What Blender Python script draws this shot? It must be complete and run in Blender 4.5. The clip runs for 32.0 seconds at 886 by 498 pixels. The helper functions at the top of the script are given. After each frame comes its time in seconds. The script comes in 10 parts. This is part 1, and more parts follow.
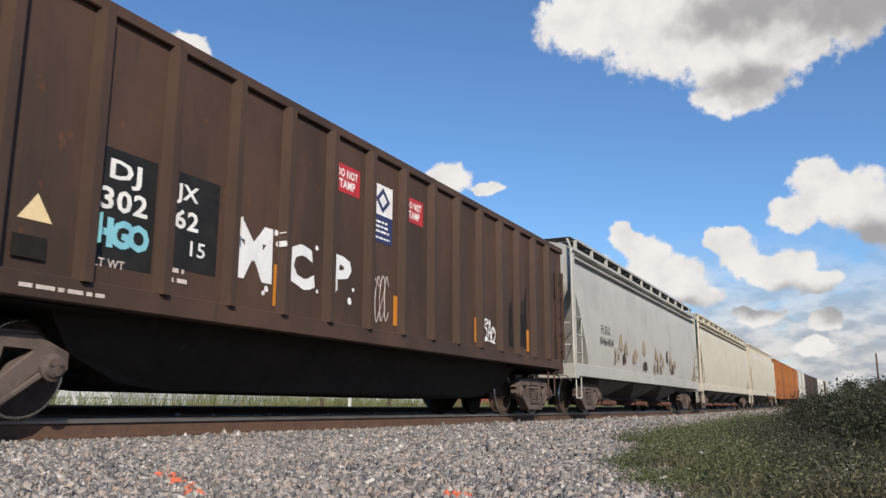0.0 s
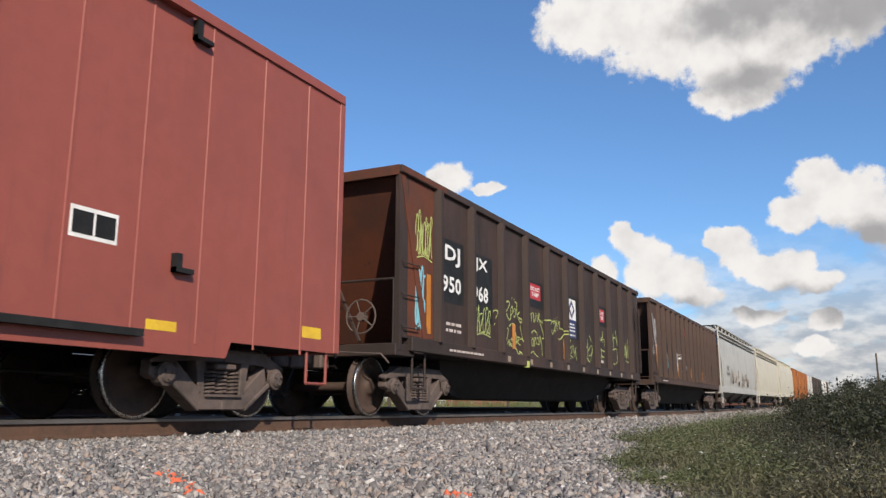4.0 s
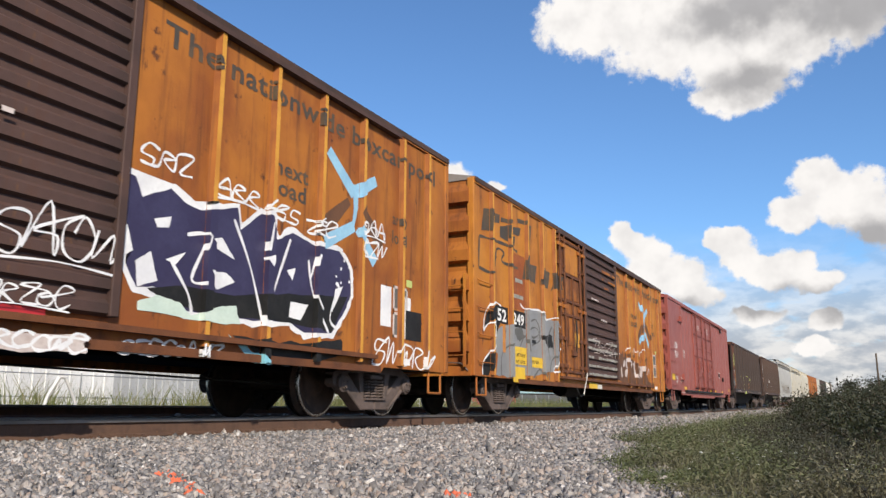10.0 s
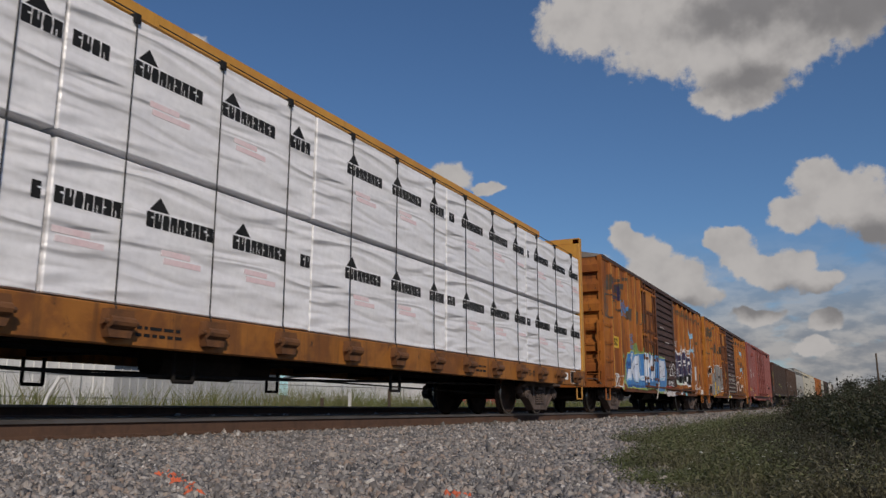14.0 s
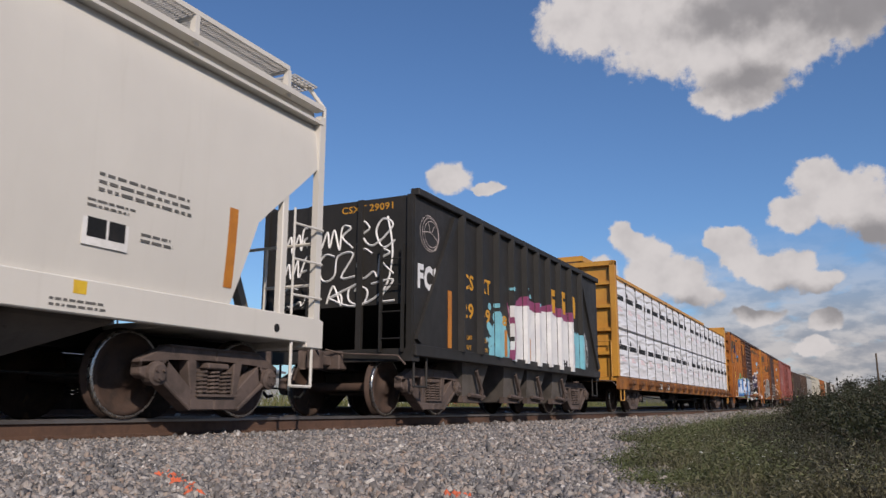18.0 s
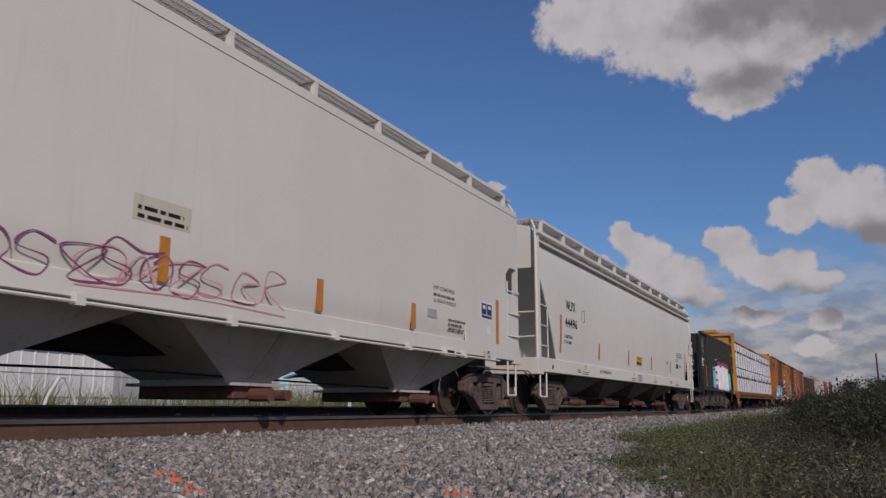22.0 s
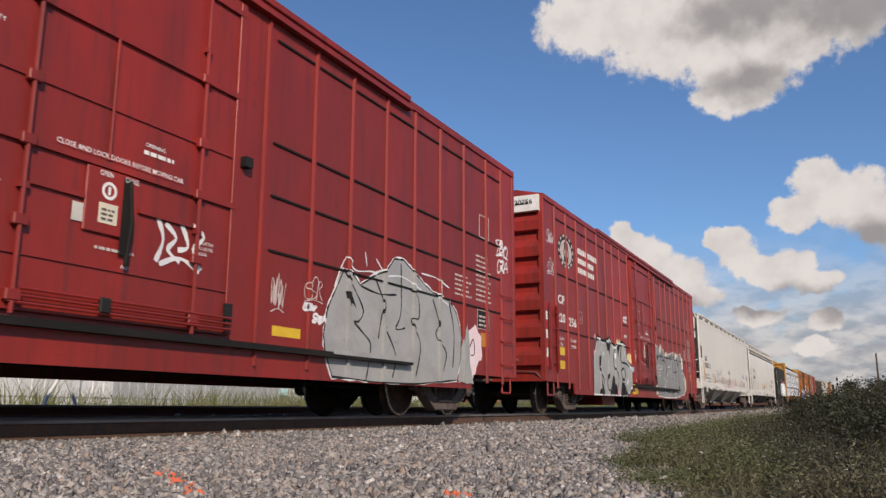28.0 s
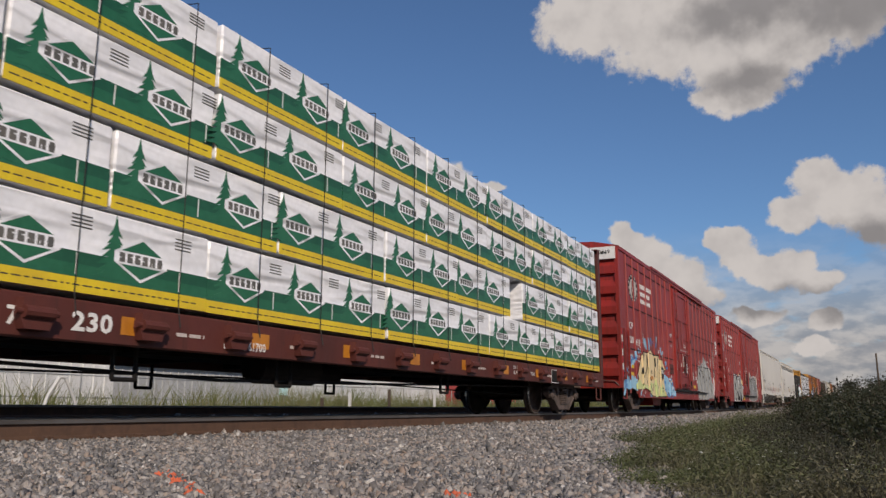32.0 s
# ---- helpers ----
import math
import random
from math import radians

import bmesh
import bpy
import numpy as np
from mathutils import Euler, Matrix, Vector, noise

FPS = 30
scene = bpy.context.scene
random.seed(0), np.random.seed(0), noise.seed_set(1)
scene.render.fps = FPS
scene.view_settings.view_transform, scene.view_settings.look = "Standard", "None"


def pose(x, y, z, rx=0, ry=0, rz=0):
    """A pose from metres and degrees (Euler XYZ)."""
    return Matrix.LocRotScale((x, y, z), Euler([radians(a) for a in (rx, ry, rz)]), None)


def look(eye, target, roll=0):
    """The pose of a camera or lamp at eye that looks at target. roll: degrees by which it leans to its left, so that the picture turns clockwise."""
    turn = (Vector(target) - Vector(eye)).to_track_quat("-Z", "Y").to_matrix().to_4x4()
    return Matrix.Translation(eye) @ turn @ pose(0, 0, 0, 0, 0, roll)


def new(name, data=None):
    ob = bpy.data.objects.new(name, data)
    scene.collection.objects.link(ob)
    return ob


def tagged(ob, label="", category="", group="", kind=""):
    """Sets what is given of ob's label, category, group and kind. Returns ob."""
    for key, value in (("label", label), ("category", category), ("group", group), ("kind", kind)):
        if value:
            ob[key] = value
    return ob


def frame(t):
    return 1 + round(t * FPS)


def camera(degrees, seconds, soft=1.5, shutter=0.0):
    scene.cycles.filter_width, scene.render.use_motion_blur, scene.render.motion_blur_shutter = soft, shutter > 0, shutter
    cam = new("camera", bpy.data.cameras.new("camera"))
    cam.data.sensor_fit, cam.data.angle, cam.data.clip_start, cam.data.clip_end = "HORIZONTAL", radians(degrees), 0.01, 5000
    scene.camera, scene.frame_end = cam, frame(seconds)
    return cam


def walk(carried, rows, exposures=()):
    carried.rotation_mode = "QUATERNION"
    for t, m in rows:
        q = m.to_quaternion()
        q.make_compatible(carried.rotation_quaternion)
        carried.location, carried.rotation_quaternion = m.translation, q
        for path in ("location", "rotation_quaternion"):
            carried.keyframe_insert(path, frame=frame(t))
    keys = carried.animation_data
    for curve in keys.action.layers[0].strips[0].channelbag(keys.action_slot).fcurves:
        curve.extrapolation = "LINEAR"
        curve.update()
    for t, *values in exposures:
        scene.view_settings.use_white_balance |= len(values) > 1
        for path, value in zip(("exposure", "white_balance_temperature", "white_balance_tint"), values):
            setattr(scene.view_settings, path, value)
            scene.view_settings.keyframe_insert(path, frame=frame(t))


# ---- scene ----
EYE = Vector((0, 0, 0.107))
WAY = Vector((0.87599, 0.44049, 0.19649))
cam = camera(57.91, 32.0, soft=1.4, shutter=0.08)
walk(cam, [(0, look(EYE, EYE + WAY, 0.215)), (32, look(EYE, EYE + WAY, 0.215))],
     [(0, 0.07, 7050, 11), (2, 0.1, 7050, 11), (6, 0.13, 7050, 11), (9, 0.16, 7050, 11), (10, 0.25, 7050, 11), (10.4, 0.06, 7050, 11), (11, -0.15, 7100, 13), (12, -0.06, 7100, 13), (13, -0.06, 7100, 13), (14, -0.91, 7100, 13), (16.5, -1.0, 7050, 16), (17, -0.75, 7050, 16), (18, -0.4, 7050, 16), (19, -0.38, 6750, 18), (21, -0.92, 6750, 18), (23.5, -0.82, 6750, 18), (25, -0.89, 6750, 18), (25.5, -0.42, 7350, 15), (27.5, -0.2, 7350, 15), (29, -0.18, 7350, 15), (30, -0.14, 7350, 15), (31, -0.10, 7350, 15), (32, -0.57, 7350, 15)])

# ---------------------------------------------------------------- light
SUN = Vector((-0.60, -0.60, 0.525)).normalized()
lamp = bpy.data.lights.new("sun", "SUN")
lamp.energy, lamp.angle, lamp.color = 5.0, radians(0.53), (1.0, 0.93, 0.83)
sun = new("sun", lamp)
sun.matrix_world = look(SUN * 50, (0, 0, 0))


class Net:
    """Short hand for building node trees."""

    def __init__(self, tree):
        self.t, self.n, self.l = tree, tree.nodes, tree.links
        self.n.clear()

    def add(self, kind, ins=(), operation="", use_clamp=False, data_type="", blend_type="", interpolation_type=""):
        node = self.n.new(kind)
        if operation:
            node.operation = operation
        if use_clamp:
            node.use_clamp = True
        if data_type:
            node.data_type, node.blend_type = data_type, blend_type
        if interpolation_type:
            node.interpolation_type = interpolation_type
        for k, v in (ins.items() if hasattr(ins, "items") else enumerate(ins)):
            if v is None:
                continue
            if isinstance(v, bpy.types.NodeSocket):
                self.l.new(v, node.inputs[k])
            else:
                node.inputs[k].default_value = v
        return node

    def math(self, op, a, b=0.0, c=0.0, clamp=False):
        return self.add("ShaderNodeMath", (a, b, c), operation=op, use_clamp=clamp).outputs[0]

    def vec(self, op, a, b=None):
        return self.add("ShaderNodeVectorMath", (a, b), operation=op)

    def noise(self, vector, scale, detail=4.0, rough=0.55, distort=0.0):
        node = self.add("ShaderNodeTexNoise", {"Scale": scale, "Detail": detail, "Roughness": rough, "Distortion": distort})
        if vector is not None:
            self.l.new(vector, node.inputs["Vector"])
        return node.outputs["Fac"]

    def step(self, value, lo, hi, to0=0.0, to1=1.0):
        return self.add("ShaderNodeMapRange", (value, lo, hi, to0, to1), interpolation_type="SMOOTHSTEP").outputs[0]

    def mix(self, fac, a, b, blend="MIX"):
        node = self.add("ShaderNodeMix", data_type="RGBA", blend_type=blend)
        for i, v in ((0, fac), (6, a), (7, b)):
            if isinstance(v, bpy.types.NodeSocket):
                self.l.new(v, node.inputs[i])
            else:
                node.inputs[i].default_value = v if i == 0 else (*v, 1.0)[:4]
        return node.outputs[2]

    def scaled(self, vector, s):
        return self.add("ShaderNodeMapping", {"Vector": vector, "Scale": s}).outputs[0]


def sky():
    world = bpy.data.worlds.new("sky")
    scene.world = world
    world.use_nodes = True
    net = Net(world.node_tree)
    way = net.add("ShaderNodeTexCoord").outputs["Generated"]
    air = net.add("ShaderNodeTexSky")
    air.sky_type, air.sun_disc = "NISHITA", False
    air.sun_elevation, air.sun_rotation = math.asin(SUN.z), math.atan2(SUN.x, SUN.y)
    air.air_density, air.dust_density, air.ozone_density = 1.0, 0.6, 2.2
    parts = net.add("ShaderNodeSeparateXYZ", (way,)).outputs
    az = net.math("DEGREES", net.math("ARCTAN2", parts[1], parts[0]))
    el = net.math("DEGREES", net.math("ARCSINE", parts[2]))
    flat = net.add("ShaderNodeCombineXYZ", (az, el, 0.0)).outputs[0]
    warp = net.add("ShaderNodeTexNoise", {"Vector": flat, "Scale": 0.55, "Detail": 4.0, "Roughness": 0.5})
    shift = net.vec("MULTIPLY", net.vec("SUBTRACT", warp.outputs["Color"], (0.5, 0.5, 0.5)).outputs[0], (1.5, 1.5, 0.0)).outputs[0]
    bent = net.vec("ADD", flat, shift).outputs[0]

    def field(blobs, where):
        total = None
        for a, e, ra, re in blobs:
            d = net.vec("DIVIDE", net.vec("SUBTRACT", where, (a, e, 0.0)).outputs[0], (ra, re, 1.0)).outputs[0]
            one = net.math("SUBTRACT", 1.0, net.vec("LENGTH", d).outputs["Value"])
            total = one if total is None else net.math("SMOOTH_MAX", total, one, 0.25)
        return total

    # cumulus heaps: azimuth, elevation and their half axes, in degrees
    overhead = [(15.7, 27.1, 4.7, 3.4), (9.6, 25.6, 6.9, 3.8), (4.9, 22.9, 5.1, 3.4), (2.4, 24.9, 6.8, 3.7), (-1.6, 25.4, 5.5, 3.2), (5.6, 20.9, 3.3, 1.7), (-5.5, 27.5, 6, 4), (6, 29, 11, 4.2), (0.7, 14.9, 2.2, 1.8), (-1, 13.3, 3.1, 2.6)]
    right_hand = [(2.3, 12.8, 2.2, 1.6), (-2.8, 11.7, 2.1, 2), (13.9, 12.1, 1.0, 1.5), (13, 11.2, 1.4, 1.3), (11.9, 10.6, 1.8, 1.7), (11.6, 9.3, 2.6, 2.2), (9.9, 8.9, 2.4, 1.7), (15.3, 9.4, 1.5, 1.6), (8.9, 7.8, 2.0, 1.2), (7.3, 11.2, 1.2, 1.0)]
    near_heap = [(6.3, 11.3, 1.5, 1.2), (6.2, 10.3, 1.7, 1.4), (5.1, 9.3, 2.0, 1.4), (3.6, 9.1, 2.0, 1.6), (2.5, 9.2, 1.5, 1.4), (1.4, 8.3, 1.9, 1.0), (1.1, 5.8, 1.4, 0.8), (1.9, 4.2, 1.8, 0.9), (5.2, 6.2, 2.2, 0.8), (26.2, 16.4, 2, 1.4)]
    far_heap = [(23.2, 15.7, 1.7, 0.55), (53.5, 24, 3.9, 3.3), (46, 24.2, 2.6, 1.1), (-30, 22, 9, 4), (-55, 12, 12, 4), (85, 14, 8, 3), (130, 25, 12, 5), (-110, 20, 10, 4), (175, 12, 14, 4)]
    heaps = field(overhead + right_hand + near_heap + far_heap, bent)
    fine = net.noise(flat, 0.75, 7.0, 0.6)
    heap = net.math("ADD", heaps, net.math("MULTIPLY", net.math("SUBTRACT", fine, 0.5), 0.8))
    cover = net.step(heap, 0.10, 0.34)
    # thin layer over the horizon
    layer = net.noise(net.scaled(flat, (0.22, 0.55, 1.0)), 1.0, 6.0, 0.55, 0.3)
    low = net.math("MULTIPLY", net.step(el, 13.0, 3.5), net.step(az, 20.0, 6.0))
    haze = net.math("MULTIPLY", net.step(layer, 0.25, 0.46), net.math("MULTIPLY", low, 0.92))
    # grey bellies
    belly = field([(4.5, 26.3, 6.0, 2.2), (-3.0, 25.5, 7.5, 3.2), (4.5, 21.6, 3.5, 1.6), (10.6, 6.9, 2.9, 0.8), (3.0, 7.3, 4.8, 1.0), (5.5, 6.7, 3.6, 0.8), (-0.2, 6.3, 2.9, 0.9), (-1.5, 10.8, 4.0, 1.4)], bent)
    grey = net.step(net.math("ADD", belly, net.math("MULTIPLY", net.math("SUBTRACT", net.noise(flat, 0.5, 3.0), 0.5), 1.1)), -0.25, 0.75, 0.0, 0.8)
    white = net.mix(grey, (0.80, 0.815, 0.845), (0.235, 0.245, 0.275))
    white = net.mix(net.step(net.noise(flat, 0.42, 3.0), 0.35, 0.75, 0.0, 0.35), white, (0.43, 0.445, 0.485))
    thin = net.mix(net.step(net.noise(net.scaled(flat, (0.35, 0.8, 1.0)), 1.0, 5.0), 0.38, 0.62), (0.37, 0.40, 0.47), (0.68, 0.68, 0.70))
    blue = net.add("ShaderNodeVectorMath", (air.outputs[0], (0.076, 0.113, 0.152)), operation="MULTIPLY").outputs[0]
    colour = net.mix(cover, net.mix(haze, blue, thin), white)
    back = net.add("ShaderNodeBackground", {"Color": colour, "Strength": 1.0})
    net.l.new(back.outputs[0], net.add("ShaderNodeOutputWorld").inputs[0])


sky()

# ---------------------------------------------------------------- materials


def surface(name, base, second, spots=None, scale=1.2, stretch=(1, 1, 1), cover=(0.4, 0.7), spot_cover=(0.62, 0.72), spot_scale=5.0,
            rough=0.6, metal=0.0, bump=0.15, bump_scale=40.0, vary=0.0, streak=None, streak_cover=(0.52, 0.75), gloss_noise=0.12, mottle=0.35, buckle=0.35):
    """A worn surface: base colour, a second tone in large patches, streaks that run down, and small spots."""
    mat = bpy.data.materials.new(name)
    mat.use_nodes = True
    net = Net(mat.node_tree)
    here = net.add("ShaderNodeTexCoord").outputs["Object"]
    col = net.mix(net.step(net.noise(net.scaled(here, stretch), scale, 5.0, 0.6, 0.4), *cover), base, second)
    col = net.mix(net.step(net.noise(here, scale * 9, 4.0), 0.3, 0.75, 0.0, mottle), col, tuple(c * 0.72 for c in base))
    if streak:
        run = net.noise(net.scaled(here, (7.0, 7.0, 0.45)), 1.0, 6.0, 0.65, 0.3)
        col = net.mix(net.step(run, *streak_cover, 0.0, 0.75), col, streak)
    if spots:
        dots = net.noise(net.scaled(here, (1.0, 1.0, 0.7)), spot_scale, 7.0, 0.68, 0.2)
        col = net.mix(net.step(dots, *spot_cover), col, spots)
    if vary:
        one = net.add("ShaderNodeObjectInfo").outputs["Random"]
        col = net.mix(1.0, col, net.add("ShaderNodeCombineColor", [net.math("MULTIPLY_ADD", one, vary, 1.0 - vary / 2)] * 3).outputs[0], "MULTIPLY")
    shade = net.add("ShaderNodeBsdfPrincipled", {"Base Color": col, "Metallic": metal, "Specular IOR Level": 0.5 if rough < 0.55 else 0.25})
    r = net.math("MULTIPLY_ADD", net.noise(here, scale * 4, 4.0), gloss_noise * 2, rough - gloss_noise, clamp=True)
    net.l.new(r, shade.inputs["Roughness"])
    if bump:
        b = net.add("ShaderNodeBump", {"Strength": bump, "Distance": 0.02, "Height": net.noise(here, bump_scale, 5.0)})
        if streak:  # slightly buckled sheet
            wide = net.add("ShaderNodeBump", {"Strength": buckle, "Distance": 0.05, "Height": net.noise(net.scaled(here, (1.0, 1.0, 0.5)), 1.7, 2.0)})
            net.l.new(wide.outputs[0], b.inputs["Normal"])
        net.l.new(b.outputs[0], shade.inputs["Normal"])
    net.l.new(shade.outputs[0], net.add("ShaderNodeOutputMaterial").inputs[0])
    return mat


DIRT = (0.045, 0.034, 0.026)
M = {
    "brown": surface("brown_car_paint", (0.076, 0.043, 0.031), (0.043, 0.028, 0.022), (0.115, 0.05, 0.026), 0.7, (1.0, 1.0, 0.5), cover=(0.38, 0.66), rough=0.62, streak=(0.035, 0.026, 0.022)),
    "brown_dark": surface("dark_brown_car_paint", (0.058, 0.036, 0.030), (0.034, 0.025, 0.022), (0.115, 0.048, 0.023), 0.6, (1.0, 1.0, 0.5), cover=(0.40, 0.60), rough=0.66, streak=(0.022, 0.017, 0.015), streak_cover=(0.50, 0.72), spot_cover=(0.63, 0.74)),
    # darkened below its own brown to deepen the shade under the car
    "belly": surface("grimy_shaded_belly_paint", (0.020, 0.015, 0.013), (0.013, 0.011, 0.010), (0.036, 0.024, 0.018), 1.0, rough=0.8),
    "orange_rust": surface("orange_rusty_paint", (0.125, 0.040, 0.022), (0.075, 0.034, 0.024), (0.04, 0.028, 0.022), 1.1, rough=0.7),
    "red_box": surface("faded_red_car_paint", (0.265, 0.066, 0.048), (0.215, 0.056, 0.042), (0.15, 0.046, 0.036), 0.6, cover=(0.4, 0.75), rough=0.5, streak=(0.165, 0.050, 0.040), streak_cover=(0.56, 0.85), spot_cover=(0.70, 0.80)),
    "red_iron": surface("rusty_red_hardware", (0.19, 0.050, 0.040), (0.12, 0.036, 0.030), (0.07, 0.028, 0.022), 3.0, rough=0.65),
    "rust_iron": surface("rusted_door_hardware", (0.14, 0.052, 0.023), (0.075, 0.031, 0.018), (0.06, 0.026, 0.018), 3.0, rough=0.7, bump=0.3),
    "red_cp": surface("deep_red_car_paint", (0.30, 0.021, 0.015), (0.19, 0.017, 0.013), (0.085, 0.017, 0.014), 0.42, (1.0, 1.0, 0.4), cover=(0.38, 0.60), rough=0.48, streak=(0.105, 0.018, 0.015), streak_cover=(0.47, 0.74), spot_cover=(0.62, 0.76)),
    "yellow_box": surface("faded_yellow_car_paint", (0.45, 0.175, 0.028), (0.29, 0.088, 0.020), (0.075, 0.028, 0.016), 0.6, (1.0, 1.0, 0.7), cover=(0.38, 0.64), rough=0.6, streak=(0.12, 0.042, 0.018), streak_cover=(0.50, 0.73), spot_cover=(0.61, 0.70)),
    "yellow_post": surface("worn_yellow_post_paint", (0.56, 0.27, 0.045), (0.42, 0.17, 0.032), (0.11, 0.04, 0.02), 1.5, rough=0.6, streak=(0.20, 0.075, 0.025), streak_cover=(0.56, 0.78), spot_cover=(0.60, 0.70)),
    "yellow_beam": surface("yellow_frame_paint", (0.52, 0.255, 0.040), (0.44, 0.20, 0.035), (0.16, 0.06, 0.025), 1.2, rough=0.5, streak=(0.25, 0.11, 0.03), spot_cover=(0.64, 0.74)),
    "yellow_dirty": surface("dirty_yellow_sill_paint", (0.33, 0.130, 0.030), (0.17, 0.066, 0.024), (0.07, 0.034, 0.02), 1.6, cover=(0.4, 0.62), rough=0.6, streak=(0.12, 0.055, 0.024), streak_cover=(0.48, 0.7), spot_cover=(0.58, 0.7)),
    "yellow_rust": surface("rust_stained_yellow_paint", (0.37, 0.130, 0.024), (0.21, 0.062, 0.018), (0.060, 0.024, 0.015), 0.7, (1.0, 1.0, 0.6), cover=(0.38, 0.62), rough=0.64, streak=(0.085, 0.031, 0.016), streak_cover=(0.50, 0.72), spot_cover=(0.60, 0.70)),
    "yellow_door": surface("rusted_yellow_door_paint", (0.36, 0.125, 0.026), (0.12, 0.042, 0.018), (0.065, 0.028, 0.018), 1.1, cover=(0.36, 0.6), rough=0.65, streak=(0.09, 0.036, 0.020), streak_cover=(0.44, 0.66), spot_cover=(0.54, 0.66)),
    "rust_red": surface("rust_red_stained_paint", (0.30, 0.085, 0.026), (0.21, 0.060, 0.024), (0.34, 0.12, 0.03), 1.4, rough=0.65, streak=(0.13, 0.042, 0.020), streak_cover=(0.50, 0.74)),
    # sheets toned down to carry the shade below the sill and ends
    "bay": surface("grimy_shaded_hopper_sheet", (0.15, 0.138, 0.122), (0.095, 0.086, 0.076), (0.05, 0.043, 0.037), 1.5, rough=0.8),
    "bay_grey": surface("dusty_shaded_grey_hopper_sheet", (0.135, 0.122, 0.110), (0.085, 0.076, 0.068), (0.05, 0.042, 0.036), 1.3, rough=0.75),
    "bay_dark": surface("sooty_hopper_sheet", (0.120, 0.106, 0.096), (0.072, 0.064, 0.058), (0.11, 0.075, 0.058), 2.0, rough=0.6),
    "rust_smear": surface("rubbed_brown_stain", (0.30, 0.24, 0.18), (0.22, 0.16, 0.11), None, 2.0, rough=0.7, bump=0.0),
    "winch": surface("oily_brown_winch", (0.16, 0.070, 0.030), (0.08, 0.040, 0.024), (0.25, 0.12, 0.04), 5.0, rough=0.7, bump=0.3),
    "brown_door": surface("dark_brown_door_paint", (0.078, 0.044, 0.037), (0.050, 0.031, 0.027), (0.13, 0.06, 0.022), 1.2, rough=0.68, spot_cover=(0.64, 0.76), streak=(0.085, 0.036, 0.02), streak_cover=(0.56, 0.8)),
    "white_car": surface("white_car_paint", (0.615, 0.590, 0.540), (0.575, 0.550, 0.505), (0.40, 0.36, 0.30), 0.35, (1.0, 1.0, 0.4), rough=0.45, streak=(0.50, 0.47, 0.42), streak_cover=(0.52, 0.95), spot_cover=(0.74, 0.88), bump=0.04, mottle=0.08, buckle=0.10),
    # the white car paint, darkened as the funnels' shade
    "white_dusty": surface("dusty_shaded_white_hopper_sheet", (0.46, 0.43, 0.39), (0.36, 0.33, 0.29), (0.22, 0.19, 0.16), 0.8, (1, 1, 0.5), rough=0.6, streak=(0.27, 0.23, 0.19), bump=0.05, mottle=0.15, buckle=0.1),
    "grey_car": surface("pale_grey_car_paint", (0.39, 0.38, 0.35), (0.32, 0.31, 0.285), (0.25, 0.20, 0.15), 0.6, rough=0.5, streak=(0.30, 0.26, 0.22), streak_cover=(0.54, 0.8), bump=0.05, mottle=0.12, buckle=0.12),
    "board_grey": surface("dull_grey_grating_steel", (0.46, 0.45, 0.43), (0.38, 0.37, 0.355), (0.26, 0.24, 0.22), 2.0, rough=0.5),
    "tan_car": surface("cream_car_paint", (0.51, 0.47, 0.375), (0.44, 0.40, 0.32), (0.28, 0.23, 0.17), 0.6, rough=0.5, streak=(0.38, 0.34, 0.27), bump=0.05, mottle=0.12, buckle=0.12),
    "black_car": surface("black_car_paint", (0.024, 0.023, 0.022), (0.034, 0.031, 0.029), (0.075, 0.045, 0.03), 1.0, rough=0.55, streak=(0.030, 0.027, 0.025), spot_cover=(0.68, 0.78)),
    "maroon": surface("maroon_frame_paint", (0.105, 0.030, 0.024), (0.075, 0.025, 0.021), (0.05, 0.024, 0.018), 1.0, rough=0.6, streak=(0.05, 0.022, 0.018)),
    "roof": surface("dull_galvanised_roof", (0.30, 0.27, 0.24), (0.20, 0.16, 0.13), (0.13, 0.07, 0.04), 0.8, rough=0.6, metal=0.2),
    "truck": surface("greasy_brown_iron", (0.115, 0.086, 0.076), (0.056, 0.044, 0.039), (0.17, 0.122, 0.104), 3.0, rough=0.75, bump=0.3),
    "outlet_iron": surface("rusty_red_outlet_iron", (0.13, 0.060, 0.046), (0.080, 0.042, 0.034), (0.17, 0.085, 0.06), 4.0, rough=0.75, bump=0.3),
    # near black, so that parts below and in recesses look deeply shaded
    "under": surface("shade_and_stain_black", (0.010, 0.009, 0.009), (0.018, 0.015, 0.013), None, 2.0, rough=0.85),
    "wheel": surface("rusty_wheel_steel", (0.075, 0.048, 0.038), (0.040, 0.030, 0.026), (0.11, 0.070, 0.05), 4.0, rough=0.75, bump=0.2),
    "tread": surface("polished_tread_steel", (0.55, 0.54, 0.52), (0.42, 0.41, 0.40), None, 8.0, rough=0.28, metal=1.0, bump=0.03),
    "rail": surface("rusted_rail_steel", (0.105, 0.060, 0.042), (0.075, 0.045, 0.034), (0.14, 0.075, 0.045), 6.0, rough=0.8, bump=0.25),
    "railhead": surface("worn_rail_head", (0.22, 0.20, 0.19), (0.14, 0.125, 0.115), None, 6.0, (0.2, 1, 1), rough=0.45, metal=0.7, bump=0.05),
    "tie": surface("weathered_creosote_timber", (0.060, 0.048, 0.040), (0.035, 0.029, 0.026), (0.11, 0.10, 0.09), 3.0, (0.6, 4, 4), rough=0.9, bump=0.5, vary=0.4),
    "black": surface("black_rubber_and_paint", (0.012, 0.012, 0.012), (0.022, 0.021, 0.020), None, 4.0, rough=0.6),
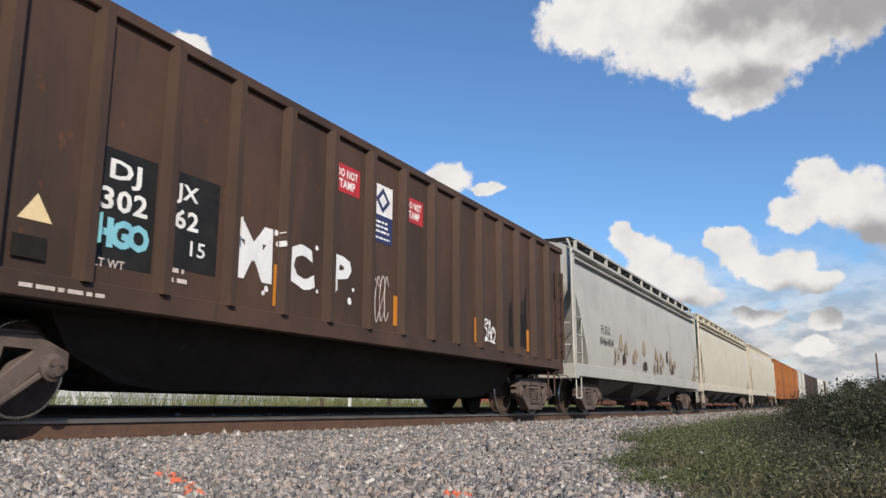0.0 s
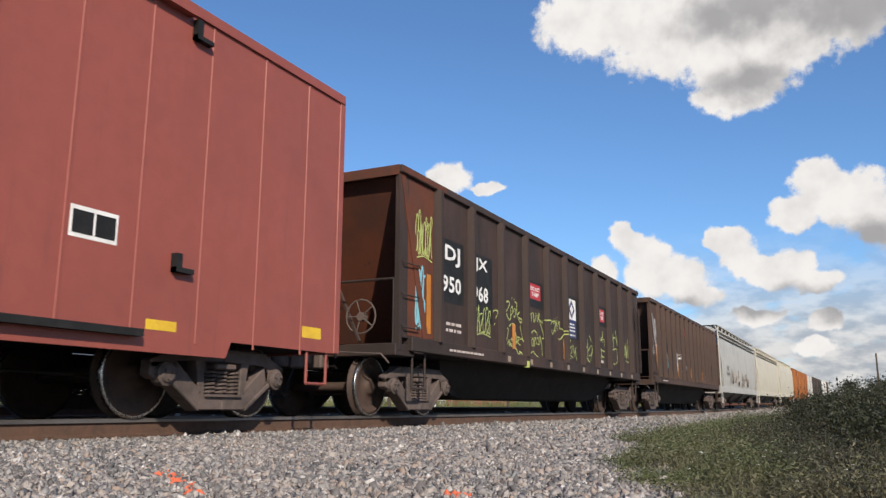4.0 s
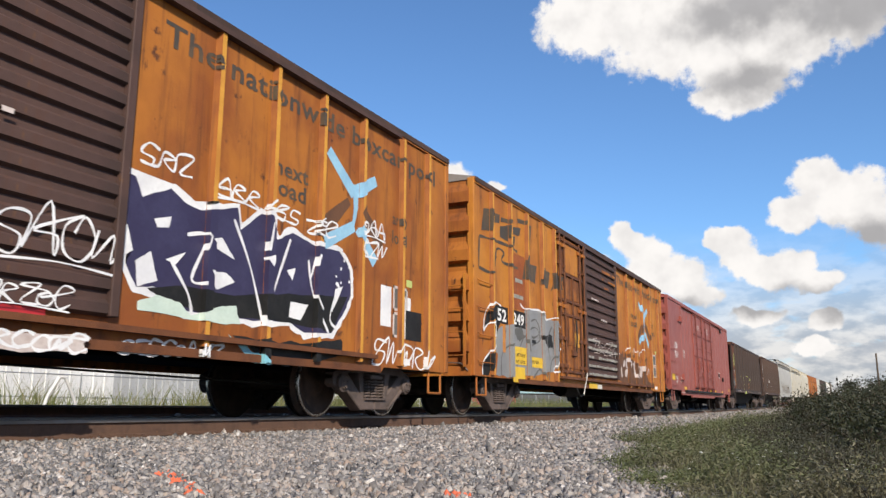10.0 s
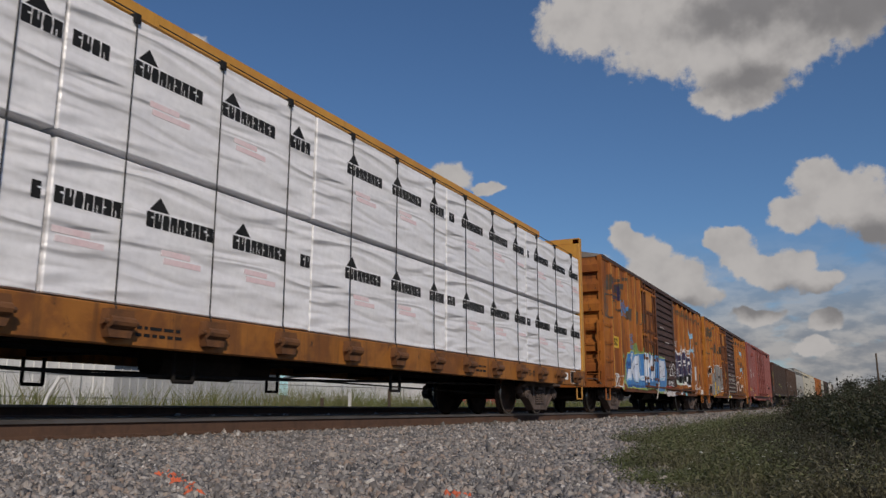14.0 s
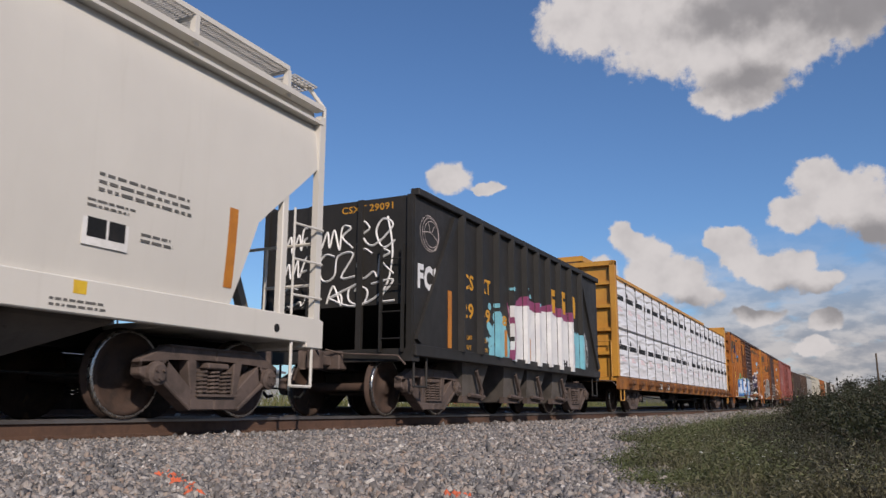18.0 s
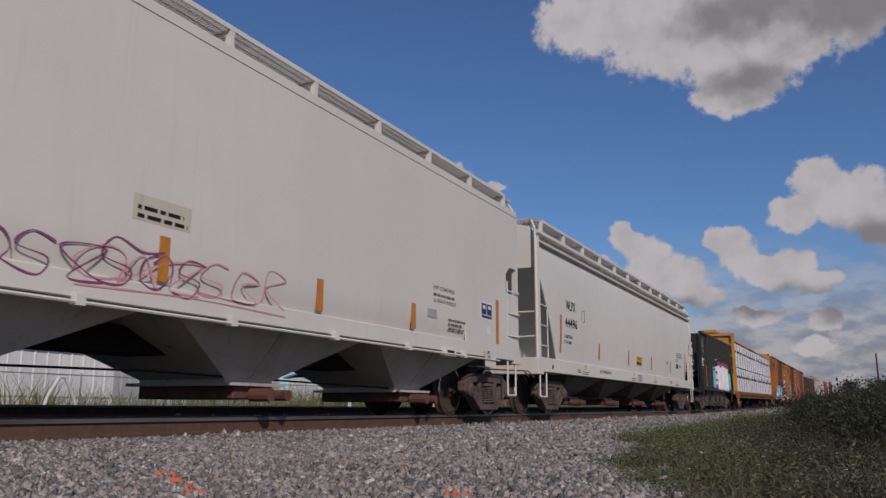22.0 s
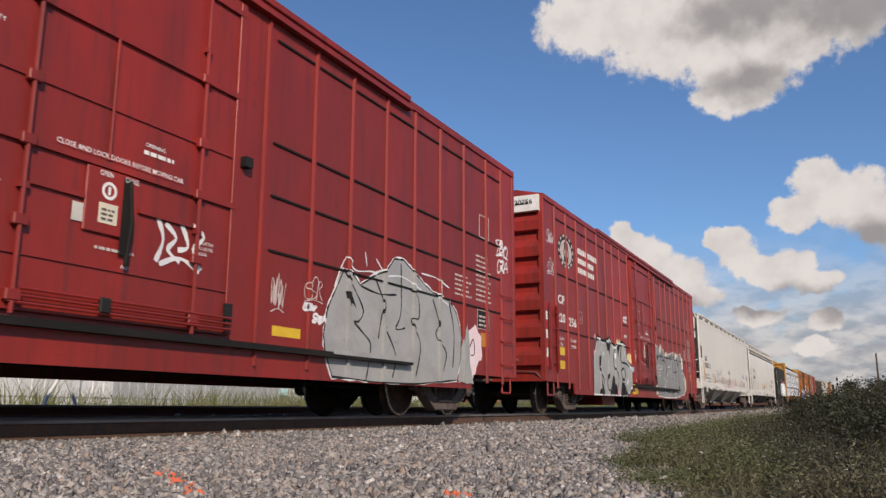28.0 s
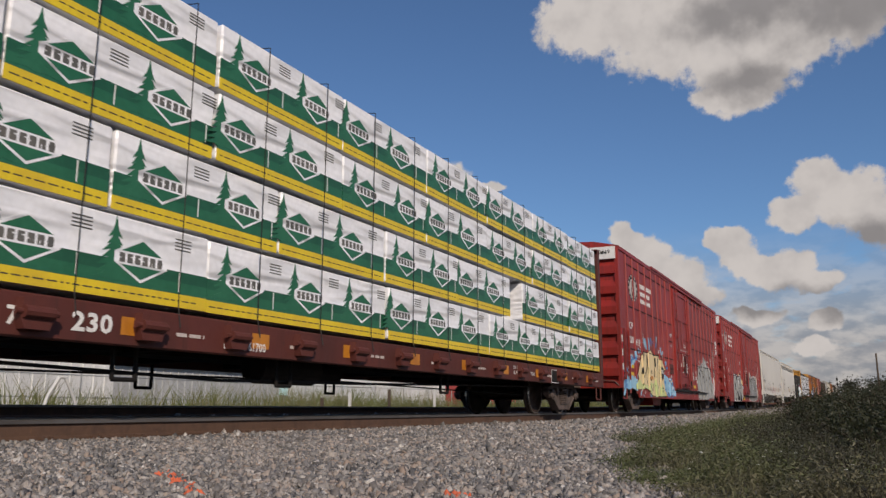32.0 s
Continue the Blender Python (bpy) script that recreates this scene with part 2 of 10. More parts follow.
    "white": surface("white_stencil_paint", (0.74, 0.73, 0.71), (0.60, 0.59, 0.57), None, 4.0, rough=0.6, bump=0.0),
    "white_old": surface("worn_white_stencil", (0.55, 0.48, 0.45), (0.40, 0.32, 0.29), None, 7.0, rough=0.65, bump=0.0),
    "orange": surface("orange_reflector_tape", (0.50, 0.185, 0.020), (0.40, 0.14, 0.018), None, 5.0, rough=0.4, bump=0.0),
    "yellow": surface("yellow_label", (0.68, 0.44, 0.030), (0.58, 0.34, 0.03), None, 4.0, rough=0.5, bump=0.0),
    "stencil_yellow": surface("yellow_stencil_paint", (0.60, 0.30, 0.035), (0.48, 0.22, 0.03), None, 4.0, rough=0.55, bump=0.0),
    "sign_red": surface("red_sign_paint", (0.45, 0.022, 0.030), (0.36, 0.02, 0.025), None, 4.0, rough=0.5, bump=0.0),
    "navy": surface("navy_sign_paint", (0.020, 0.030, 0.110), (0.03, 0.035, 0.09), None, 4.0, rough=0.5, bump=0.0),
    "lime": surface("yellow_green_spray", (0.46, 0.52, 0.16), (0.34, 0.40, 0.13), None, 6.0, rough=0.5, bump=0.0),
    "dull_green": surface("dull_green_spray", (0.16, 0.25, 0.09), (0.22, 0.30, 0.12), None, 3.0, rough=0.5, bump=0.0),
    "cyan": surface("pale_blue_spray", (0.20, 0.50, 0.58), (0.16, 0.40, 0.50), None, 5.0, rough=0.5, bump=0.0),
    "blue": surface("bright_blue_spray", (0.045, 0.175, 0.42), (0.08, 0.26, 0.50), None, 3.0, rough=0.5, bump=0.0),
    "sky_blue": surface("light_blue_spray", (0.27, 0.49, 0.64), (0.19, 0.39, 0.56), None, 3.0, rough=0.5, bump=0.0),
    "purple": surface("dark_purple_spray", (0.028, 0.022, 0.062), (0.040, 0.035, 0.085), None, 3.0, rough=0.5, bump=0.0),
    "spray_white": surface("white_spray", (0.72, 0.72, 0.72), (0.60, 0.60, 0.62), (0.42, 0.42, 0.44), 2.0, rough=0.5, bump=0.0),
    "silver": surface("silver_grey_spray", (0.34, 0.34, 0.33), (0.28, 0.28, 0.275), (0.20, 0.20, 0.20), 2.0, rough=0.38, bump=0.0),
    "silver_old": surface("worn_grey_spray", (0.30, 0.285, 0.25), (0.20, 0.185, 0.16), (0.07, 0.05, 0.04), 4.0, rough=0.6, bump=0.0),
    "pale_blue_white": surface("white_spray_with_blue_tint", (0.60, 0.63, 0.70), (0.46, 0.53, 0.66), (0.36, 0.42, 0.52), 1.6, rough=0.5, bump=0.0, mottle=0.1),
    "navy_blue": surface("deep_blue_spray", (0.030, 0.085, 0.24), (0.045, 0.12, 0.30), None, 3.0, rough=0.5, bump=0.0),
    "mint_white": surface("pale_mint_spray", (0.52, 0.62, 0.54), (0.44, 0.55, 0.48), None, 3.0, rough=0.5, bump=0.0),
    "silver_dark": surface("flat_grey_spray", (0.225, 0.225, 0.225), (0.18, 0.18, 0.182), (0.15, 0.145, 0.145), 1.2, rough=0.42, bump=0.0, mottle=0.12),
    "cream_white": surface("cream_white_spray", (0.66, 0.60, 0.47), (0.58, 0.52, 0.40), None, 2.0, rough=0.5, bump=0.0),
    "cream": surface("cream_yellow_spray", (0.72, 0.56, 0.33), (0.62, 0.50, 0.26), None, 2.0, rough=0.5, bump=0.0),
    "mint": surface("pale_green_spray", (0.55, 0.60, 0.28), (0.48, 0.54, 0.24), None, 2.0, rough=0.5, bump=0.0),
    "pink": surface("pink_spray", (0.62, 0.30, 0.32), (0.55, 0.22, 0.26), None, 3.0, rough=0.5, bump=0.0),
    "magenta": surface("dull_magenta_spray", (0.26, 0.06, 0.14), (0.20, 0.05, 0.11), None, 3.0, rough=0.5, bump=0.0),
    "grey_box": surface("grey_patch_paint", (0.10, 0.10, 0.095), (0.14, 0.13, 0.12), None, 3.0, rough=0.6, bump=0.0),
    "fade": surface("faded_dark_lettering", (0.062, 0.052, 0.043), (0.11, 0.075, 0.045), None, 3.0, rough=0.6, bump=0.0),
    "wrap": surface("white_plastic_wrap", (0.80, 0.80, 0.82), (0.72, 0.72, 0.75), None, 1.5, rough=0.35, bump=0.0),
    "wrap_pink": surface("faint_pink_print", (0.78, 0.60, 0.62), (0.80, 0.70, 0.71), None, 3.0, rough=0.4, bump=0.0),
    "green": surface("green_wrap_print", (0.012, 0.115, 0.055), (0.020, 0.14, 0.07), None, 2.0, rough=0.4, bump=0.0),
    "green_dark": surface("deep_green_wrap_print", (0.008, 0.078, 0.040), (0.012, 0.10, 0.05), None, 2.0, rough=0.4, bump=0.0),
    "smear": surface("rust_brown_smear", (0.13, 0.062, 0.034), (0.085, 0.045, 0.030), (0.20, 0.09, 0.035), 2.0, rough=0.7, bump=0.0),
    "wrap_yellow": surface("yellow_wrap_print", (0.72, 0.52, 0.025), (0.62, 0.42, 0.03), None, 2.0, rough=0.4, bump=0.0),
    "shed": surface("white_sheet_metal", (0.68, 0.68, 0.67), (0.56, 0.56, 0.56), None, 0.3, rough=0.5, streak=(0.45, 0.43, 0.41)),
    "grey_wall": surface("grey_sheet_metal", (0.42, 0.43, 0.44), (0.34, 0.35, 0.36), None, 0.3, rough=0.55, streak=(0.28, 0.27, 0.26)),
    "container": surface("red_container_paint", (0.34, 0.06, 0.055), (0.28, 0.055, 0.05), None, 0.5, rough=0.55),
    "galv": surface("galvanised_steel", (0.42, 0.43, 0.43), (0.34, 0.34, 0.34), None, 4.0, rough=0.45, metal=0.7),
    "stone_white": surface("pale_rubble", (0.55, 0.53, 0.49), (0.42, 0.40, 0.37), None, 2.0, rough=0.9, bump=0.5),
    "bark": surface("grey_brown_bark", (0.09, 0.068, 0.050), (0.055, 0.042, 0.032), None, 6.0, (4, 4, 0.6), rough=0.95, bump=0.8),
    "pole": surface("old_pole_timber", (0.10, 0.075, 0.055), (0.07, 0.055, 0.045), None, 3.0, (5, 5, 0.4), rough=0.9),
}


def wrinkled(mat, scale, strength):
    """Adds slanting wrinkles to a plastic wrap."""
    net, tree = None, mat.node_tree
    here = tree.nodes.new("ShaderNodeTexCoord")
    turn = tree.nodes.new("ShaderNodeMapping")
    turn.inputs["Rotation"].default_value, turn.inputs["Scale"].default_value = (0, radians(-33), 0), (0.5, 1.0, 3.4)
    ridges = tree.nodes.new("ShaderNodeTexNoise")
    ridges.inputs["Scale"].default_value, ridges.inputs["Detail"].default_value, ridges.inputs["Distortion"].default_value = scale, 1.2, 0.8
    push = tree.nodes.new("ShaderNodeBump")
    push.inputs["Strength"].default_value, push.inputs["Distance"].default_value = strength, 0.11
    tree.links.new(here.outputs["Object"], turn.inputs[0])
    tree.links.new(turn.outputs[0], ridges.inputs["Vector"])
    tree.links.new(ridges.outputs["Fac"], push.inputs["Height"])
    for node in tree.nodes:
        if node.type == "BSDF_PRINCIPLED":
            tree.links.new(push.outputs[0], node.inputs["Normal"])


wrinkled(M["wrap"], 1.3, 1.0)


def leafy(name, a, b, c):
    """Foliage that differs from leaf to leaf."""
    mat = bpy.data.materials.new(name)
    mat.use_nodes = True
    net = Net(mat.node_tree)
    one = net.add("ShaderNodeNewGeometry").outputs["Random Per Island"]
    here = net.add("ShaderNodeTexCoord").outputs["Object"]
    col = net.mix(one, a, b)
    col = net.mix(net.step(net.noise(here, 1.3, 4.0), 0.45, 0.65), col, c)
    shade = net.add("ShaderNodeBsdfPrincipled", {"Base Color": col, "Roughness": 0.6})
    soft = net.add("ShaderNodeBsdfTranslucent", {"Color": col})
    both = net.add("ShaderNodeMixShader", (0.25, shade.outputs[0], soft.outputs[0]))
    net.l.new(both.outputs[0], net.add("ShaderNodeOutputMaterial").inputs[0])
    return mat


M["grass"] = leafy("weedy_grass", (0.080, 0.100, 0.034), (0.130, 0.142, 0.058), (0.122, 0.110, 0.060))
M["brush"] = leafy("dry_brown_brush", (0.044, 0.048, 0.024), (0.078, 0.074, 0.042), (0.058, 0.048, 0.032))
M["grass_tan"] = leafy("dry_weeds", (0.10, 0.13, 0.035), (0.22, 0.19, 0.085), (0.13, 0.16, 0.045))
M["leaf"] = leafy("shrub_leaves", (0.020, 0.026, 0.009), (0.034, 0.039, 0.014), (0.040, 0.033, 0.018))
M["flower"] = leafy("small_white_flowers", (0.55, 0.55, 0.50), (0.42, 0.44, 0.36), (0.55, 0.55, 0.48))


def gravel_material():
    mat = bpy.data.materials.new("crushed_grey_stone")
    mat.use_nodes = True
    net = Net(mat.node_tree)
    one = net.add("ShaderNodeNewGeometry").outputs["Random Per Island"]
    here = net.add("ShaderNodeTexCoord").outputs["Object"]
    ramp = net.add("ShaderNodeValToRGB", (one,))
    stops = [(0.0, (0.05, 0.049, 0.052)), (0.25, (0.13, 0.127, 0.129)), (0.5, (0.24, 0.232, 0.226)), (0.72, (0.345, 0.312, 0.286)), (0.88, (0.285, 0.21, 0.165)), (1.0, (0.55, 0.525, 0.50))]
    band = ramp.color_ramp
    while len(band.elements) < len(stops):
        band.elements.new(0.5)
    for e, (p, c) in zip(band.elements, stops):
        e.position, e.color = p, (*c, 1.0)
    col = net.mix(net.step(net.noise(here, 60.0, 4.0), 0.35, 0.7, 0.0, 0.5), ramp.outputs[0], (0.14, 0.127, 0.118))
    col = net.mix(net.step(net.noise(here, 0.6, 3.0), 0.42, 0.66, 0.0, 0.16), col, (0.33, 0.275, 0.235))
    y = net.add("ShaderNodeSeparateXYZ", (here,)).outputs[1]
    # shade under the train, painted into the stones between the rails
    rail_shade = net.math("MULTIPLY", net.step(y, 6.72, 6.95), net.step(y, 8.6, 8.2))
    col = net.mix(net.math("MULTIPLY", rail_shade, 0.85), col, (0.022, 0.019, 0.017))
    shade = net.add("ShaderNodeBsdfPrincipled", {"Base Color": col, "Roughness": 0.85})
    b = net.add("ShaderNodeBump", {"Strength": 0.4, "Distance": 0.01, "Height": net.noise(here, 90.0, 4.0)})
    net.l.new(b.outputs[0], shade.inputs["Normal"])
    net.l.new(shade.outputs[0], net.add("ShaderNodeOutputMaterial").inputs[0])
    return mat


M["gravel"] = gravel_material()


def ground_material():
    mat = bpy.data.materials.new("gravel_and_earth")
    mat.use_nodes = True
    net = Net(mat.node_tree)
    here = net.add("ShaderNodeTexCoord").outputs["Object"]
    y = net.add("ShaderNodeSeparateXYZ", (here,)).outputs[1]
    cells = net.add("ShaderNodeTexVoronoi", {"Vector": here, "Scale": 24.0})
    tone = net.mix(net.add("ShaderNodeSeparateColor", (cells.outputs["Color"],)).outputs[0], (0.10, 0.097, 0.095), (0.36, 0.335, 0.31))
    tone = net.mix(net.step(cells.outputs["Distance"], 0.35, 0.75), tone, (0.03, 0.028, 0.026))
    earth = net.mix(net.step(net.noise(here, 0.5, 6.0), 0.4, 0.65), (0.070, 0.062, 0.040), (0.135, 0.115, 0.085))
    edge = net.math("ADD", y, net.math("MULTIPLY", net.noise(here, 0.7, 4.0), 1.2))
    stone = net.math("MULTIPLY", net.step(edge, 0.9, 1.7), net.step(edge, 16.5, 15.2))
    col = net.mix(stone, earth, tone)
    # the same strip of ground darkened to stand for the train's shade
    rail_shade = net.math("MULTIPLY", net.step(y, 6.72, 6.95), net.step(y, 8.6, 8.2))
    col = net.mix(net.math("MULTIPLY", rail_shade, 0.85), col, (0.022, 0.019, 0.017))
    shade = net.add("ShaderNodeBsdfPrincipled", {"Base Color": col, "Roughness": 0.9})
    b = net.add("ShaderNodeBump", {"Strength": 0.9, "Distance": 0.03, "Height": net.math("SUBTRACT", 1.0, cells.outputs["Distance"])})
    net.l.new(b.outputs[0], shade.inputs["Normal"])
    net.l.new(shade.outputs[0], net.add("ShaderNodeOutputMaterial").inputs[0])
    return mat


M["ground"] = ground_material()

# ---------------------------------------------------------------- building blocks


def box(bm, x0, x1, y0, y1, z0, z1):
    v = [bm.verts.new((x, y, z)) for x in (x0, x1) for y in (y0, y1) for z in (z0, z1)]
    for f in ((0, 1, 3, 2), (4, 6, 7, 5), (0, 4, 5, 1), (2, 3, 7, 6), (0, 2, 6, 4), (1, 5, 7, 3)):
        bm.faces.new([v[i] for i in f])


def prism(bm, loop, a, b, axis="y"):
    """A loop of two-dimensional points drawn out from a to b: along y the points are (x, z), along x (y, z), along z (x, y)."""
    at = {"y": lambda p, d: (p[0], d, p[1]), "x": lambda p, d: (d, p[0], p[1]), "z": lambda p, d: (p[0], p[1], d)}[axis]
    lo, hi = [bm.verts.new(at(p, a)) for p in loop], [bm.verts.new(at(p, b)) for p in loop]
    n = len(loop)
    bm.faces.new(lo), bm.faces.new(hi[::-1])
    for i in range(n):
        bm.faces.new((lo[i], hi[i], hi[(i + 1) % n], lo[(i + 1) % n]))


def rod(bm, p, q, r, n=6, r2=None):
    p, q = Vector(p), Vector(q)
    turn = (q - p).to_track_quat("Z", "Y").to_matrix()
    rings = []
    for c, s in ((p, r), (q, r if r2 is None else r2)):
        rings.append([bm.verts.new(c + turn @ Vector((s * math.cos(6.2832 * i / n), s * math.sin(6.2832 * i / n), 0))) for i in range(n)])
    bm.faces.new(rings[0][::-1]), bm.faces.new(rings[1])
    for i in range(n):
        bm.faces.new((rings[0][i], rings[0][(i + 1) % n], rings[1][(i + 1) % n], rings[1][i]))


def pipe(bm, pts, r, n=6):
    for p, q in zip(pts, pts[1:]):
        rod(bm, p, q, r, n)


def lathe(bm, profile, n=28):
    """Turns (radius, y) points round the y axis."""
    rings = [[bm.verts.new((r * math.sin(6.2832 * i / n), y, r * math.cos(6.2832 * i / n))) for i in range(n)] for r, y in profile]
    for a, b in zip(rings, rings[1:]):
        for i in range(n):
            bm.faces.new((a[i], b[i], b[(i + 1) % n], a[(i + 1) % n]))
    if profile[0][0] < 0.2:
        bm.faces.new(rings[0])
    if profile[-1][0] < 0.2:
        bm.faces.new(rings[-1][::-1])


def solid(name, bm, material, bevel=0.0, smooth=False):
    if bevel:
        bmesh.ops.bevel(bm, geom=bm.edges[:], offset=bevel, segments=1, affect="EDGES", clamp_overlap=True)
    bmesh.ops.recalc_face_normals(bm, faces=bm.faces)
    mesh = bpy.data.meshes.new(name)
    bm.to_mesh(mesh)
    bm.free()
    for m in (material if isinstance(material, (list, tuple)) else [material]):
        mesh.materials.append(M[m])
    if smooth:
        mesh.polygons.foreach_set("use_smooth", [True] * len(mesh.polygons))
    return mesh


def put(name, mesh, parent=None, m=None, label=""):
    ob = new(name, mesh)
    ob.parent = parent
    if m is not None:
        ob.matrix_basis = m
    return tagged(ob, label)


def part(name, bm, material, parent, label="", bevel=0.0, smooth=False):
    return put(name, solid(name, bm, material, bevel, smooth), parent, None, label)


def block(name, material, parent, x0, x1, y0, y1, z0, z1, label="", bevel=0.0):
    bm = bmesh.new()
    box(bm, x0, x1, y0, y1, z0, z1)
    return part(name, bm, material, parent, label, bevel)


def bar(name, material, parent, *paths, r=0.012, n=6, label=""):
    bm = bmesh.new()
    for pts in paths:
        pipe(bm, pts, r, n)
    return part(name, bm, material, parent, label)


def thing(name, label, category, group=""):
    return tagged(new(name), label, category, group)


SKIN = -1.5  # the near side of every car, in its own space
RELIEF = {}  # per car: stretches (x0, x1, y) that stand proud of the side, over which paint runs


def hug(mesh, parent):
    """Lays flat paint onto the posts and doors that stand proud of the side."""
    steps = RELIEF.get(parent.name if parent else "", ())
    co = np.empty(len(mesh.vertices) * 3)
    mesh.vertices.foreach_get("co", co)
    co = co.reshape(-1, 3)
    if not steps or not len(co) or co[:, 1].min() < SKIN - 0.02:
        return mesh
    lo, hi = co[:, 0].min(), co[:, 0].max()
    bm = bmesh.new()
    bm.from_mesh(mesh)
    for x in sorted({round(e, 4) for a, b, _ in steps for e in (a, b) if lo < e < hi}):
        bmesh.ops.bisect_plane(bm, geom=bm.verts[:] + bm.edges[:] + bm.faces[:], plane_co=(x, 0, 0), plane_no=(1, 0, 0))
    level = lambda x: min([s for a, b, s in steps if a < x < b] + [SKIN])
    ridges = []
    for x in sorted({round(e, 4) for a, b, _ in steps for e in (a, b) if lo < e < hi}):
        left, right = level(x - 0.003), level(x + 0.003)
        if abs(left - right) > 0.004:
            ridges.append((x, left, right, 1.0 if left < right else -1.0))
    verts, faces, known = [], [], {}

    def corner(v, y):
        if (v, y) not in known:
            x = v.co.x + sum(o * 0.6 * (SKIN - v.co.y) for r, _, _, o in ridges if abs(v.co.x - r) < 2e-4)
            known[(v, y)] = len(verts)
            verts.append((x, v.co.y - SKIN + y, v.co.z))
        return known[(v, y)]

    for f in bm.faces:
        y = level(f.calc_center_median().x)
        faces.append([corner(v, y) for v in f.verts])
    for x, left, right, _ in ridges:  # paint on the flanks of posts and doors
        for edge in bm.edges:
            p, q = edge.verts
            if abs(p.co.x - x) < 2e-4 and abs(q.co.x - x) < 2e-4 and abs(p.co.z - q.co.z) > 1e-4:
                faces.append([corner(p, left), corner(q, left), corner(q, right), corner(p, right)])
    bm.free()
    out = bpy.data.meshes.new(mesh.name)
    out.from_pydata(verts, [], [tuple(f) for f in faces])
    for m in mesh.materials:
        out.materials.append(m)
    bpy.data.meshes.remove(mesh)
    return out


def glyphs(text, fat=0.0):
    curve = bpy.data.curves.new("lettering", "FONT")
    curve.body, curve.offset, curve.resolution_u, curve.space_character = text, fat, 2, 1.0 + 2.5 * fat
    ob = new("lettering", curve)
    mesh = bpy.data.meshes.new_from_object(ob.evaluated_get(bpy.context.evaluated_depsgraph_get()))
    bpy.data.objects.remove(ob)
    bpy.data.curves.remove(curve)
    co = np.empty(len(mesh.vertices) * 3)
    mesh.vertices.foreach_get("co", co)
    return mesh, co.reshape(-1, 3)


def lettering(parent, text, x0, x1, z0, z1, material="white", y=None, fat=0.012, label="", name="lettering"):
    """Writing on the near side, fitted into a field."""
    mesh, co = glyphs(text, fat)
    lo, hi = co.min(0), co.max(0)
    u = (co - lo) / np.maximum(hi - lo, 1e-6)
    out = np.stack([x0 + u[:, 0] * (x1 - x0), np.full(len(co), (SKIN - 0.004) if y is None else y), z0 + u[:, 1] * (z1 - z0)], 1)
    mesh.vertices.foreach_set("co", out.ravel())
    mesh.update()
    mesh.materials.clear()
    mesh.materials.append(M[material])
    return put(name, hug(mesh, parent), parent, None, label)


def end_lettering(parent, text, y0, y1, z0, z1, x, material="white"):
    """Writing on the rear end, which faces backwards; y0 is its left edge."""
    mesh, co = glyphs(text, 0.012)
    lo, hi = co.min(0), co.max(0)
    u = (co - lo) / np.maximum(hi - lo, 1e-6)
    out = np.stack([np.full(len(co), x), y0 + u[:, 0] * (y1 - y0), z0 + u[:, 1] * (z1 - z0)], 1)
    mesh.vertices.foreach_set("co", out.ravel())
    mesh.update()
    mesh.materials.clear()
    mesh.materials.append(M[material])
    return put("lettering", mesh, parent)


def script_bars(parent, x0, x1, z0, z1, rows, material="white_old", y=None, seed=1, fill=0.45):
    """Small unreadable writing: rows of short bars."""
    rng, bm = random.Random(seed), bmesh.new()
    y = SKIN - 0.004 if y is None else y
    h = (z1 - z0) / rows
    for k in range(rows):
        x, end = x0, x1 - rng.random() * 0.25 * (x1 - x0)
        while x < end:
            w = min(h * rng.uniform(0.5, 2.2), end - x)
            box(bm, x, x + w, y - 0.001, y + 0.003, z0 + k * h, z0 + k * h + h * fill)
            x += w + h * 0.45
    return part("small_lettering", bm, material, parent)


NOTCHED = (((0, 0), (0, 1), (1, 1), (1, 0), (0.45, 0), (0.45, 0.45), (0.3, 0.45), (0.3, 0)), ((0, 0), (0, 0.9), (0.12, 1), (0.55, 1), (0.55, 0.5), (0.7, 0.5), (0.7, 1), (1, 1), (1, 0.15), (0.85, 0)),
           ((0, 0.1), (0, 1), (1, 1), (1, 0.72), (0.62, 0.72), (0.62, 0.58), (1, 0.58), (1, 0), (0.1, 0)), ((0.08, 0), (0, 0.45), (0.14, 1), (0.86, 1), (1, 0.6), (0.9, 0)),
           ((0, 0), (0, 0.4), (0.3, 0.4), (0.3, 0.52), (0, 0.52), (0, 1), (0.9, 1), (1, 0.85), (1, 0)))


def block_row(bm, x, w, z0, z1, n, y, seed, deep=0.006, gap=0.14, ends=(-99.0, 99.0)):
    """A maker's mark as a row of plain notched blocks."""
    rng, step = random.Random(seed), w / n
    for k in range(n):
        a = x + k * step
        if ends[0] < a and a + step < ends[1]:
            prism(bm, [(a + p * step * (1 - gap), z0 + q * (z1 - z0)) for p, q in NOTCHED[rng.randrange(5)]], y - 0.0002 * (k % 2), y + deep)


def panel(parent, name, material, x0, x1, z0, z1, y=None, label=""):
    y = SKIN - 0.003 if y is None else y
    return block(name, material, parent, x0, x1, y, y + 0.006, z0, z1, label)


def outline(parent, name, material, x0, x1, z0, z1, w=0.012):
    bm, y = bmesh.new(), SKIN - 0.004
    for a in ((x0, x1, z0, z0 + w), (x0, x1, z1 - w, z1), (x0, x0 + w, z0, z1), (x1 - w, x1, z0, z1)):
        box(bm, a[0], a[1], y, y + 0.005, a[2], a[3])
    return part(name, bm, material, parent)


def ribbon(bm, pts, w, y):
    """A flat painted stroke on the side."""
    n = len(pts)
    left, right = [], []
    for i, p in enumerate(pts):
        a, b = pts[max(0, i - 1)], pts[min(n - 1, i + 1)]
        dx, dz = b[0] - a[0], b[1] - a[1]
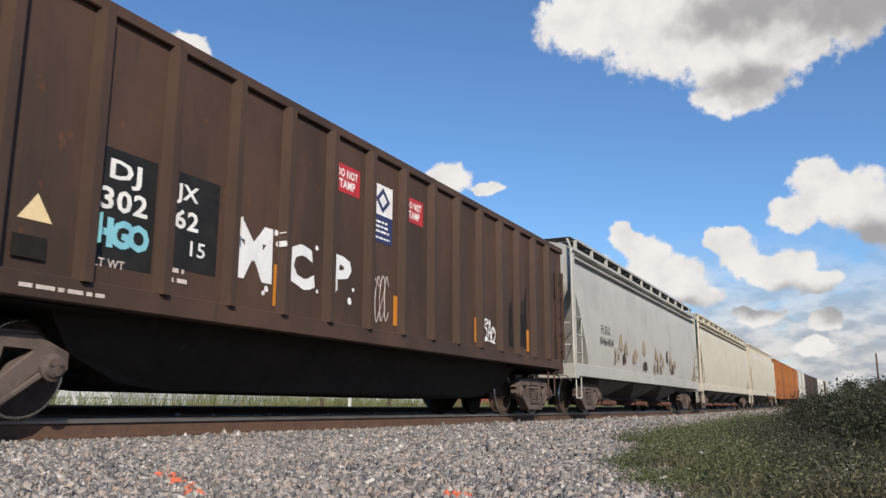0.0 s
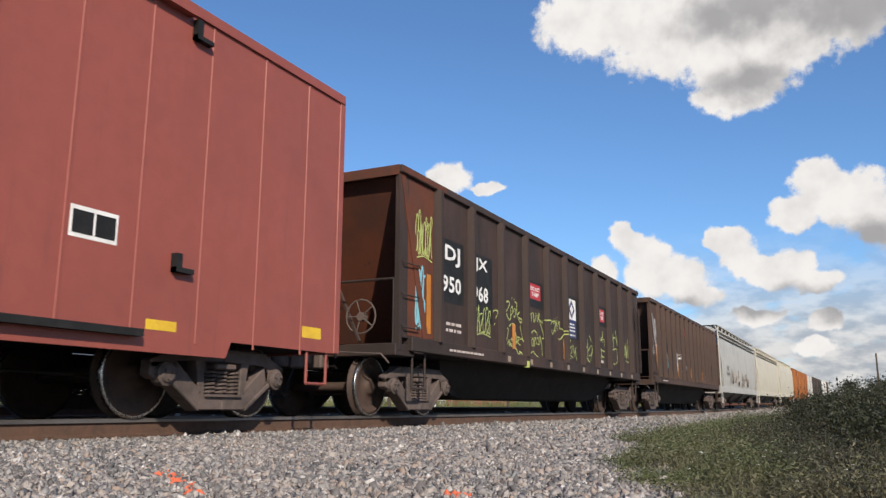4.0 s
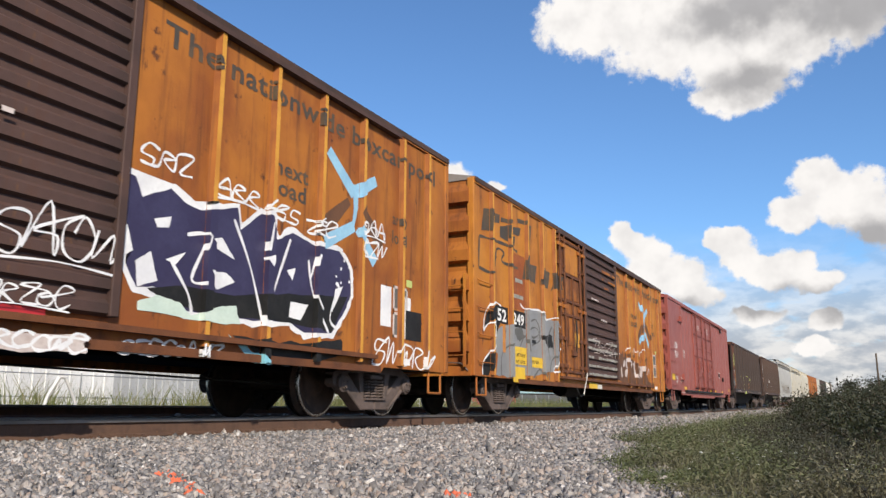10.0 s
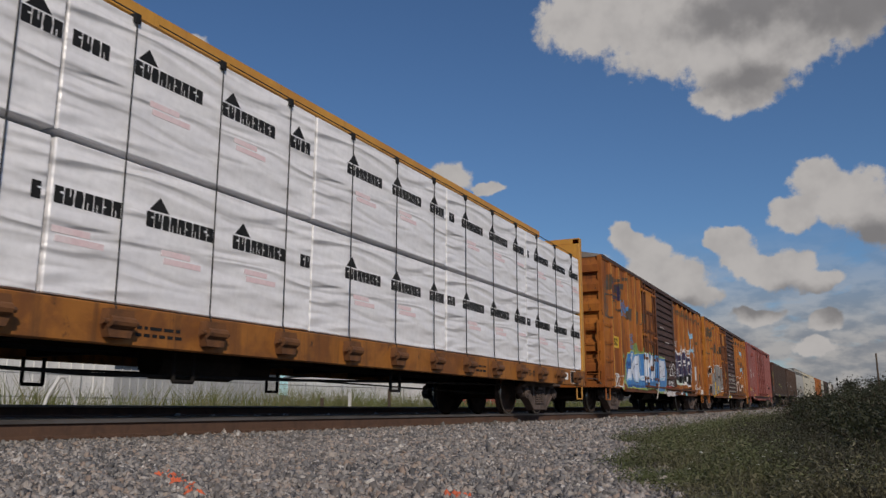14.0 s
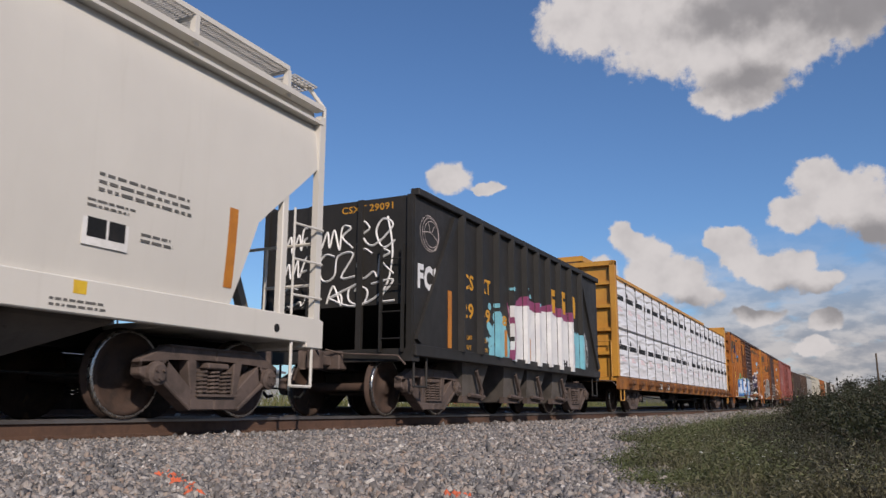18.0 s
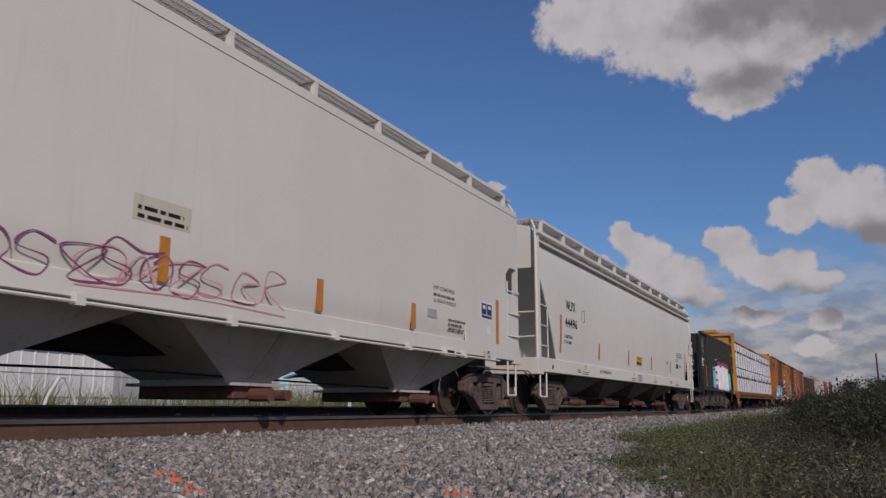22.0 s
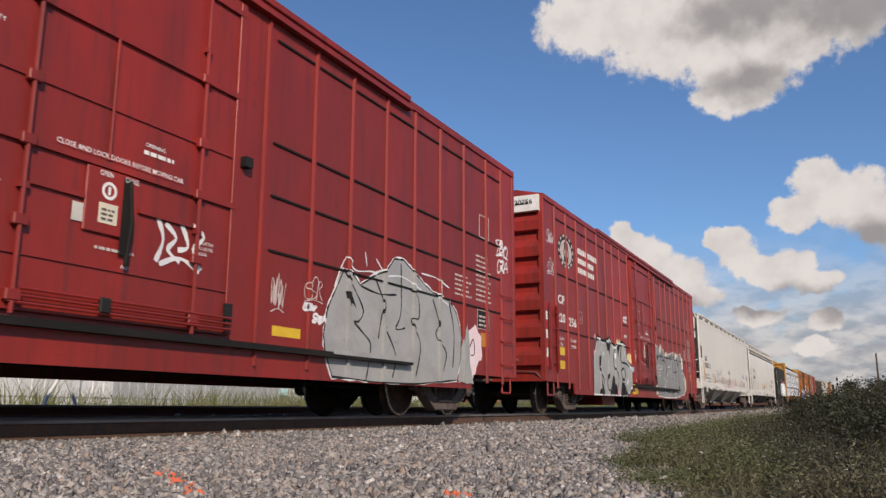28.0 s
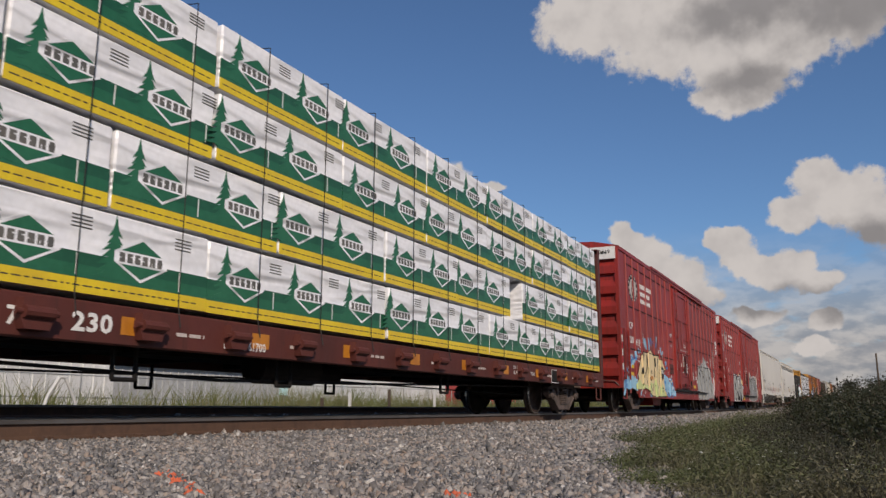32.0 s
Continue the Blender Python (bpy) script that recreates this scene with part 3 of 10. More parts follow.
        d = math.hypot(dx, dz) or 1.0
        ww = w * (0.75 + 0.25 * math.sin(i * 0.9))
        left.append(bm.verts.new((p[0] - dz / d * ww / 2, y, p[1] + dx / d * ww / 2)))
        right.append(bm.verts.new((p[0] + dz / d * ww / 2, y, p[1] - dx / d * ww / 2)))
    for i in range(n - 1):
        bm.faces.new((left[i], left[i + 1], right[i + 1], right[i]))


def smooth(knots, n=5):
    """Points along a soft curve through the knots."""
    pts, m = [], len(knots)
    for i in range(m - 1):
        p0, p1, p2, p3 = knots[max(i - 1, 0)], knots[i], knots[i + 1], knots[min(i + 2, m - 1)]
        for j in range(n):
            t = j / n
            pts.append(tuple(0.5 * (2 * b + (c - a) * t + (2 * a - 5 * b + 4 * c - d) * t * t + (3 * b - a - 3 * c + d) * t ** 3) for a, b, c, d in zip(p0, p1, p2, p3)))
    return pts + [knots[-1]]


# letter-like strokes of quick handwriting in a unit field: no letters of any script
HOOKS = (((0.1, 0.9), (0.2, 0.1), (0.5, 0.75), (0.6, 0.1), (0.95, 0.8)), ((0.8, 0.85), (0.3, 0.95), (0.15, 0.55), (0.7, 0.4), (0.6, 0.02), (0.1, 0.1)),
         ((0.15, 0.05), (0.3, 0.95), (0.75, 0.8), (0.3, 0.5), (0.9, 0.0)), ((0.9, 0.8), (0.4, 1.0), (0.1, 0.5), (0.4, 0.0), (0.95, 0.2)),
         ((0.5, 0.95), (0.15, 0.7), (0.2, 0.15), (0.65, 0.05), (0.85, 0.5), (0.55, 0.9), (0.35, 0.6)), ((0.05, 0.85), (0.9, 0.95), (0.3, 0.1), (1.0, 0.05)),
         ((0.1, 0.1), (0.45, 1.0), (0.8, 0.05), (0.75, 0.45), (0.2, 0.4)))


def scrawl(parent, x0, x1, z0, z1, material, seed, w=0.03, strokes=5, name="graffiti", label="", y=None):
    """A quick sprayed tag: a row of loops and hooks as of handwriting."""
    rng, bm = random.Random(seed), bmesh.new()
    y = SKIN - 0.005 if y is None else y
    hh, n = z1 - z0, max(3, strokes)
    step, rise = (x1 - x0) / n, rng.uniform(-0.08, 0.16) * hh
    for k in range(n):
        hook = HOOKS[rng.randrange(7)][::rng.choice((1, 1, -1))]
        size, drop = rng.uniform(0.62, 0.92) * hh, rng.uniform(0.0, 0.12) * hh
        knots = [(x0 + (k - 0.1 + 1.3 * (a + 0.18 * (b - 0.5) + rng.uniform(-0.07, 0.07))) * step, z0 + drop + rise * k / n + size * (b + rng.uniform(-0.06, 0.06))) for a, b in hook]
        line = line + knots if k % 3 else knots
        if k % 3 == 2 or k == n - 1:
            pts = [(min(max(a, x0 - 0.05), x1 + 0.05), min(max(b, z0 - 0.04), z1 + 0.06)) for a, b in smooth(line)]
            ribbon(bm, pts, w, y - 0.0004 * (k % 2))
    if rng.random() < 0.5:
        ribbon(bm, smooth([(x0, z0 - 0.02), ((x0 + x1) / 2, z0 + 0.05 * hh), (x1, z0 - 0.01)]), w * 0.8, y - 0.0013)
    return put(name, hug(solid(name, bm, material), parent), parent, None, label)


def strokes(parent, lines, w, material, y, name="graffiti", label="", soft=True):
    """Soft painted lines inside a sprayed piece."""
    for k, line in enumerate(lines):
        bm = bmesh.new()
        ribbon(bm, smooth(line) if soft else line, w, y - 0.0002 * (k % 4))
        put(name, hug(solid(name, bm, material), parent), parent, None, label)


def grown(pts, d):
    """The outline pushed outwards by d."""
    out, n = [], len(pts)
    turn = sum(a[0] * b[1] - b[0] * a[1] for a, b in zip(pts, pts[1:] + pts[:1]))
    s = 1.0 if turn > 0 else -1.0
    for i, p in enumerate(pts):
        a, b = pts[i - 1], pts[(i + 1) % n]
        dx, dz = b[0] - a[0], b[1] - a[1]
        k = math.hypot(dx, dz) or 1.0
        out.append((p[0] + s * d * dz / k, p[1] - s * d * dx / k))
    return out


def piece(parent, pts, layers, seed, floor=0.47, y=None, label=""):
    """A sprayed silhouette in layers, widest first: (material, growth, roughness)."""
    y = SKIN - 0.0035 if y is None else y
    for k, (material, d, rough) in enumerate(layers):
        shape = [(a, max(b, floor)) for a, b in (grown(pts, d) if d else pts)]
        blob(parent, shape, material, seed + k, y - 0.0012 * k, label=label, rough=rough)


def petals(parent, pts, material, seed, n, size, y=None, name="graffiti", floor=0.5):
    """Drops of paint that fly outwards from a sprayed piece."""
    rng = random.Random(seed)
    y = SKIN - 0.0032 if y is None else y
    cx, cz = sum(p[0] for p in pts) / len(pts), sum(p[1] for p in pts) / len(pts)
    for k in range(n):
        i, t = rng.randrange(len(pts)), rng.random()
        a, b = pts[i], pts[(i + 1) % len(pts)]
        px, pz = a[0] + (b[0] - a[0]) * t, a[1] + (b[1] - a[1]) * t
        ang = math.atan2((pz - cz) * 2.0, px - cx) + rng.uniform(-0.5, 0.5)
        L, W, off = size * rng.uniform(0.6, 1.6), size * rng.uniform(0.22, 0.42), size * rng.uniform(0.0, 1.3)
        ox, oz = px + off * math.cos(ang), pz + off * math.sin(ang)
        ring = []
        for j in range(14):
            u = 6.2832 * j / 14
            r, c = math.cos(u), math.sin(u) * (0.75 + 0.35 * math.cos(u))
            ring.append((ox + (r * L / 2) * math.cos(ang) - c * W * math.sin(ang), max(floor, oz + (r * L / 2) * math.sin(ang) + c * W * math.cos(ang))))
        bm = bmesh.new()
        bm.faces.new([bm.verts.new((p[0], y - 0.00008 * k, p[1])) for p in ring])
        put(name, hug(solid(name, bm, material), parent), parent, None, "drop of sprayed paint")


def letters_piece(parent, word, x0, x1, z0, z1, fill, rim, seed, rim2=None, tilt=8.0, y=None, name="graffiti", label="", slope=0.0, lap=0.18):
    """Fat sprayed letters, each with a rim in another colour under it."""
    rng, n = random.Random(seed), len(word)
    y = SKIN - 0.004 if y is None else y
    step = (x1 - x0) / n
    layers = [(fill, 0.05, 0.003)] + ([(rim, 0.115, 0.0015)] if rim else []) + ([(rim2, 0.20, 0.0)] if rim2 else [])
    head = None
    for material, fat, lift in layers[::-1]:
        rng.seed(seed)
        verts, faces = [], []
        for k, ch in enumerate(word):
            mesh, co = glyphs(ch, fat)
            core, base = glyphs(ch, 0.05)
            lo, hi = base.min(0), base.max(0)
            c, s = (lo + hi) / 2, np.maximum(hi - lo, 1e-6)
            u = (co - c) / s
            a = radians(rng.uniform(-tilt, tilt))
            sx, sz = step * (1 + lap) * rng.uniform(0.9, 1.08), (z1 - z0) * rng.uniform(0.86, 1.0)
            lean = rng.uniform(-0.15, 0.2)
            px, pz = u[:, 0] * sx + lean * u[:, 1] * sx, u[:, 1] * sz
            X = x0 + (k + 0.5) * step + px * math.cos(a) - pz * math.sin(a)
            Z = (z0 + z1) / 2 + slope * (k - n / 2) + px * math.sin(a) + pz * math.cos(a)
            off = len(verts)
            verts += [(p, y - lift - 0.0002 * k, r) for p, r in zip(X, Z)]
            faces += [[off + i for i in p.vertices] for p in mesh.polygons]
            bpy.data.meshes.remove(mesh), bpy.data.meshes.remove(core)
        mesh = bpy.data.meshes.new(name)
        mesh.from_pydata(verts, [], faces)
        mesh.materials.append(M[material])
        head = put(name, hug(mesh, parent), parent, None, label)
    return head


def splash(parent, x0, x1, z0, z1, material, seed, n=14, size=0.2, y=None, name="graffiti"):
    """A cloud of round sprayed blots."""
    rng = random.Random(seed)
    y = SKIN - 0.0035 if y is None else y
    for k in range(n):
        bm = bmesh.new()
        cx, cz, r, ph = rng.uniform(x0, x1), rng.uniform(z0, z1), size * rng.uniform(0.3, 0.9), rng.uniform(0, 6)
        bm.faces.new([bm.verts.new((cx + r * (1 + 0.10 * math.sin(3 * t + ph)) * math.cos(t), y - 0.0001 * k, cz + r * (1 + 0.08 * math.sin(2 * t + ph)) * math.sin(t)))
                      for t in (6.2832 * i / 14 for i in range(14))])
        put(name, hug(solid(name, bm, material), parent), parent, None, "round sprayed blot")


def blob(parent, pts, material, seed, y=None, name="graffiti", label="", rough=0.03):
    """A filled sprayed shape with a slightly uneven edge."""
    rng, bm, out = random.Random(seed), bmesh.new(), []
    for a, b in zip(pts, pts[1:] + pts[:1]):
        for k in range(5):
            t = k / 5
            out.append((a[0] + (b[0] - a[0]) * t + rng.uniform(-rough, rough), a[1] + (b[1] - a[1]) * t + rng.uniform(-rough, rough)))
    y = SKIN - 0.0035 if y is None else y
    f = bm.faces.new([bm.verts.new((p[0], y, p[1])) for p in out])
    bmesh.ops.triangulate(bm, faces=[f])
    return put(name, hug(solid(name, bm, material), parent), parent, None, label)

# ---------------------------------------------------------------- the track's line and the train's timing
TRACK_Y = 7.54


def track_z(x):
    """The line climbs gently ahead."""
    x = max(0.0, x)
    return 7e-5 * x * x if x < 150 else 1.575 + 0.021 * (x - 150)


def travel(t):
    """Metres that the train has gone after t seconds."""
    return 6.23581 * t + 0.60507 * t * t / 32 - 0.08842 * t ** 3 / 1024


WHEEL_R = 0.457
TRAIN, WHEELSETS = [], []

# ---------------------------------------------------------------- running gear


def gear_meshes():
    g = {}
    bm = bmesh.new()
    lathe(bm, [(0.05, -0.085), (0.115, -0.085), (0.125, -0.055), (0.20, -0.020), (0.33, -0.030), (0.375, -0.064), (0.43, -0.066), (0.430, -0.05)])
    lathe(bm, [(0.430, -0.05), (0.452, -0.045), (0.459, 0.035), (0.485, 0.045), (0.485, 0.066), (0.43, 0.068), (0.36, 0.03), (0.13, 0.06), (0.05, 0.085)])
    g["wheel"] = solid("wheel", bm, ["wheel"], smooth=True)
    bm = bmesh.new()
    lathe(bm, [(0.4305, -0.067), (0.453, -0.0665), (0.4595, -0.060), (0.4595, -0.02), (0.44, -0.02)])
    g["rim"] = solid("rim", bm, "tread", smooth=True)
    bm = bmesh.new()
    lathe(bm, [(0.075, -0.66), (0.085, -0.6), (0.078, 0.0), (0.085, 0.6), (0.075, 0.66)], 12)
    g["axle"] = solid("wheelset", bm, "wheel", smooth=True)
    bm = bmesh.new()  # cast side frame
    for s in (-1, 1):
        for loop in ([(1.08, 0.60), (0.72, 0.75), (0.0, 0.75), (0.0, 0.62), (0.70, 0.62), (1.08, 0.50)], [(1.08, 0.58), (0.70, 0.61), (0.73, 0.42), (1.0, 0.40), (1.08, 0.44)],
                     [(0.84, 0.46), (0.74, 0.62), (0.33, 0.29), (0.37, 0.10)], [(0.0, 0.09), (0.37, 0.09), (0.37, 0.245), (0.0, 0.245)], [(0.36, 0.22), (0.44, 0.63), (0.30, 0.63), (0.28, 0.22)]):
            prism(bm, [(s * p, q) for p, q in loop][::s], -0.075, 0.075)
    for s in (-1, 1):  # flanges round the edge of the casting
        prism(bm, [(s * p, q) for p, q in [(0.90, 0.43), (0.86, 0.47), (0.36, 0.12), (0.38, 0.075)]][::s], -0.10, 0.10)
    box(bm, -0.72, 0.72, -0.10, 0.10, 0.735, 0.765)
    g["side"] = solid("side_frame", bm, "truck", bevel=0.012)
    bm = bmesh.new()
    for cx, n in ((-0.19, 6), (0.0, 6), (0.19, 6)):
        for k in range(n):
            a = [(cx + 0.083 * math.cos(t), 0.083 * math.sin(t), 0.262 + (k + t / 6.2832) * 0.042) for t in (6.2832 * i / 10 for i in range(11))]
            pipe(bm, a, 0.014, 5)
    box(bm, -0.29, 0.29, -0.10, 0.10, 0.235, 0.262)
    g["spring"] = solid("coil_spring", bm, "truck")
    bm = bmesh.new()
    lathe(bm, [(0.03, -0.13), (0.085, -0.13), (0.10, -0.11), (0.125, -0.10), (0.125, 0.02), (0.10, 0.05)], 16)
    for k in range(3):
        a = 2.0944 * k + 0.5
        rod(bm, (0.055 * math.cos(a), -0.150, 0.055 * math.sin(a)), (0.055 * math.cos(a), -0.12, 0.055 * math.sin(a)), 0.017, 6)
    g["cap"] = solid("bearing_cap", bm, "truck")
    bm = bmesh.new()
    box(bm, -0.23, 0.23, -1.12, 1.12, 0.50, 0.72)
    box(bm, -0.17, 0.17, -1.26, 1.26, 0.535, 0.60)
    for s in (-1, 1):
        box(bm, s * 0.36 - 0.03, s * 0.36 + 0.03, -0.9, 0.9, 0.36, 0.44)
        rod(bm, (s * 0.40, -0.95, 0.36), (s * 0.40, 0.95, 0.36), 0.03)
    g["bolster"] = solid("bogie", bm, "truck", bevel=0.015)
    bm = bmesh.new()  # coupler seen from its shank at 0 towards +x
    box(bm, -0.10, 0.30, -0.075, 0.075, 0.78, 0.94)
    prism(bm, [(0.28, -0.12), (0.28, 0.12), (0.46, 0.17), (0.60, 0.10), (0.58, 0.0), (0.46, -0.02), (0.50, -0.12), (0.58, -0.16), (0.50, -0.21), (0.36, -0.18)], 0.71, 1.01, "z")
    box(bm, -0.22, 0.02, -0.24, 0.24, 0.72, 1.02)
    g["coupler"] = solid("coupler", bm, "truck", bevel=0.02)
    bm = bmesh.new()
    pipe(bm, [(0.0, -0.36, 0.72), (0.10, -0.36, 0.55), (0.24, -0.34, 0.36), (0.42, -0.30, 0.27), (0.56, -0.28, 0.29)], 0.022, 6)
    g["hose"] = solid("brake_hose", bm, "black")
    return g


GEAR = gear_meshes()


def bogie(car, x, wb=0.889):
    b = put("bogie", GEAR["bolster"], car, pose(x, 0, 0), "brown greasy cast-steel bogie")
    for s in (-1, 1):
        put("side_frame", GEAR["side"], b, pose(0, s * 1.14, 0))
        put("coil_spring", GEAR["spring"], b, pose(0, s * 1.15, 0), "stacked coil springs")
        for e in (-1, 1):
            put("bearing_cap", GEAR["cap"], b, pose(e * wb, s * 1.16, WHEEL_R, 0, 0, 0 if s < 0 else 180))
    for e in (-1, 1):
        w = put("wheelset", GEAR["axle"], car, pose(x + e * wb, 0, WHEEL_R), "steel axle with two wheels")
        for s in (-1, 1):
            put("wheel", GEAR["wheel"], w, pose(0, s * 0.755, 0, 0, 0, 0 if s < 0 else 180))
            put("tread_rim", GEAR["rim"], w, pose(0, s * 0.755, 0, 0, 0, 0 if s < 0 else 180), "bright worn steel rim")
        WHEELSETS.append((w, x + e * wb))


def running_gear(car, half, bogies, reach=0.55, sill="under"):
    """Bogies, couplers, hoses, centre sill and brake rigging under a car."""
    for x in bogies:
        bogie(car, x)
    for s in (-1, 1):
        put("coupler", GEAR["coupler"], car, pose(s * (half - 0.05 + max(0, reach - 0.55)), 0, 0, 0, 0, 0 if s > 0 else 180))
        put("brake_hose", GEAR["hose"], car, pose(s * (half + 0.05), 0, 0, 0, 0, 0 if s > 0 else 180), "black rubber brake hose")
        bar("cut_lever", "truck", car, [(s * (half + 0.10), -1.42, 0.78), (s * (half + 0.14), -1.30, 0.92), (s * (half + 0.16), -0.25, 0.98), (s * (half + 0.30), -0.05, 1.04)], r=0.014)
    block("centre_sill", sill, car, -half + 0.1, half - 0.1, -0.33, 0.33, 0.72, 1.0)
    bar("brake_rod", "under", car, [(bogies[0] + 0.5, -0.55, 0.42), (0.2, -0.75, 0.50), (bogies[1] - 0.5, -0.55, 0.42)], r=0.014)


def brake_gear(car, x, mat="under"):
    bm = bmesh.new()
    rod(bm, (x - 0.9, -0.75, 0.62), (x + 0.35, -0.75, 0.62), 0.20, 12)
    rod(bm, (x + 0.6, -0.5, 0.60), (x + 1.3, -0.5, 0.60), 0.14, 10)
    part("air_tank", bm, mat, car)


def hang_steps(car, xs, mat, z0=0.38, z1=0.85, w=0.42, y=-1.46):
    for x in xs:
        for s in (1, -1):
            bar("stirrup_step", mat, car, [(x - w / 2, s * y, z1), (x - w / 2, s * y, z0), (x + w / 2, s * y, z0), (x + w / 2, s * y, z1)], r=0.020)


def rungs(car, mat, x0, x1, zs, y=-1.56):
    """Grab irons on the near side."""
    for z in zs:
        bar("grab_iron", mat, car, [(x0, SKIN, z + 0.05), (x0, y, z), (x1, y, z), (x1, SKIN, z + 0.05)], r=0.011)


def ladder(car, mat, x0, x1, z0, z1, y, n):
    bm = bmesh.new()
    for x in (x0, x1):
        box(bm, x - 0.02, x + 0.02, y - 0.01, y + 0.04, z0, z1)
    lad = part("ladder", bm, mat, car)
    for k in range(n):
        z = z0 + (k + 0.5) * (z1 - z0) / n
        bar("rung", mat, lad, [(x0, y + 0.01, z), (x1, y + 0.01, z)], r=0.011)


def end_ladder(car, mat, x, y0, y1, z0, z1, n):
    bm = bmesh.new()
    for y in (y0, y1):
        box(bm, x - 0.04, x + 0.01, y - 0.02, y + 0.02, z0, z1)
    lad = part("end_ladder", bm, mat, car)
    for k in range(n):
        z = z0 + (k + 0.5) * (z1 - z0) / n
        bar("rung", mat, lad, [(x - 0.02, y0, z), (x - 0.02, y1, z)], r=0.012)


def hand_brake(car, mat, x, y, z):
    bm = bmesh.new()
    rod(bm, (x, y, z), (x - 0.12, y, z), 0.07, 10)
    for i in range(16):
        a, b = 6.2832 * i / 16, 6.2832 * (i + 1) / 16
        rod(bm, (x - 0.10, y + 0.27 * math.cos(a), z + 0.27 * math.sin(a)), (x - 0.10, y + 0.27 * math.cos(b), z + 0.27 * math.sin(b)), 0.015, 5)
    for i in range(5):
        a = 6.2832 * i / 5
        rod(bm, (x - 0.10, y, z), (x - 0.10, y + 0.27 * math.cos(a), z + 0.27 * math.sin(a)), 0.012, 5)
    part("hand_brake_wheel", bm, mat, car)


def start_car(name, label, u0, u1, bogies, group="train cars", reach=0.75):
    car = thing(name, label, "rail car", group)
    half = (u1 - u0) / 2
    TRAIN.append((car, (u0 + u1) / 2, Matrix()))
    RELIEF[car.name] = []
    running_gear(car, half, bogies, reach)
    return car, half


def posts(car, mesh, xs, both=True):
    far = max(abs(v.co.x) for v in mesh.vertices)
    deep = min(v.co.y for v in mesh.vertices)
    for x in xs:
        if deep < SKIN - 0.02:
            RELIEF[car.name].append((x - far * 0.9, x + far * 0.9, deep))
        put("side_post", mesh, car, pose(x, 0, 0))
        if both:
            put("side_post", mesh, car, pose(x, 0, 0, 0, 0, 180))


def post_mesh(mat, z0, z1, w=0.14, d=0.085, y=SKIN):
    bm = bmesh.new()
    prism(bm, [(-w / 2, y), (-w * 0.28, y - d), (w * 0.28, y - d), (w / 2, y)], z0, z1, "z")
    if mat == "yellow_post":  # the flanks take the darker yellow paint
        bm.normal_update()
        for f in bm.faces:
            f.material_index = 1 if abs(f.normal.x) > 0.5 else 0
        return solid("side_post", bm, [mat, "yellow_rust"])
    return solid("side_post", bm, mat)


def corrugated_end(car, x, s, mat, z0, z1, pitch, deep=0.11, half=1.42, phase=0.0, label=""):
    """An end wall with broad pressed ribs; s is the way it faces."""
    pts, z = [(x - s * 0.03, z0)], z0 + phase
    while z < z1 - 0.1:
        pts += [(x, z), (x + s * deep, z + pitch * 0.06), (x + s * deep, z + pitch * 0.42), (x + s * deep * 0.35, z + pitch * 0.62), (x, z + pitch * 0.74)]
        z += pitch
    pts = [p for p in pts if p[1] <= z1] + [(x, z1), (x - s * 0.06, z1), (x - s * 0.06, z0)]
    bm = bmesh.new()
    prism(bm, pts, -half, half)
    part("end_wall", bm, mat, car, label)


# ---------------------------------------------------------------- box cars


def box_car(name, label, u0, u1, bogies, mat, zb, ze, crown, post_xs, post_size, end_pitch, roof_mat, sill_z, door_header=None, group="train cars", detail=True, end_phase=0.0, post_mat=None, end_mat=None):
    car, h = start_car(name, label, u0, u1, bogies, group)
    lo = zb
    # side walls, notched over the bogies where the sill is deep
    nx = h - 2.05
    for s in (1, -1):
        bm = bmesh.new()
        y0, y1 = sorted((s * -1.5, s * -1.46))
        prism(bm, [(-h, lo), (-nx, lo), (-nx + 0.08, sill_z), (nx - 0.08, sill_z), (nx, lo), (h, lo), (h, ze - 0.09), (-h, ze - 0.09)], y0, y1)
        part("side_wall", bm, mat, car)
        y0, y1 = sorted((s * -1.53, s * -1.44))
        block("eave_rail", mat, car, -h, h, y0, y1, ze - 0.10, ze + 0.02)
    for e in (-1, 1):
        corrugated_end(car, e * (h - 0.02), e, end_mat or mat, lo + 0.12, ze + 0.02, end_pitch, phase=end_phase)
        for s in (1, -1):
            y0, y1 = sorted((s * -1.515, s * -1.38))
            x0, x1 = sorted((e * (h - 0.09), e * (h + 0.035)))
            block("corner_post", mat, car, x0, x1, y0, y1, lo, ze, bevel=0.01)
        x0, x1 = sorted((e * (h - 0.15), e * (h + 0.10)))
        block("end_sill", mat, car, x0, x1, -1.46, 1.46, lo, lo + 0.2)
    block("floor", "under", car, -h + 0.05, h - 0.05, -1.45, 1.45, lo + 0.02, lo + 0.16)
    bm = bmesh.new()
    prism(bm, [(-1.53, ze + 0.02), (-0.75, (ze + crown) / 2 + 0.08), (0, crown), (0.75, (ze + crown) / 2 + 0.08), (1.53, ze + 0.02), (1.5, ze - 0.03), (-1.5, ze - 0.03)], -h, h, "x")
    roof = part("roof", bm, roof_mat, car)
    if detail:
        bm = bmesh.new()
        prism(bm, [(-1.5, ze + 0.03), (-0.75, (ze + crown) / 2 + 0.13), (0, crown + 0.05), (0.75, (ze + crown) / 2 + 0.13), (1.5, ze + 0.03), (0, crown - 0.02)], -0.03, 0.03, "x")
        seam = solid("roof_seam", bm, roof_mat)
        for k in range(1, int(2 * h / 1.4)):
            put("roof_seam", seam, roof, pose(-h + k * 1.4, 0, 0))
    pm = post_mesh(post_mat or mat, sill_z + 0.12, ze - 0.12, *post_size)
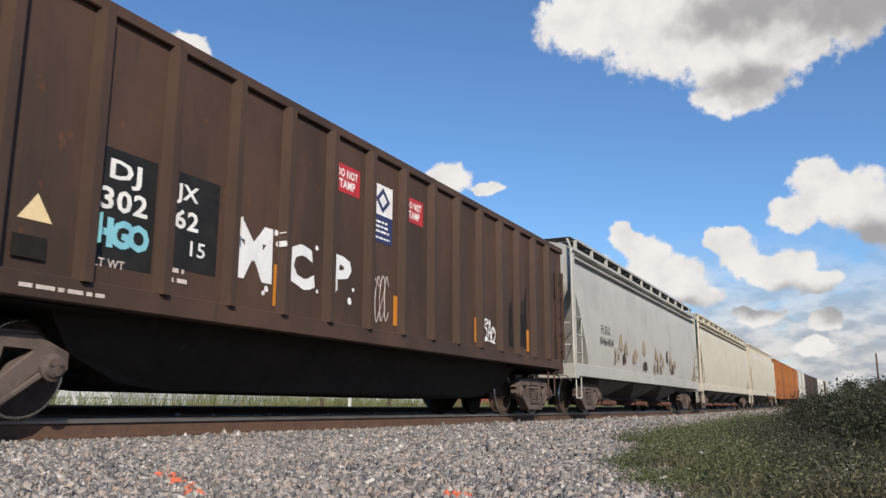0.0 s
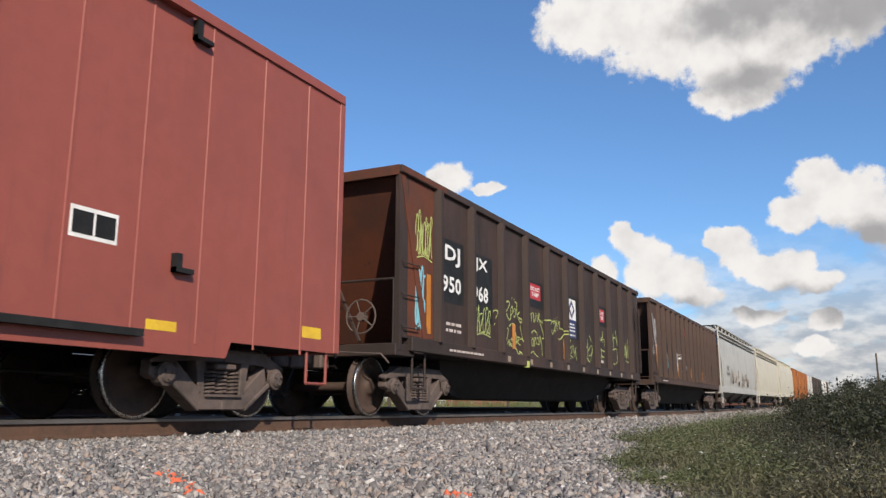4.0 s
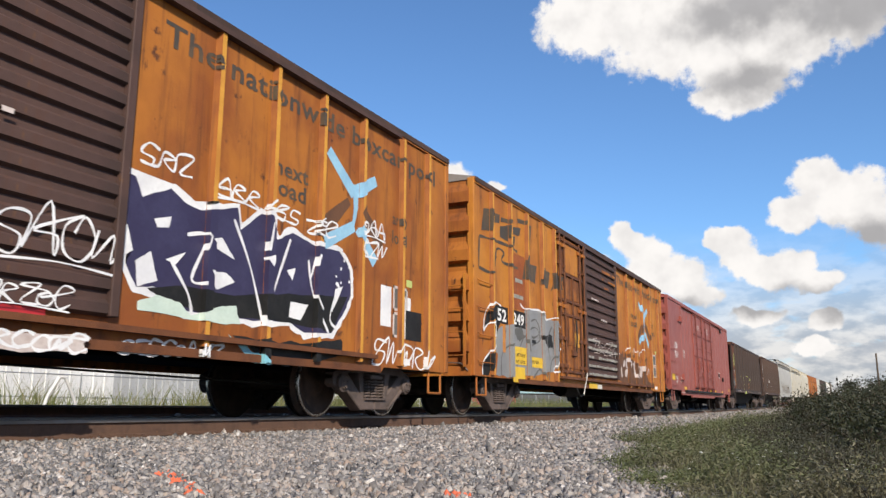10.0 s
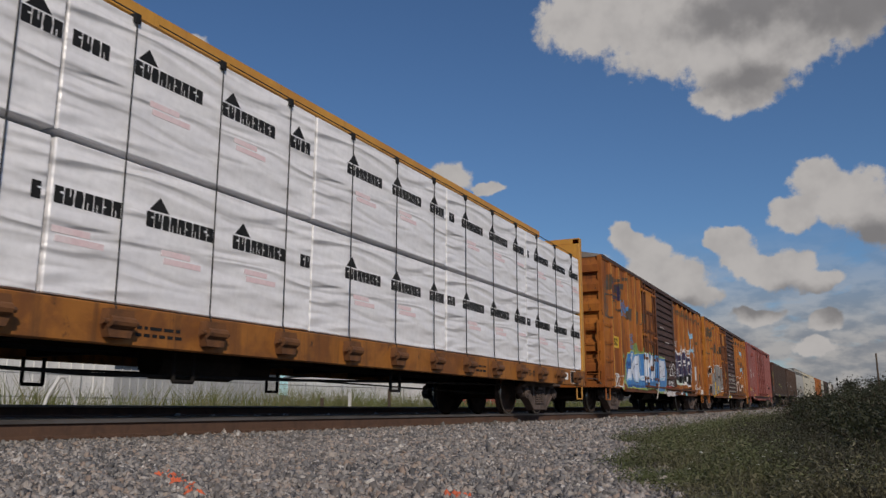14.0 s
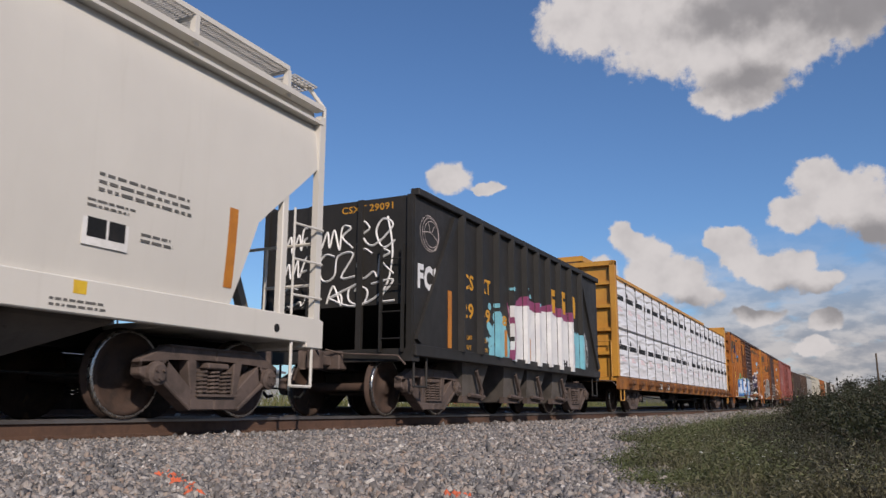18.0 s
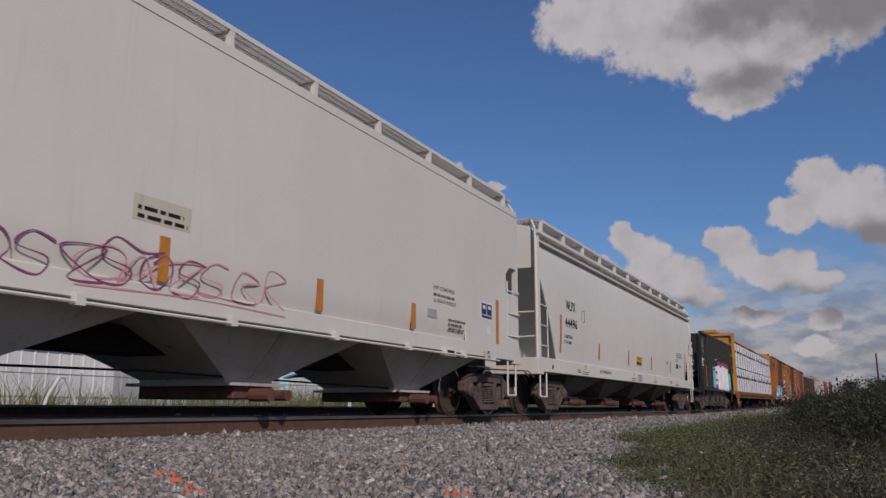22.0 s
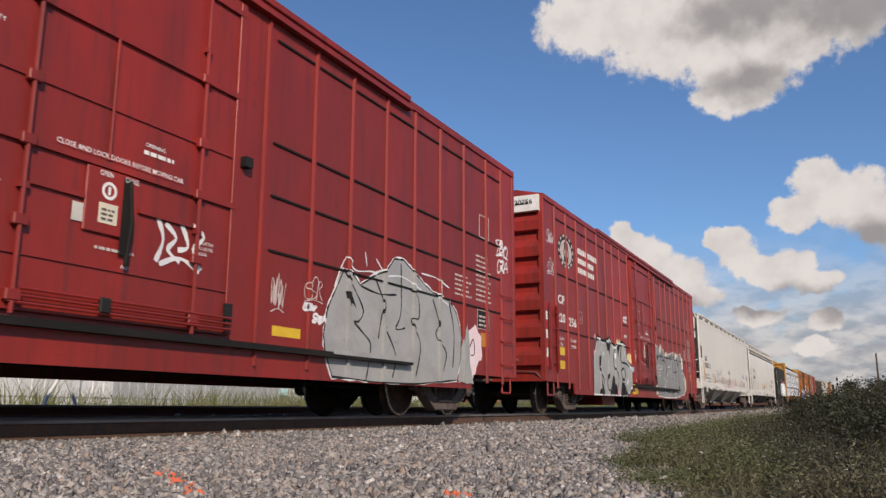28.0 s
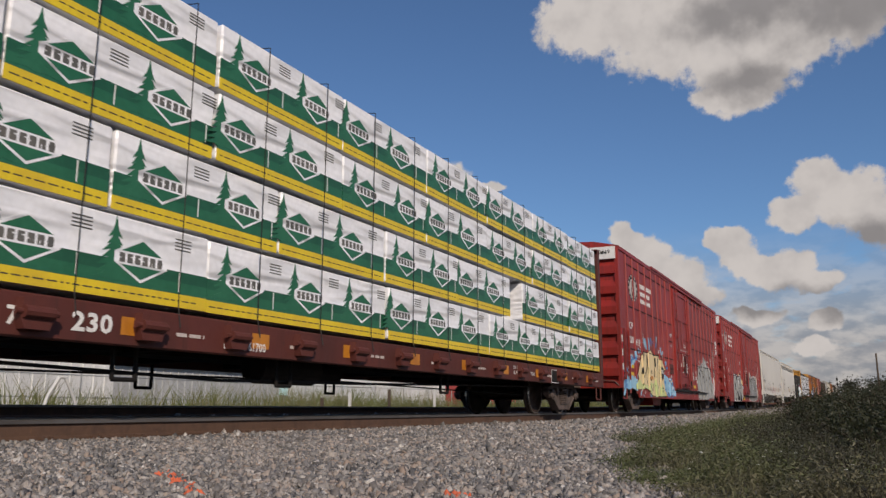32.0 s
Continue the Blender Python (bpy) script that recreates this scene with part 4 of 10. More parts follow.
    posts(car, pm, post_xs)
    return car, h


def grab_set(car, h, mat, zs, w=0.78):
    rungs(car, mat, -h + 0.16, -h + 0.16 + w, zs)


def rail_pair(car, x0, x1, z, mat="black", sheen=0.05):
    block("door_track", mat, car, x0, x1, -1.60, -1.5, z, z + sheen)


def lock_rods(car, mat, xs, z0, z1, y=-1.585):
    for x in xs:
        rod_ob = bar("lock_rod", mat, car, [(x, y, z0), (x, y, z1)], r=0.022, n=8)
        for z in (z0 + 0.12, z0 + (z1 - z0) * 0.27, z0 + (z1 - z0) * 0.52, z0 + (z1 - z0) * 0.78, z1 - 0.12):
            block("bracket", mat, rod_ob, x - 0.045, x + 0.045, -1.60, -1.51, z - 0.03, z + 0.03)


def plug_door(car, x0, x1, z0, z1, mat, rods, bars, name="door", y=-1.545, iron=None):
    d = block(name, mat, car, x0, x1, y, -1.49, z0, z1, bevel=0.008)
    RELIEF[car.name].append((x0, x1, y - 0.002))
    for z in bars:
        block("door_bar", iron or mat, d, x0 + 0.02, x1 - 0.02, y - 0.035, y + 0.01, z - 0.03, z + 0.03)
    lock_rods(car, iron or mat, rods, z0 - 0.03, z1 + 0.03)
    return d


def ribbed_door(car, x0, x1, z0, z1, mat, n, y=-1.56):
    d = block("sliding_door", mat, car, x0, x1, y + 0.03, -1.49, z0, z1, "dark brown ribbed sliding door")
    RELIEF[car.name].append((x0, x1, y - 0.022))
    bm = bmesh.new()
    p = (z1 - z0) / n
    prism(bm, [(0, 0.0), (-0.05, p * 0.12), (-0.05, p * 0.52), (0, p * 0.7)], x0 + 0.06, x1 - 0.06, "x")
    rib = solid("rib", bm, mat)
    for k in range(n):
        put("rib", rib, d, pose(0, y + 0.031, z0 + k * p))
    return d


def atlantic_box():
    car, h = box_car("box_car", "faded red steel box car with twin plug doors and white numbers", -32.9, -16.35, (-6.45, 6.45), "red_box", 0.82, 4.40, 4.62,
                     [-5.73, -5.0, -4.3, -3.5, 3.18, 4.0, 4.82, 5.68, 6.59, 7.47], (0.035, 0.012), 0.62, "red_box", 0.64, end_phase=0.25)
    for x0, x1, r in ((-3.10, -0.60, (-2.48, -1.0)), (-0.50, 2.12, (0.13, 1.65))):
        d = plug_door(car, x0, x1, 0.98, 4.22, "red_box", r, (1.02, 2.34, 3.30, 4.18), iron="red_iron")
        xm = (r[0] + r[1]) / 2
        block("door_bar", "red_iron", d, r[0] + 0.03, r[1] - 0.03, -1.565, -1.535, 2.71, 2.735)
        for a, b, z0, z1 in ((x0 + 0.05, r[0] - 0.07, 1.1, 2.26), (r[0] + 0.07, r[1] - 0.07, 1.1, 2.26), (r[1] + 0.07, x1 - 0.05, 1.1, 2.26), (x0 + 0.05, r[0] - 0.07, 2.42, 3.22), (r[0] + 0.07, r[1] - 0.07, 2.78, 3.22),
                             (r[1] + 0.07, x1 - 0.05, 2.42, 3.22), (r[0] + 0.07, r[1] - 0.07, 3.38, 4.10)):
            block("door_panel", "red_box", d, a, b, -1.552, -1.54, z0, z1, bevel=0.005)
        for x in r:  # cranks at the foot of each rod
            crank = block("foot_crank", "red_iron", car, x - 0.16, x + 0.14, -1.62, -1.55, 0.88, 0.95, bevel=0.01)
            bar("crank_pin", "red_iron", crank, [(x - 0.05, -1.63, 0.86), (x - 0.05, -1.63, 1.02)], r=0.03, n=8)
            for z in (1.30, 2.05, 2.9, 3.75):
                block("rod_guide", "red_iron", car, x - 0.10, x + 0.08, -1.605, -1.55, z - 0.04, z + 0.035, bevel=0.008)
        bar("lever", "red_iron", car, [(xm + 0.16, -1.61, 1.66), (xm + 0.19, -1.63, 1.40), (xm + 0.12, -1.62, 1.16)], r=0.018)
        bar("link_rod", "red_iron", car, [(r[0], -1.60, 1.40), (xm, -1.61, 1.50), (r[1], -1.60, 1.42)], r=0.015)
    rail_pair(car, -5.55, 4.9, 0.775, "black", 0.07)
    rail_pair(car, -5.45, 5.3, 4.245, "red_box", 0.06)
    for x0, x1, z0, z1 in ((-2.09, -1.64, 1.70, 2.32), (0.42, 0.95, 1.73, 2.30)):
        lock = block("lock_box", "red_box", car, x0, x1, -1.60, -1.55, z0, z1, bevel=0.012)
        block("lock_lid", "red_iron", lock, x0 + 0.08, x1 - 0.08, -1.612, -1.59, z0 + 0.1, z1 - 0.14, bevel=0.008)
    block("sill_strip", "red_box", car, -3.9, 2.16, -1.53, -1.45, 0.56, 0.66)
    grab_set(car, h, "red_box", (0.98, 1.42, 1.92, 2.38))
    end_ladder(car, "red_box", -h - 0.14, -1.36, -0.95, 0.95, 2.55, 4)
    block("brake_platform", "galv", car, -h - 0.42, -h - 0.12, -0.95, 0.4, 1.28, 1.31)
    block("end_placard", "stone_white", car, -h - 0.15, -h - 0.13, -0.55, 0.05, 1.85, 2.3, "weathered pale placard board")
    hang_steps(car, (-h + 0.4, h - 0.4), "red_box", 0.42, 0.85)
    hand_brake(car, "red_box", -h - 0.1, 0.7, 2.6)
    brake_gear(car, 0.3)
    lettering(car, "ATW", -7.25, -6.70, 2.42, 2.68, fat=0.02)
    lettering(car, "7541", -7.27, -6.68, 2.06, 2.34, fat=0.02)
    lettering(car, "LD LMT", -7.28, -6.86, 1.23, 1.33)
    lettering(car, "LT WT", -7.28, -6.92, 1.08, 1.18)
    lettering(car, "192900", -6.32, -6.0, 1.25, 1.34)
    lettering(car, "70100", -6.28, -6.0, 1.10, 1.19)
    outline(car, "stencil_frame", "white", -5.49, -5.18, 2.16, 2.46)
    lettering(car, "PLATE", -5.43, -5.24, 2.37, 2.42)
    lettering(car, "C", -5.38, -5.27, 2.21, 2.34)
    for x0, x1, z0, z1 in ((-8.0, -7.45, 1.20, 1.42), (-5.6, -5.1, 0.87, 0.97), (-2.3, -1.9, 0.86, 0.96), (1.0, 1.5, 0.86, 0.96), (2.5, 3.0, 0.86, 0.96), (5.0, 5.4, 0.86, 0.96), (7.5, 7.9, 0.98, 1.12)):
        panel(car, "reflector", "yellow", x0, x1, z0, z1, label="yellow reflector patch")
    script_bars(car, -2.37, -1.52, 3.57, 3.80, 3, seed=3, y=-1.556)
    script_bars(car, 0.26, 1.02, 3.57, 3.84, 3, seed=4, y=-1.556)
    script_bars(car, -6.25, -5.3, 0.73, 0.79, 1, seed=6)
    panel(car, "data_plate", "white", 4.05, 4.58, 1.60, 1.89, label="white framed black data plate")
    for x in (4.08, 4.33):
        panel(car, "data_plate", "black", x, x + 0.22, 1.64, 1.85, -1.508)
    for x0, x1, z0, z1 in ((5.05, 5.6, 4.02, 4.24), (4.97, 5.52, 1.46, 1.65)):
        block("bracket", "black", car, x0 + 0.3, x0 + 0.38, -1.58, -1.5, z0, z1)
        block("bracket", "black", car, x0 + 0.3, x1, -1.58, -1.5, z0, z0 + 0.05)
    for z in (3.62, 1.28):
        block("brake_step", "red_box", car, -6.35, -5.75, -1.56, -1.5, z - 0.05, z)
        block("hinge", "red_box", car, -5.98, -5.80, -1.60, -1.5, z - 0.05, z + 0.18)
    for k, (z, w) in enumerate(((4.15, 0.7), (2.95, 0.5), (2.4, 0.6), (1.6, 0.5))):
        bm = bmesh.new()
        box(bm, -h - 0.115, -h - 0.11, -0.2, -0.2 + w, z, z + 0.06)
        part("small_lettering", bm, "white_old", car)
    return car


def pool_box_one():
    xs = [-7.55, -6.58, -5.62, -4.66, -3.80, 3.05, 4.05, 5.05, 6.2, 7.5]
    car, h = box_car("box_car", "rusty faded yellow box car with a dark ribbed door", -50.87, -34.2, (-6.52, 6.52), "yellow_box", 0.70, 4.41, 4.62, xs, (0.12, 0.075), 0.56, "roof", 0.62, end_phase=0.28, post_mat="yellow_post", end_mat="yellow_rust")
    pool_doors(car, (-3.45, -1.72), (-1.52, 1.62), (-3.22, -2.0), (-3.57, -1.63))
    block("eave_trim", "brown", car, -h, h, -1.545, -1.50, 4.34, 4.43)
    grab_set(car, h, "yellow_box", (0.95, 1.45, 1.95, 2.45), 0.72)
    end_dress(car, h, "yellow_box")
    panel(car, "number_panel", "black", -7.48, -6.70, 1.76, 2.10)
    panel(car, "number_panel", "black", -6.48, -5.72, 1.76, 2.10)
    lettering(car, "52", -7.25, -6.80, 1.80, 2.05, y=-1.509, fat=0.03)
    lettering(car, "249", -6.44, -5.82, 1.80, 2.05, y=-1.509, fat=0.03)
    blob(car, [(-7.35, 0.73), (-7.11, 1.09), (-7.42, 1.23), (-7.28, 1.63), (-6.78, 1.74), (-5.81, 1.83), (-5.74, 2.2), (-4.77, 2.24), (-4.66, 2.04), (-3.67, 2.15), (-3.57, 1.63), (-3.74, 1.17), (-3.97, 0.93), (-6.42, 0.74)], "silver_dark", 6, y=-1.5028, label="worn silver-grey sprayed letters")
    blob(car, [(-7.89, 1.58), (-7.81, 1.86), (-7.45, 2.09), (-7.1, 2.07), (-7.15, 1.73), (-7.34, 1.45), (-7.5, 1.81)], "black", 5, y=-1.5045, rough=0.015, label="dark sprayed letter with a white rim")
    blob(car, [(-7.98, 0.73), (-7.91, 1.01), (-7.52, 1.19), (-7.55, 0.88), (-7.72, 0.71)], "black", 105, y=-1.5045, rough=0.015)
    blob(car, [(-4.75, 1.69), (-4.05, 1.78), (-3.98, 1.48), (-4.32, 1.47), (-4.64, 1.52)], "black", 108, y=-1.5048)
    blob(car, [(-6.47, 1.67), (-5.98, 1.79), (-5.76, 1.57), (-6.14, 1.48)], "grey_box", 109, y=-1.5048)
    strokes(car, [[(-7.92, 1.54), (-7.85, 1.87), (-7.45, 2.14), (-7.07, 2.1)], [(-6.01, 2.27), (-5.74, 2.19), (-4.77, 2.25), (-4.61, 2.06), (-3.7, 2.19), (-3.45, 1.99)], [(-7.92, 1.55), (-7.71, 1.69), (-7.36, 1.74), (-7.34, 1.49), (-7.58, 1.21), (-7.94, 0.97), (-7.98, 0.73)], [(-3.64, 2.03), (-3.41, 1.59), (-3.74, 1.17), (-3.97, 0.95), (-3.5, 0.96)]], 0.045, "spray_white", -1.5065, label="white sprayed rim")
    strokes(car, [[(-7.08, 0.75), (-7.01, 1.18), (-6.46, 1.42)], [(-5.63, 1.76), (-5.06, 1.84), (-4.85, 1.6), (-5.34, 1.45)], [(-5.33, 1.2), (-4.83, 0.93)], [(-4.55, 2.01), (-4.2, 1.19)], [(-6.9, 1.28), (-6.82, 1.69)], [(-3.88, 1.94), (-3.98, 1.32)]], 0.045, "grey_box", -1.5062, label="dark line in the sprayed letters")
    rng, pitch = random.Random(209), 3.34 / 15
    for k in list(range(5)) + [11, 12, 13]:  # worn paint left on the ribs of the door
        bm, x = bmesh.new(), -1.40 if k < 6 else 0.15
        while x < 1.45:
            w = rng.uniform(0.06, 0.42)
            if rng.random() < (0.95 if k < 5 else 0.7):
                lo = rng.uniform(0.12, 0.22)
                box(bm, x, min(x + w, 1.52), -1.583, -1.575, 0.92 + (k + lo) * pitch, 0.92 + (k + rng.uniform(0.4, 0.52)) * pitch)
            x += w + rng.uniform(0.0, 0.06)
        part("worn_paint", bm, "silver_old" if k < 6 else "yellow_rust", car, "worn grey spray on the door ribs" if k < 6 else "old yellow paint showing through")
    scrawl(car, -1.0, 1.3, 1.5, 1.95, "white_old", 210, 0.02, 6, y=-1.586)
    for x0, x1, z0, z1 in ((-6.55, -5.70, 1.0, 1.36), (-5.5, -4.72, 0.98, 1.2), (-6.45, -5.80, 0.64, 0.95)):
        panel(car, "data_panel", "yellow", x0, x1, z0, z1, -1.508)
    lettering(car, "LD LMT 154300", -6.46, -5.78, 1.16, 1.23, "black", -1.51)
    lettering(car, "LT WT  65700", -6.46, -5.80, 1.02, 1.09, "black", -1.51)
    lettering(car, "BLT 8-84", -5.36, -4.96, 1.06, 1.13, "black", -1.51)
    panel(car, "reflector", "orange", -5.58, -5.44, 0.98, 1.40, -1.5085, "orange reflector strip")
    panel(car, "rust_bay", "rust_red", -6.53, -5.70, 2.13, 3.30, -1.5022, "rust-red bay between two posts")
    for x0, x1, z0, z1 in ((-6.28, -5.86, 2.70, 2.78), (-6.36, -5.84, 2.36, 2.44), (-5.34, -5.10, 1.49, 1.57)):
        panel(car, "patch", "silver_old" if z0 > 2 else "black", x0, x1, z0, z1, -1.5064)
    strokes(car, [[(-6.3, 0.8), (-6.1, 1.3), (-5.75, 1.62), (-5.62, 1.30)], [(-5.55, 1.9), (-5.1, 2.02), (-4.85, 1.78), (-5.2, 1.62), (-5.5, 1.66)], [(-4.5, 1.05), (-4.38, 1.6), (-4.05, 1.95)], [(-5.3, 0.75), (-4.9, 0.95), (-4.6, 0.80)], [(-4.3, 0.72), (-4.1, 1.15), (-3.8, 1.3)]], 0.05, "grey_box", -1.5062, label="dark line in the sprayed letters")
    panel(car, "reflector", "orange", -6.98, -6.85, 1.2, 1.75, -1.508)
    pool_marks(car, 2.02)
    blob(car, [(2.0, 0.86), (2.0, 1.55), (2.3, 1.68), (2.6, 1.5), (2.9, 1.62), (3.3, 1.48), (3.6, 1.55), (4.0, 1.38), (4.4, 1.45), (4.8, 1.25), (5.2, 1.32), (5.5, 1.2), (5.8, 1.0), (6.1, 0.95), (6.2, 0.86)], "smear", 113, rough=0.1, label="rust-brown smear under pale sprayed letters")
    for k, pts in enumerate(([(2.42, 1.41), (2.55, 1.57), (2.66, 1.53), (2.63, 1.37), (2.4, 1.32)],
                             [(2.71, 1.45), (2.82, 1.59), (3.04, 1.65), (3.2, 1.5), (3.06, 1.51), (2.87, 1.51), (2.84, 1.39), (2.98, 1.33), (2.76, 1.33)],
                             [(3.09, 1.17), (3.23, 1.42), (3.46, 1.58), (3.61, 1.47), (3.44, 1.37), (3.24, 1.31)],
                             [(3.65, 1.47), (3.87, 1.6), (3.84, 1.43), (4.06, 1.07), (3.83, 1.06), (3.73, 1.31)],
                             [(4.03, 1.42), (4.29, 1.61), (4.38, 1.4), (4.47, 1.05), (4.11, 1.05), (4.33, 1.17)],
                             [(4.46, 1.15), (4.57, 1.44), (5.17, 1.49), (5.21, 1.37), (4.89, 1.27), (4.74, 1.06)],
                             [(2.64, 1.25), (2.98, 1.33), (2.86, 1.06), (2.61, 1.06)],
                             [(2.1, 1.42), (2.23, 1.39), (2.3, 1.02), (2.18, 1.01)])):
        blob(car, pts, "white_old", 115 + k, y=-1.5055, rough=0.012, label="pale worn sprayed letter")
    strokes(car, [[(2.76, 1.84), (3.33, 2.02), (3.35, 1.85), (3.27, 1.76)], [(3.69, 1.78), (3.83, 1.99), (3.99, 1.87), (4.3, 2.01), (4.41, 1.88), (4.24, 1.73)], [(4.53, 1.68), (4.61, 1.88), (4.9, 1.93), (5.01, 2.01), (5.27, 1.89), (5.14, 1.74)], [(5.57, 1.48), (5.64, 1.24), (5.83, 1.43), (5.96, 1.25)], [(2, 1.71), (2.1, 1.69)]], 0.03, "spray_white", -1.507)
    splash(car, 2.0, 5.6, 1.3, 1.75, "smear", 114, 40, 0.11)
    return car


def pool_marks(car, x0):
    """The faded big letters and the pale cross of the pool's cars."""
    for k, pts in enumerate(([(-7.88, 3.91), (-7.51, 3.98), (-7.58, 3.52), (-7.99, 3.45)],
                             [(-7.51, 3.91), (-7.07, 3.95), (-7.1, 3.77), (-7.49, 3.71)],
                             [(-6.99, 3.92), (-6.52, 3.96), (-6.56, 3.87), (-7.03, 3.82)],
                             [(-7.06, 3.71), (-6.59, 3.84), (-6.65, 3.48), (-7.08, 3.49)],
                             [(-6.47, 3.83), (-5.91, 3.91), (-5.99, 3.72), (-6.5, 3.67)],
                             [(-6.52, 3.62), (-6.25, 3.66), (-6.28, 3.46), (-6.53, 3.46)],
                             [(-6.1, 4.08), (-5.66, 4.13), (-5.68, 4.03), (-6.08, 3.99)],
                             [(-5.54, 4.07), (-5.25, 4.09), (-5.42, 3.49), (-5.59, 3.5)],
                             [(-5.63, 3.36), (-5.42, 3.39), (-5.58, 2.83), (-5.86, 2.82)],
                             [(-5.41, 3.2), (-4.96, 3.23), (-5.1, 2.82), (-5.49, 2.85)],
                             [(-4.64, 3.25), (-4.08, 3.21), (-4.24, 2.81), (-4.74, 2.85)],
                             [(-3.9, 3.25), (-3.47, 3.23), (-3.15, 3.23), (-3.43, 3.04), (-3.27, 2.91), (-3.72, 2.91), (-4.07, 2.78), (-3.8, 3.04)])):
        blob(car, pts, "fade", 300 + k, rough=0.006, label="faded dark painted mark")
    strokes(car, [[(-8.09, 3.32), (-8.12, 2.73)], [(-8.09, 3.32), (-7.74, 3.35), (-6.69, 3.39), (-6.13, 3.35)], [(-8.13, 2.72), (-7.43, 2.73), (-7.25, 3.21), (-6.87, 3.2), (-6.98, 3.01), (-6.11, 3)]], 0.07, "fade", -1.5035, label="thin faded outline")
    lettering(car, "The nationwide boxcar pool", x0, 7.9, 3.72, 4.08, "fade", fat=0.02)
    strokes(car, [[(4.55, 2.33), (5.3, 2.95)], [(5.6, 2.9), (6.2, 2.45)]], 0.24, "smear", -1.5033, label="old brown arm of the cross")
    for pts in ([(4.77, 3.54), (5.42, 3.08)], [(6.0, 3.42), (5.46, 3.12)], [(5.43, 3.22), (5.47, 2.9), (5.40, 2.58)], [(5.44, 2.62), (4.66, 2.22)], [(5.53, 2.6), (6.02, 2.19)]):
        bm = bmesh.new()
        ribbon(bm, smooth(pts, 3) if len(pts) > 2 else pts, 0.21 if len(pts) < 3 else 0.13, -1.504 - 0.0005 * (pts[0][0] > 5.4))
        put("painted_cross", hug(solid("painted_cross", bm, "sky_blue"), car), car, None, "pale blue painted arm of a cross")
    lettering(car, "next", 3.66, 4.34, 2.92, 3.1, "fade", fat=0.02), lettering(car, "load", 3.66, 4.30, 2.66, 2.88, "fade", fat=0.02)
    lettering(car, "any", 6.5, 6.85, 2.82, 3.0, "fade"), lettering(car, "load", 6.5, 6.95, 2.58, 2.78, "fade")
    for z in (1.56, 1.16):
        outline(car, "stencil_frame", "white_old", 6.56, 7.0, z, z + 0.38, 0.04), panel(car, "data_panel", "grey_box", 6.6, 6.96, z + 0.04, z + 0.34)
    panel(car, "patch", "lime", 6.96, 7.14, 1.97, 2.08), panel(car, "placard", "white", 6.7, 7.1, 0.76, 0.86)
    block("side_sill", "rust_iron", car, -6.2, 6.2, -1.53, -1.5, 0.62, 0.71, "rusted side sill")


def pool_doors(car, a, b, rods, extra):
    d = plug_door(car, a[0], a[1], 0.86, 4.22, "yellow_door", rods, (0.98, 2.34, 2.68, 3.32, 4.14), iron="rust_iron")
    lock_rods(car, "rust_iron", extra, 0.92, 4.28)
    x0, x1, xm = rods[0] + 0.08, rods[1] - 0.08, (rods[0] + rods[1]) / 2
    for z0, z1, m in ((3.38, 4.08, "yellow_box"), (2.74, 3.26, "yellow_door"), (1.62, 2.28, "yellow_door"), (1.06, 1.56, "yellow_door")):
        block("door_panel", m, d, x0, x1, -1.556, -1.54, z0, z1, bevel=0.006)
    RELIEF[car.name].append((x0, x1, -1.559))
    block("door_stile", "rust_iron", d, xm - 0.03, xm + 0.03, -1.59, -1.55, 1.02, 3.30)
    block("door_stile", "rust_iron", d, xm - 0.42, xm - 0.37, -1.585, -1.55, 1.6, 2.32)
    bar("lever", "black", car, [(xm + 0.09, -1.62, 2.25), (xm + 0.11, -1.63, 1.85), (xm + 0.07, -1.62, 1.45)], r=0.022)
    block("latch_box", "rust_iron", car, xm - 0.16, xm + 0.16, -1.62, -1.55, 1.36, 1.52, bevel=0.01)
    for x in rods + extra:  # bell cranks where the rods meet the door's foot and head
        for z in (1.10, 1.75, 2.52, 4.0):
            block("rod_guide", "rust_iron" if z < 2 else "yellow_rust", car, x - 0.13, x + 0.10, -1.605, -1.55, z - 0.045, z + 0.04, bevel=0.008)
    panel(car, "data_panel", "yellow_post", xm + 0.14, xm + 0.52, 1.60, 1.95, -1.562, "small bright yellow panel")
    panel(car, "data_panel", "black", x0 - 0.02, x0 + 0.18, 1.65, 1.78, -1.562)
    panel(car, "patch", "yellow", b[0] + 0.25, b[0] + 1.0, 0.63, 0.775, -1.535, "yellow patch on the sill"), panel(car, "placard", "stone_white", b[0] + 1.02, b[0] + 1.45, 0.63, 0.74, -1.535)
    ribbed_door(car, b[0], b[1], 0.92, 4.26, "brown_door", 15)
    for x in (b[0] + 0.03, b[1] - 0.03):
        block("door_edge", "brown_door", car, x - 0.05, x + 0.05, -1.60, -1.53, 0.92, 4.26, bevel=0.008)
    rail_pair(car, -3.6, 6.0, 0.80, "rust_iron", 0.06)
    rail_pair(car, -3.6, 6.6, 4.26, "brown_door", 0.06)
    bar("hanging_strap", "stone_white", car, [(a[1] + 0.08, -1.60, 1.0), (a[1] + 0.02, -1.60, 0.85), (a[1] - 0.16, -1.56, 0.44)], r=0.016, label="pale strap hanging from the door")
    bar("chain", "black", car, [(a[1] - 0.16, -1.56, 0.46), (a[1] - 0.32, -1.54, 0.40), (a[1] - 0.48, -1.53, 0.50), (a[1] - 0.5, -1.5, 0.62)], r=0.014)
    script_bars(car, b[0] + 0.45, b[0] + 1.2, 2.95, 3.05, 1, "white_old", seed=9, y=-1.615)
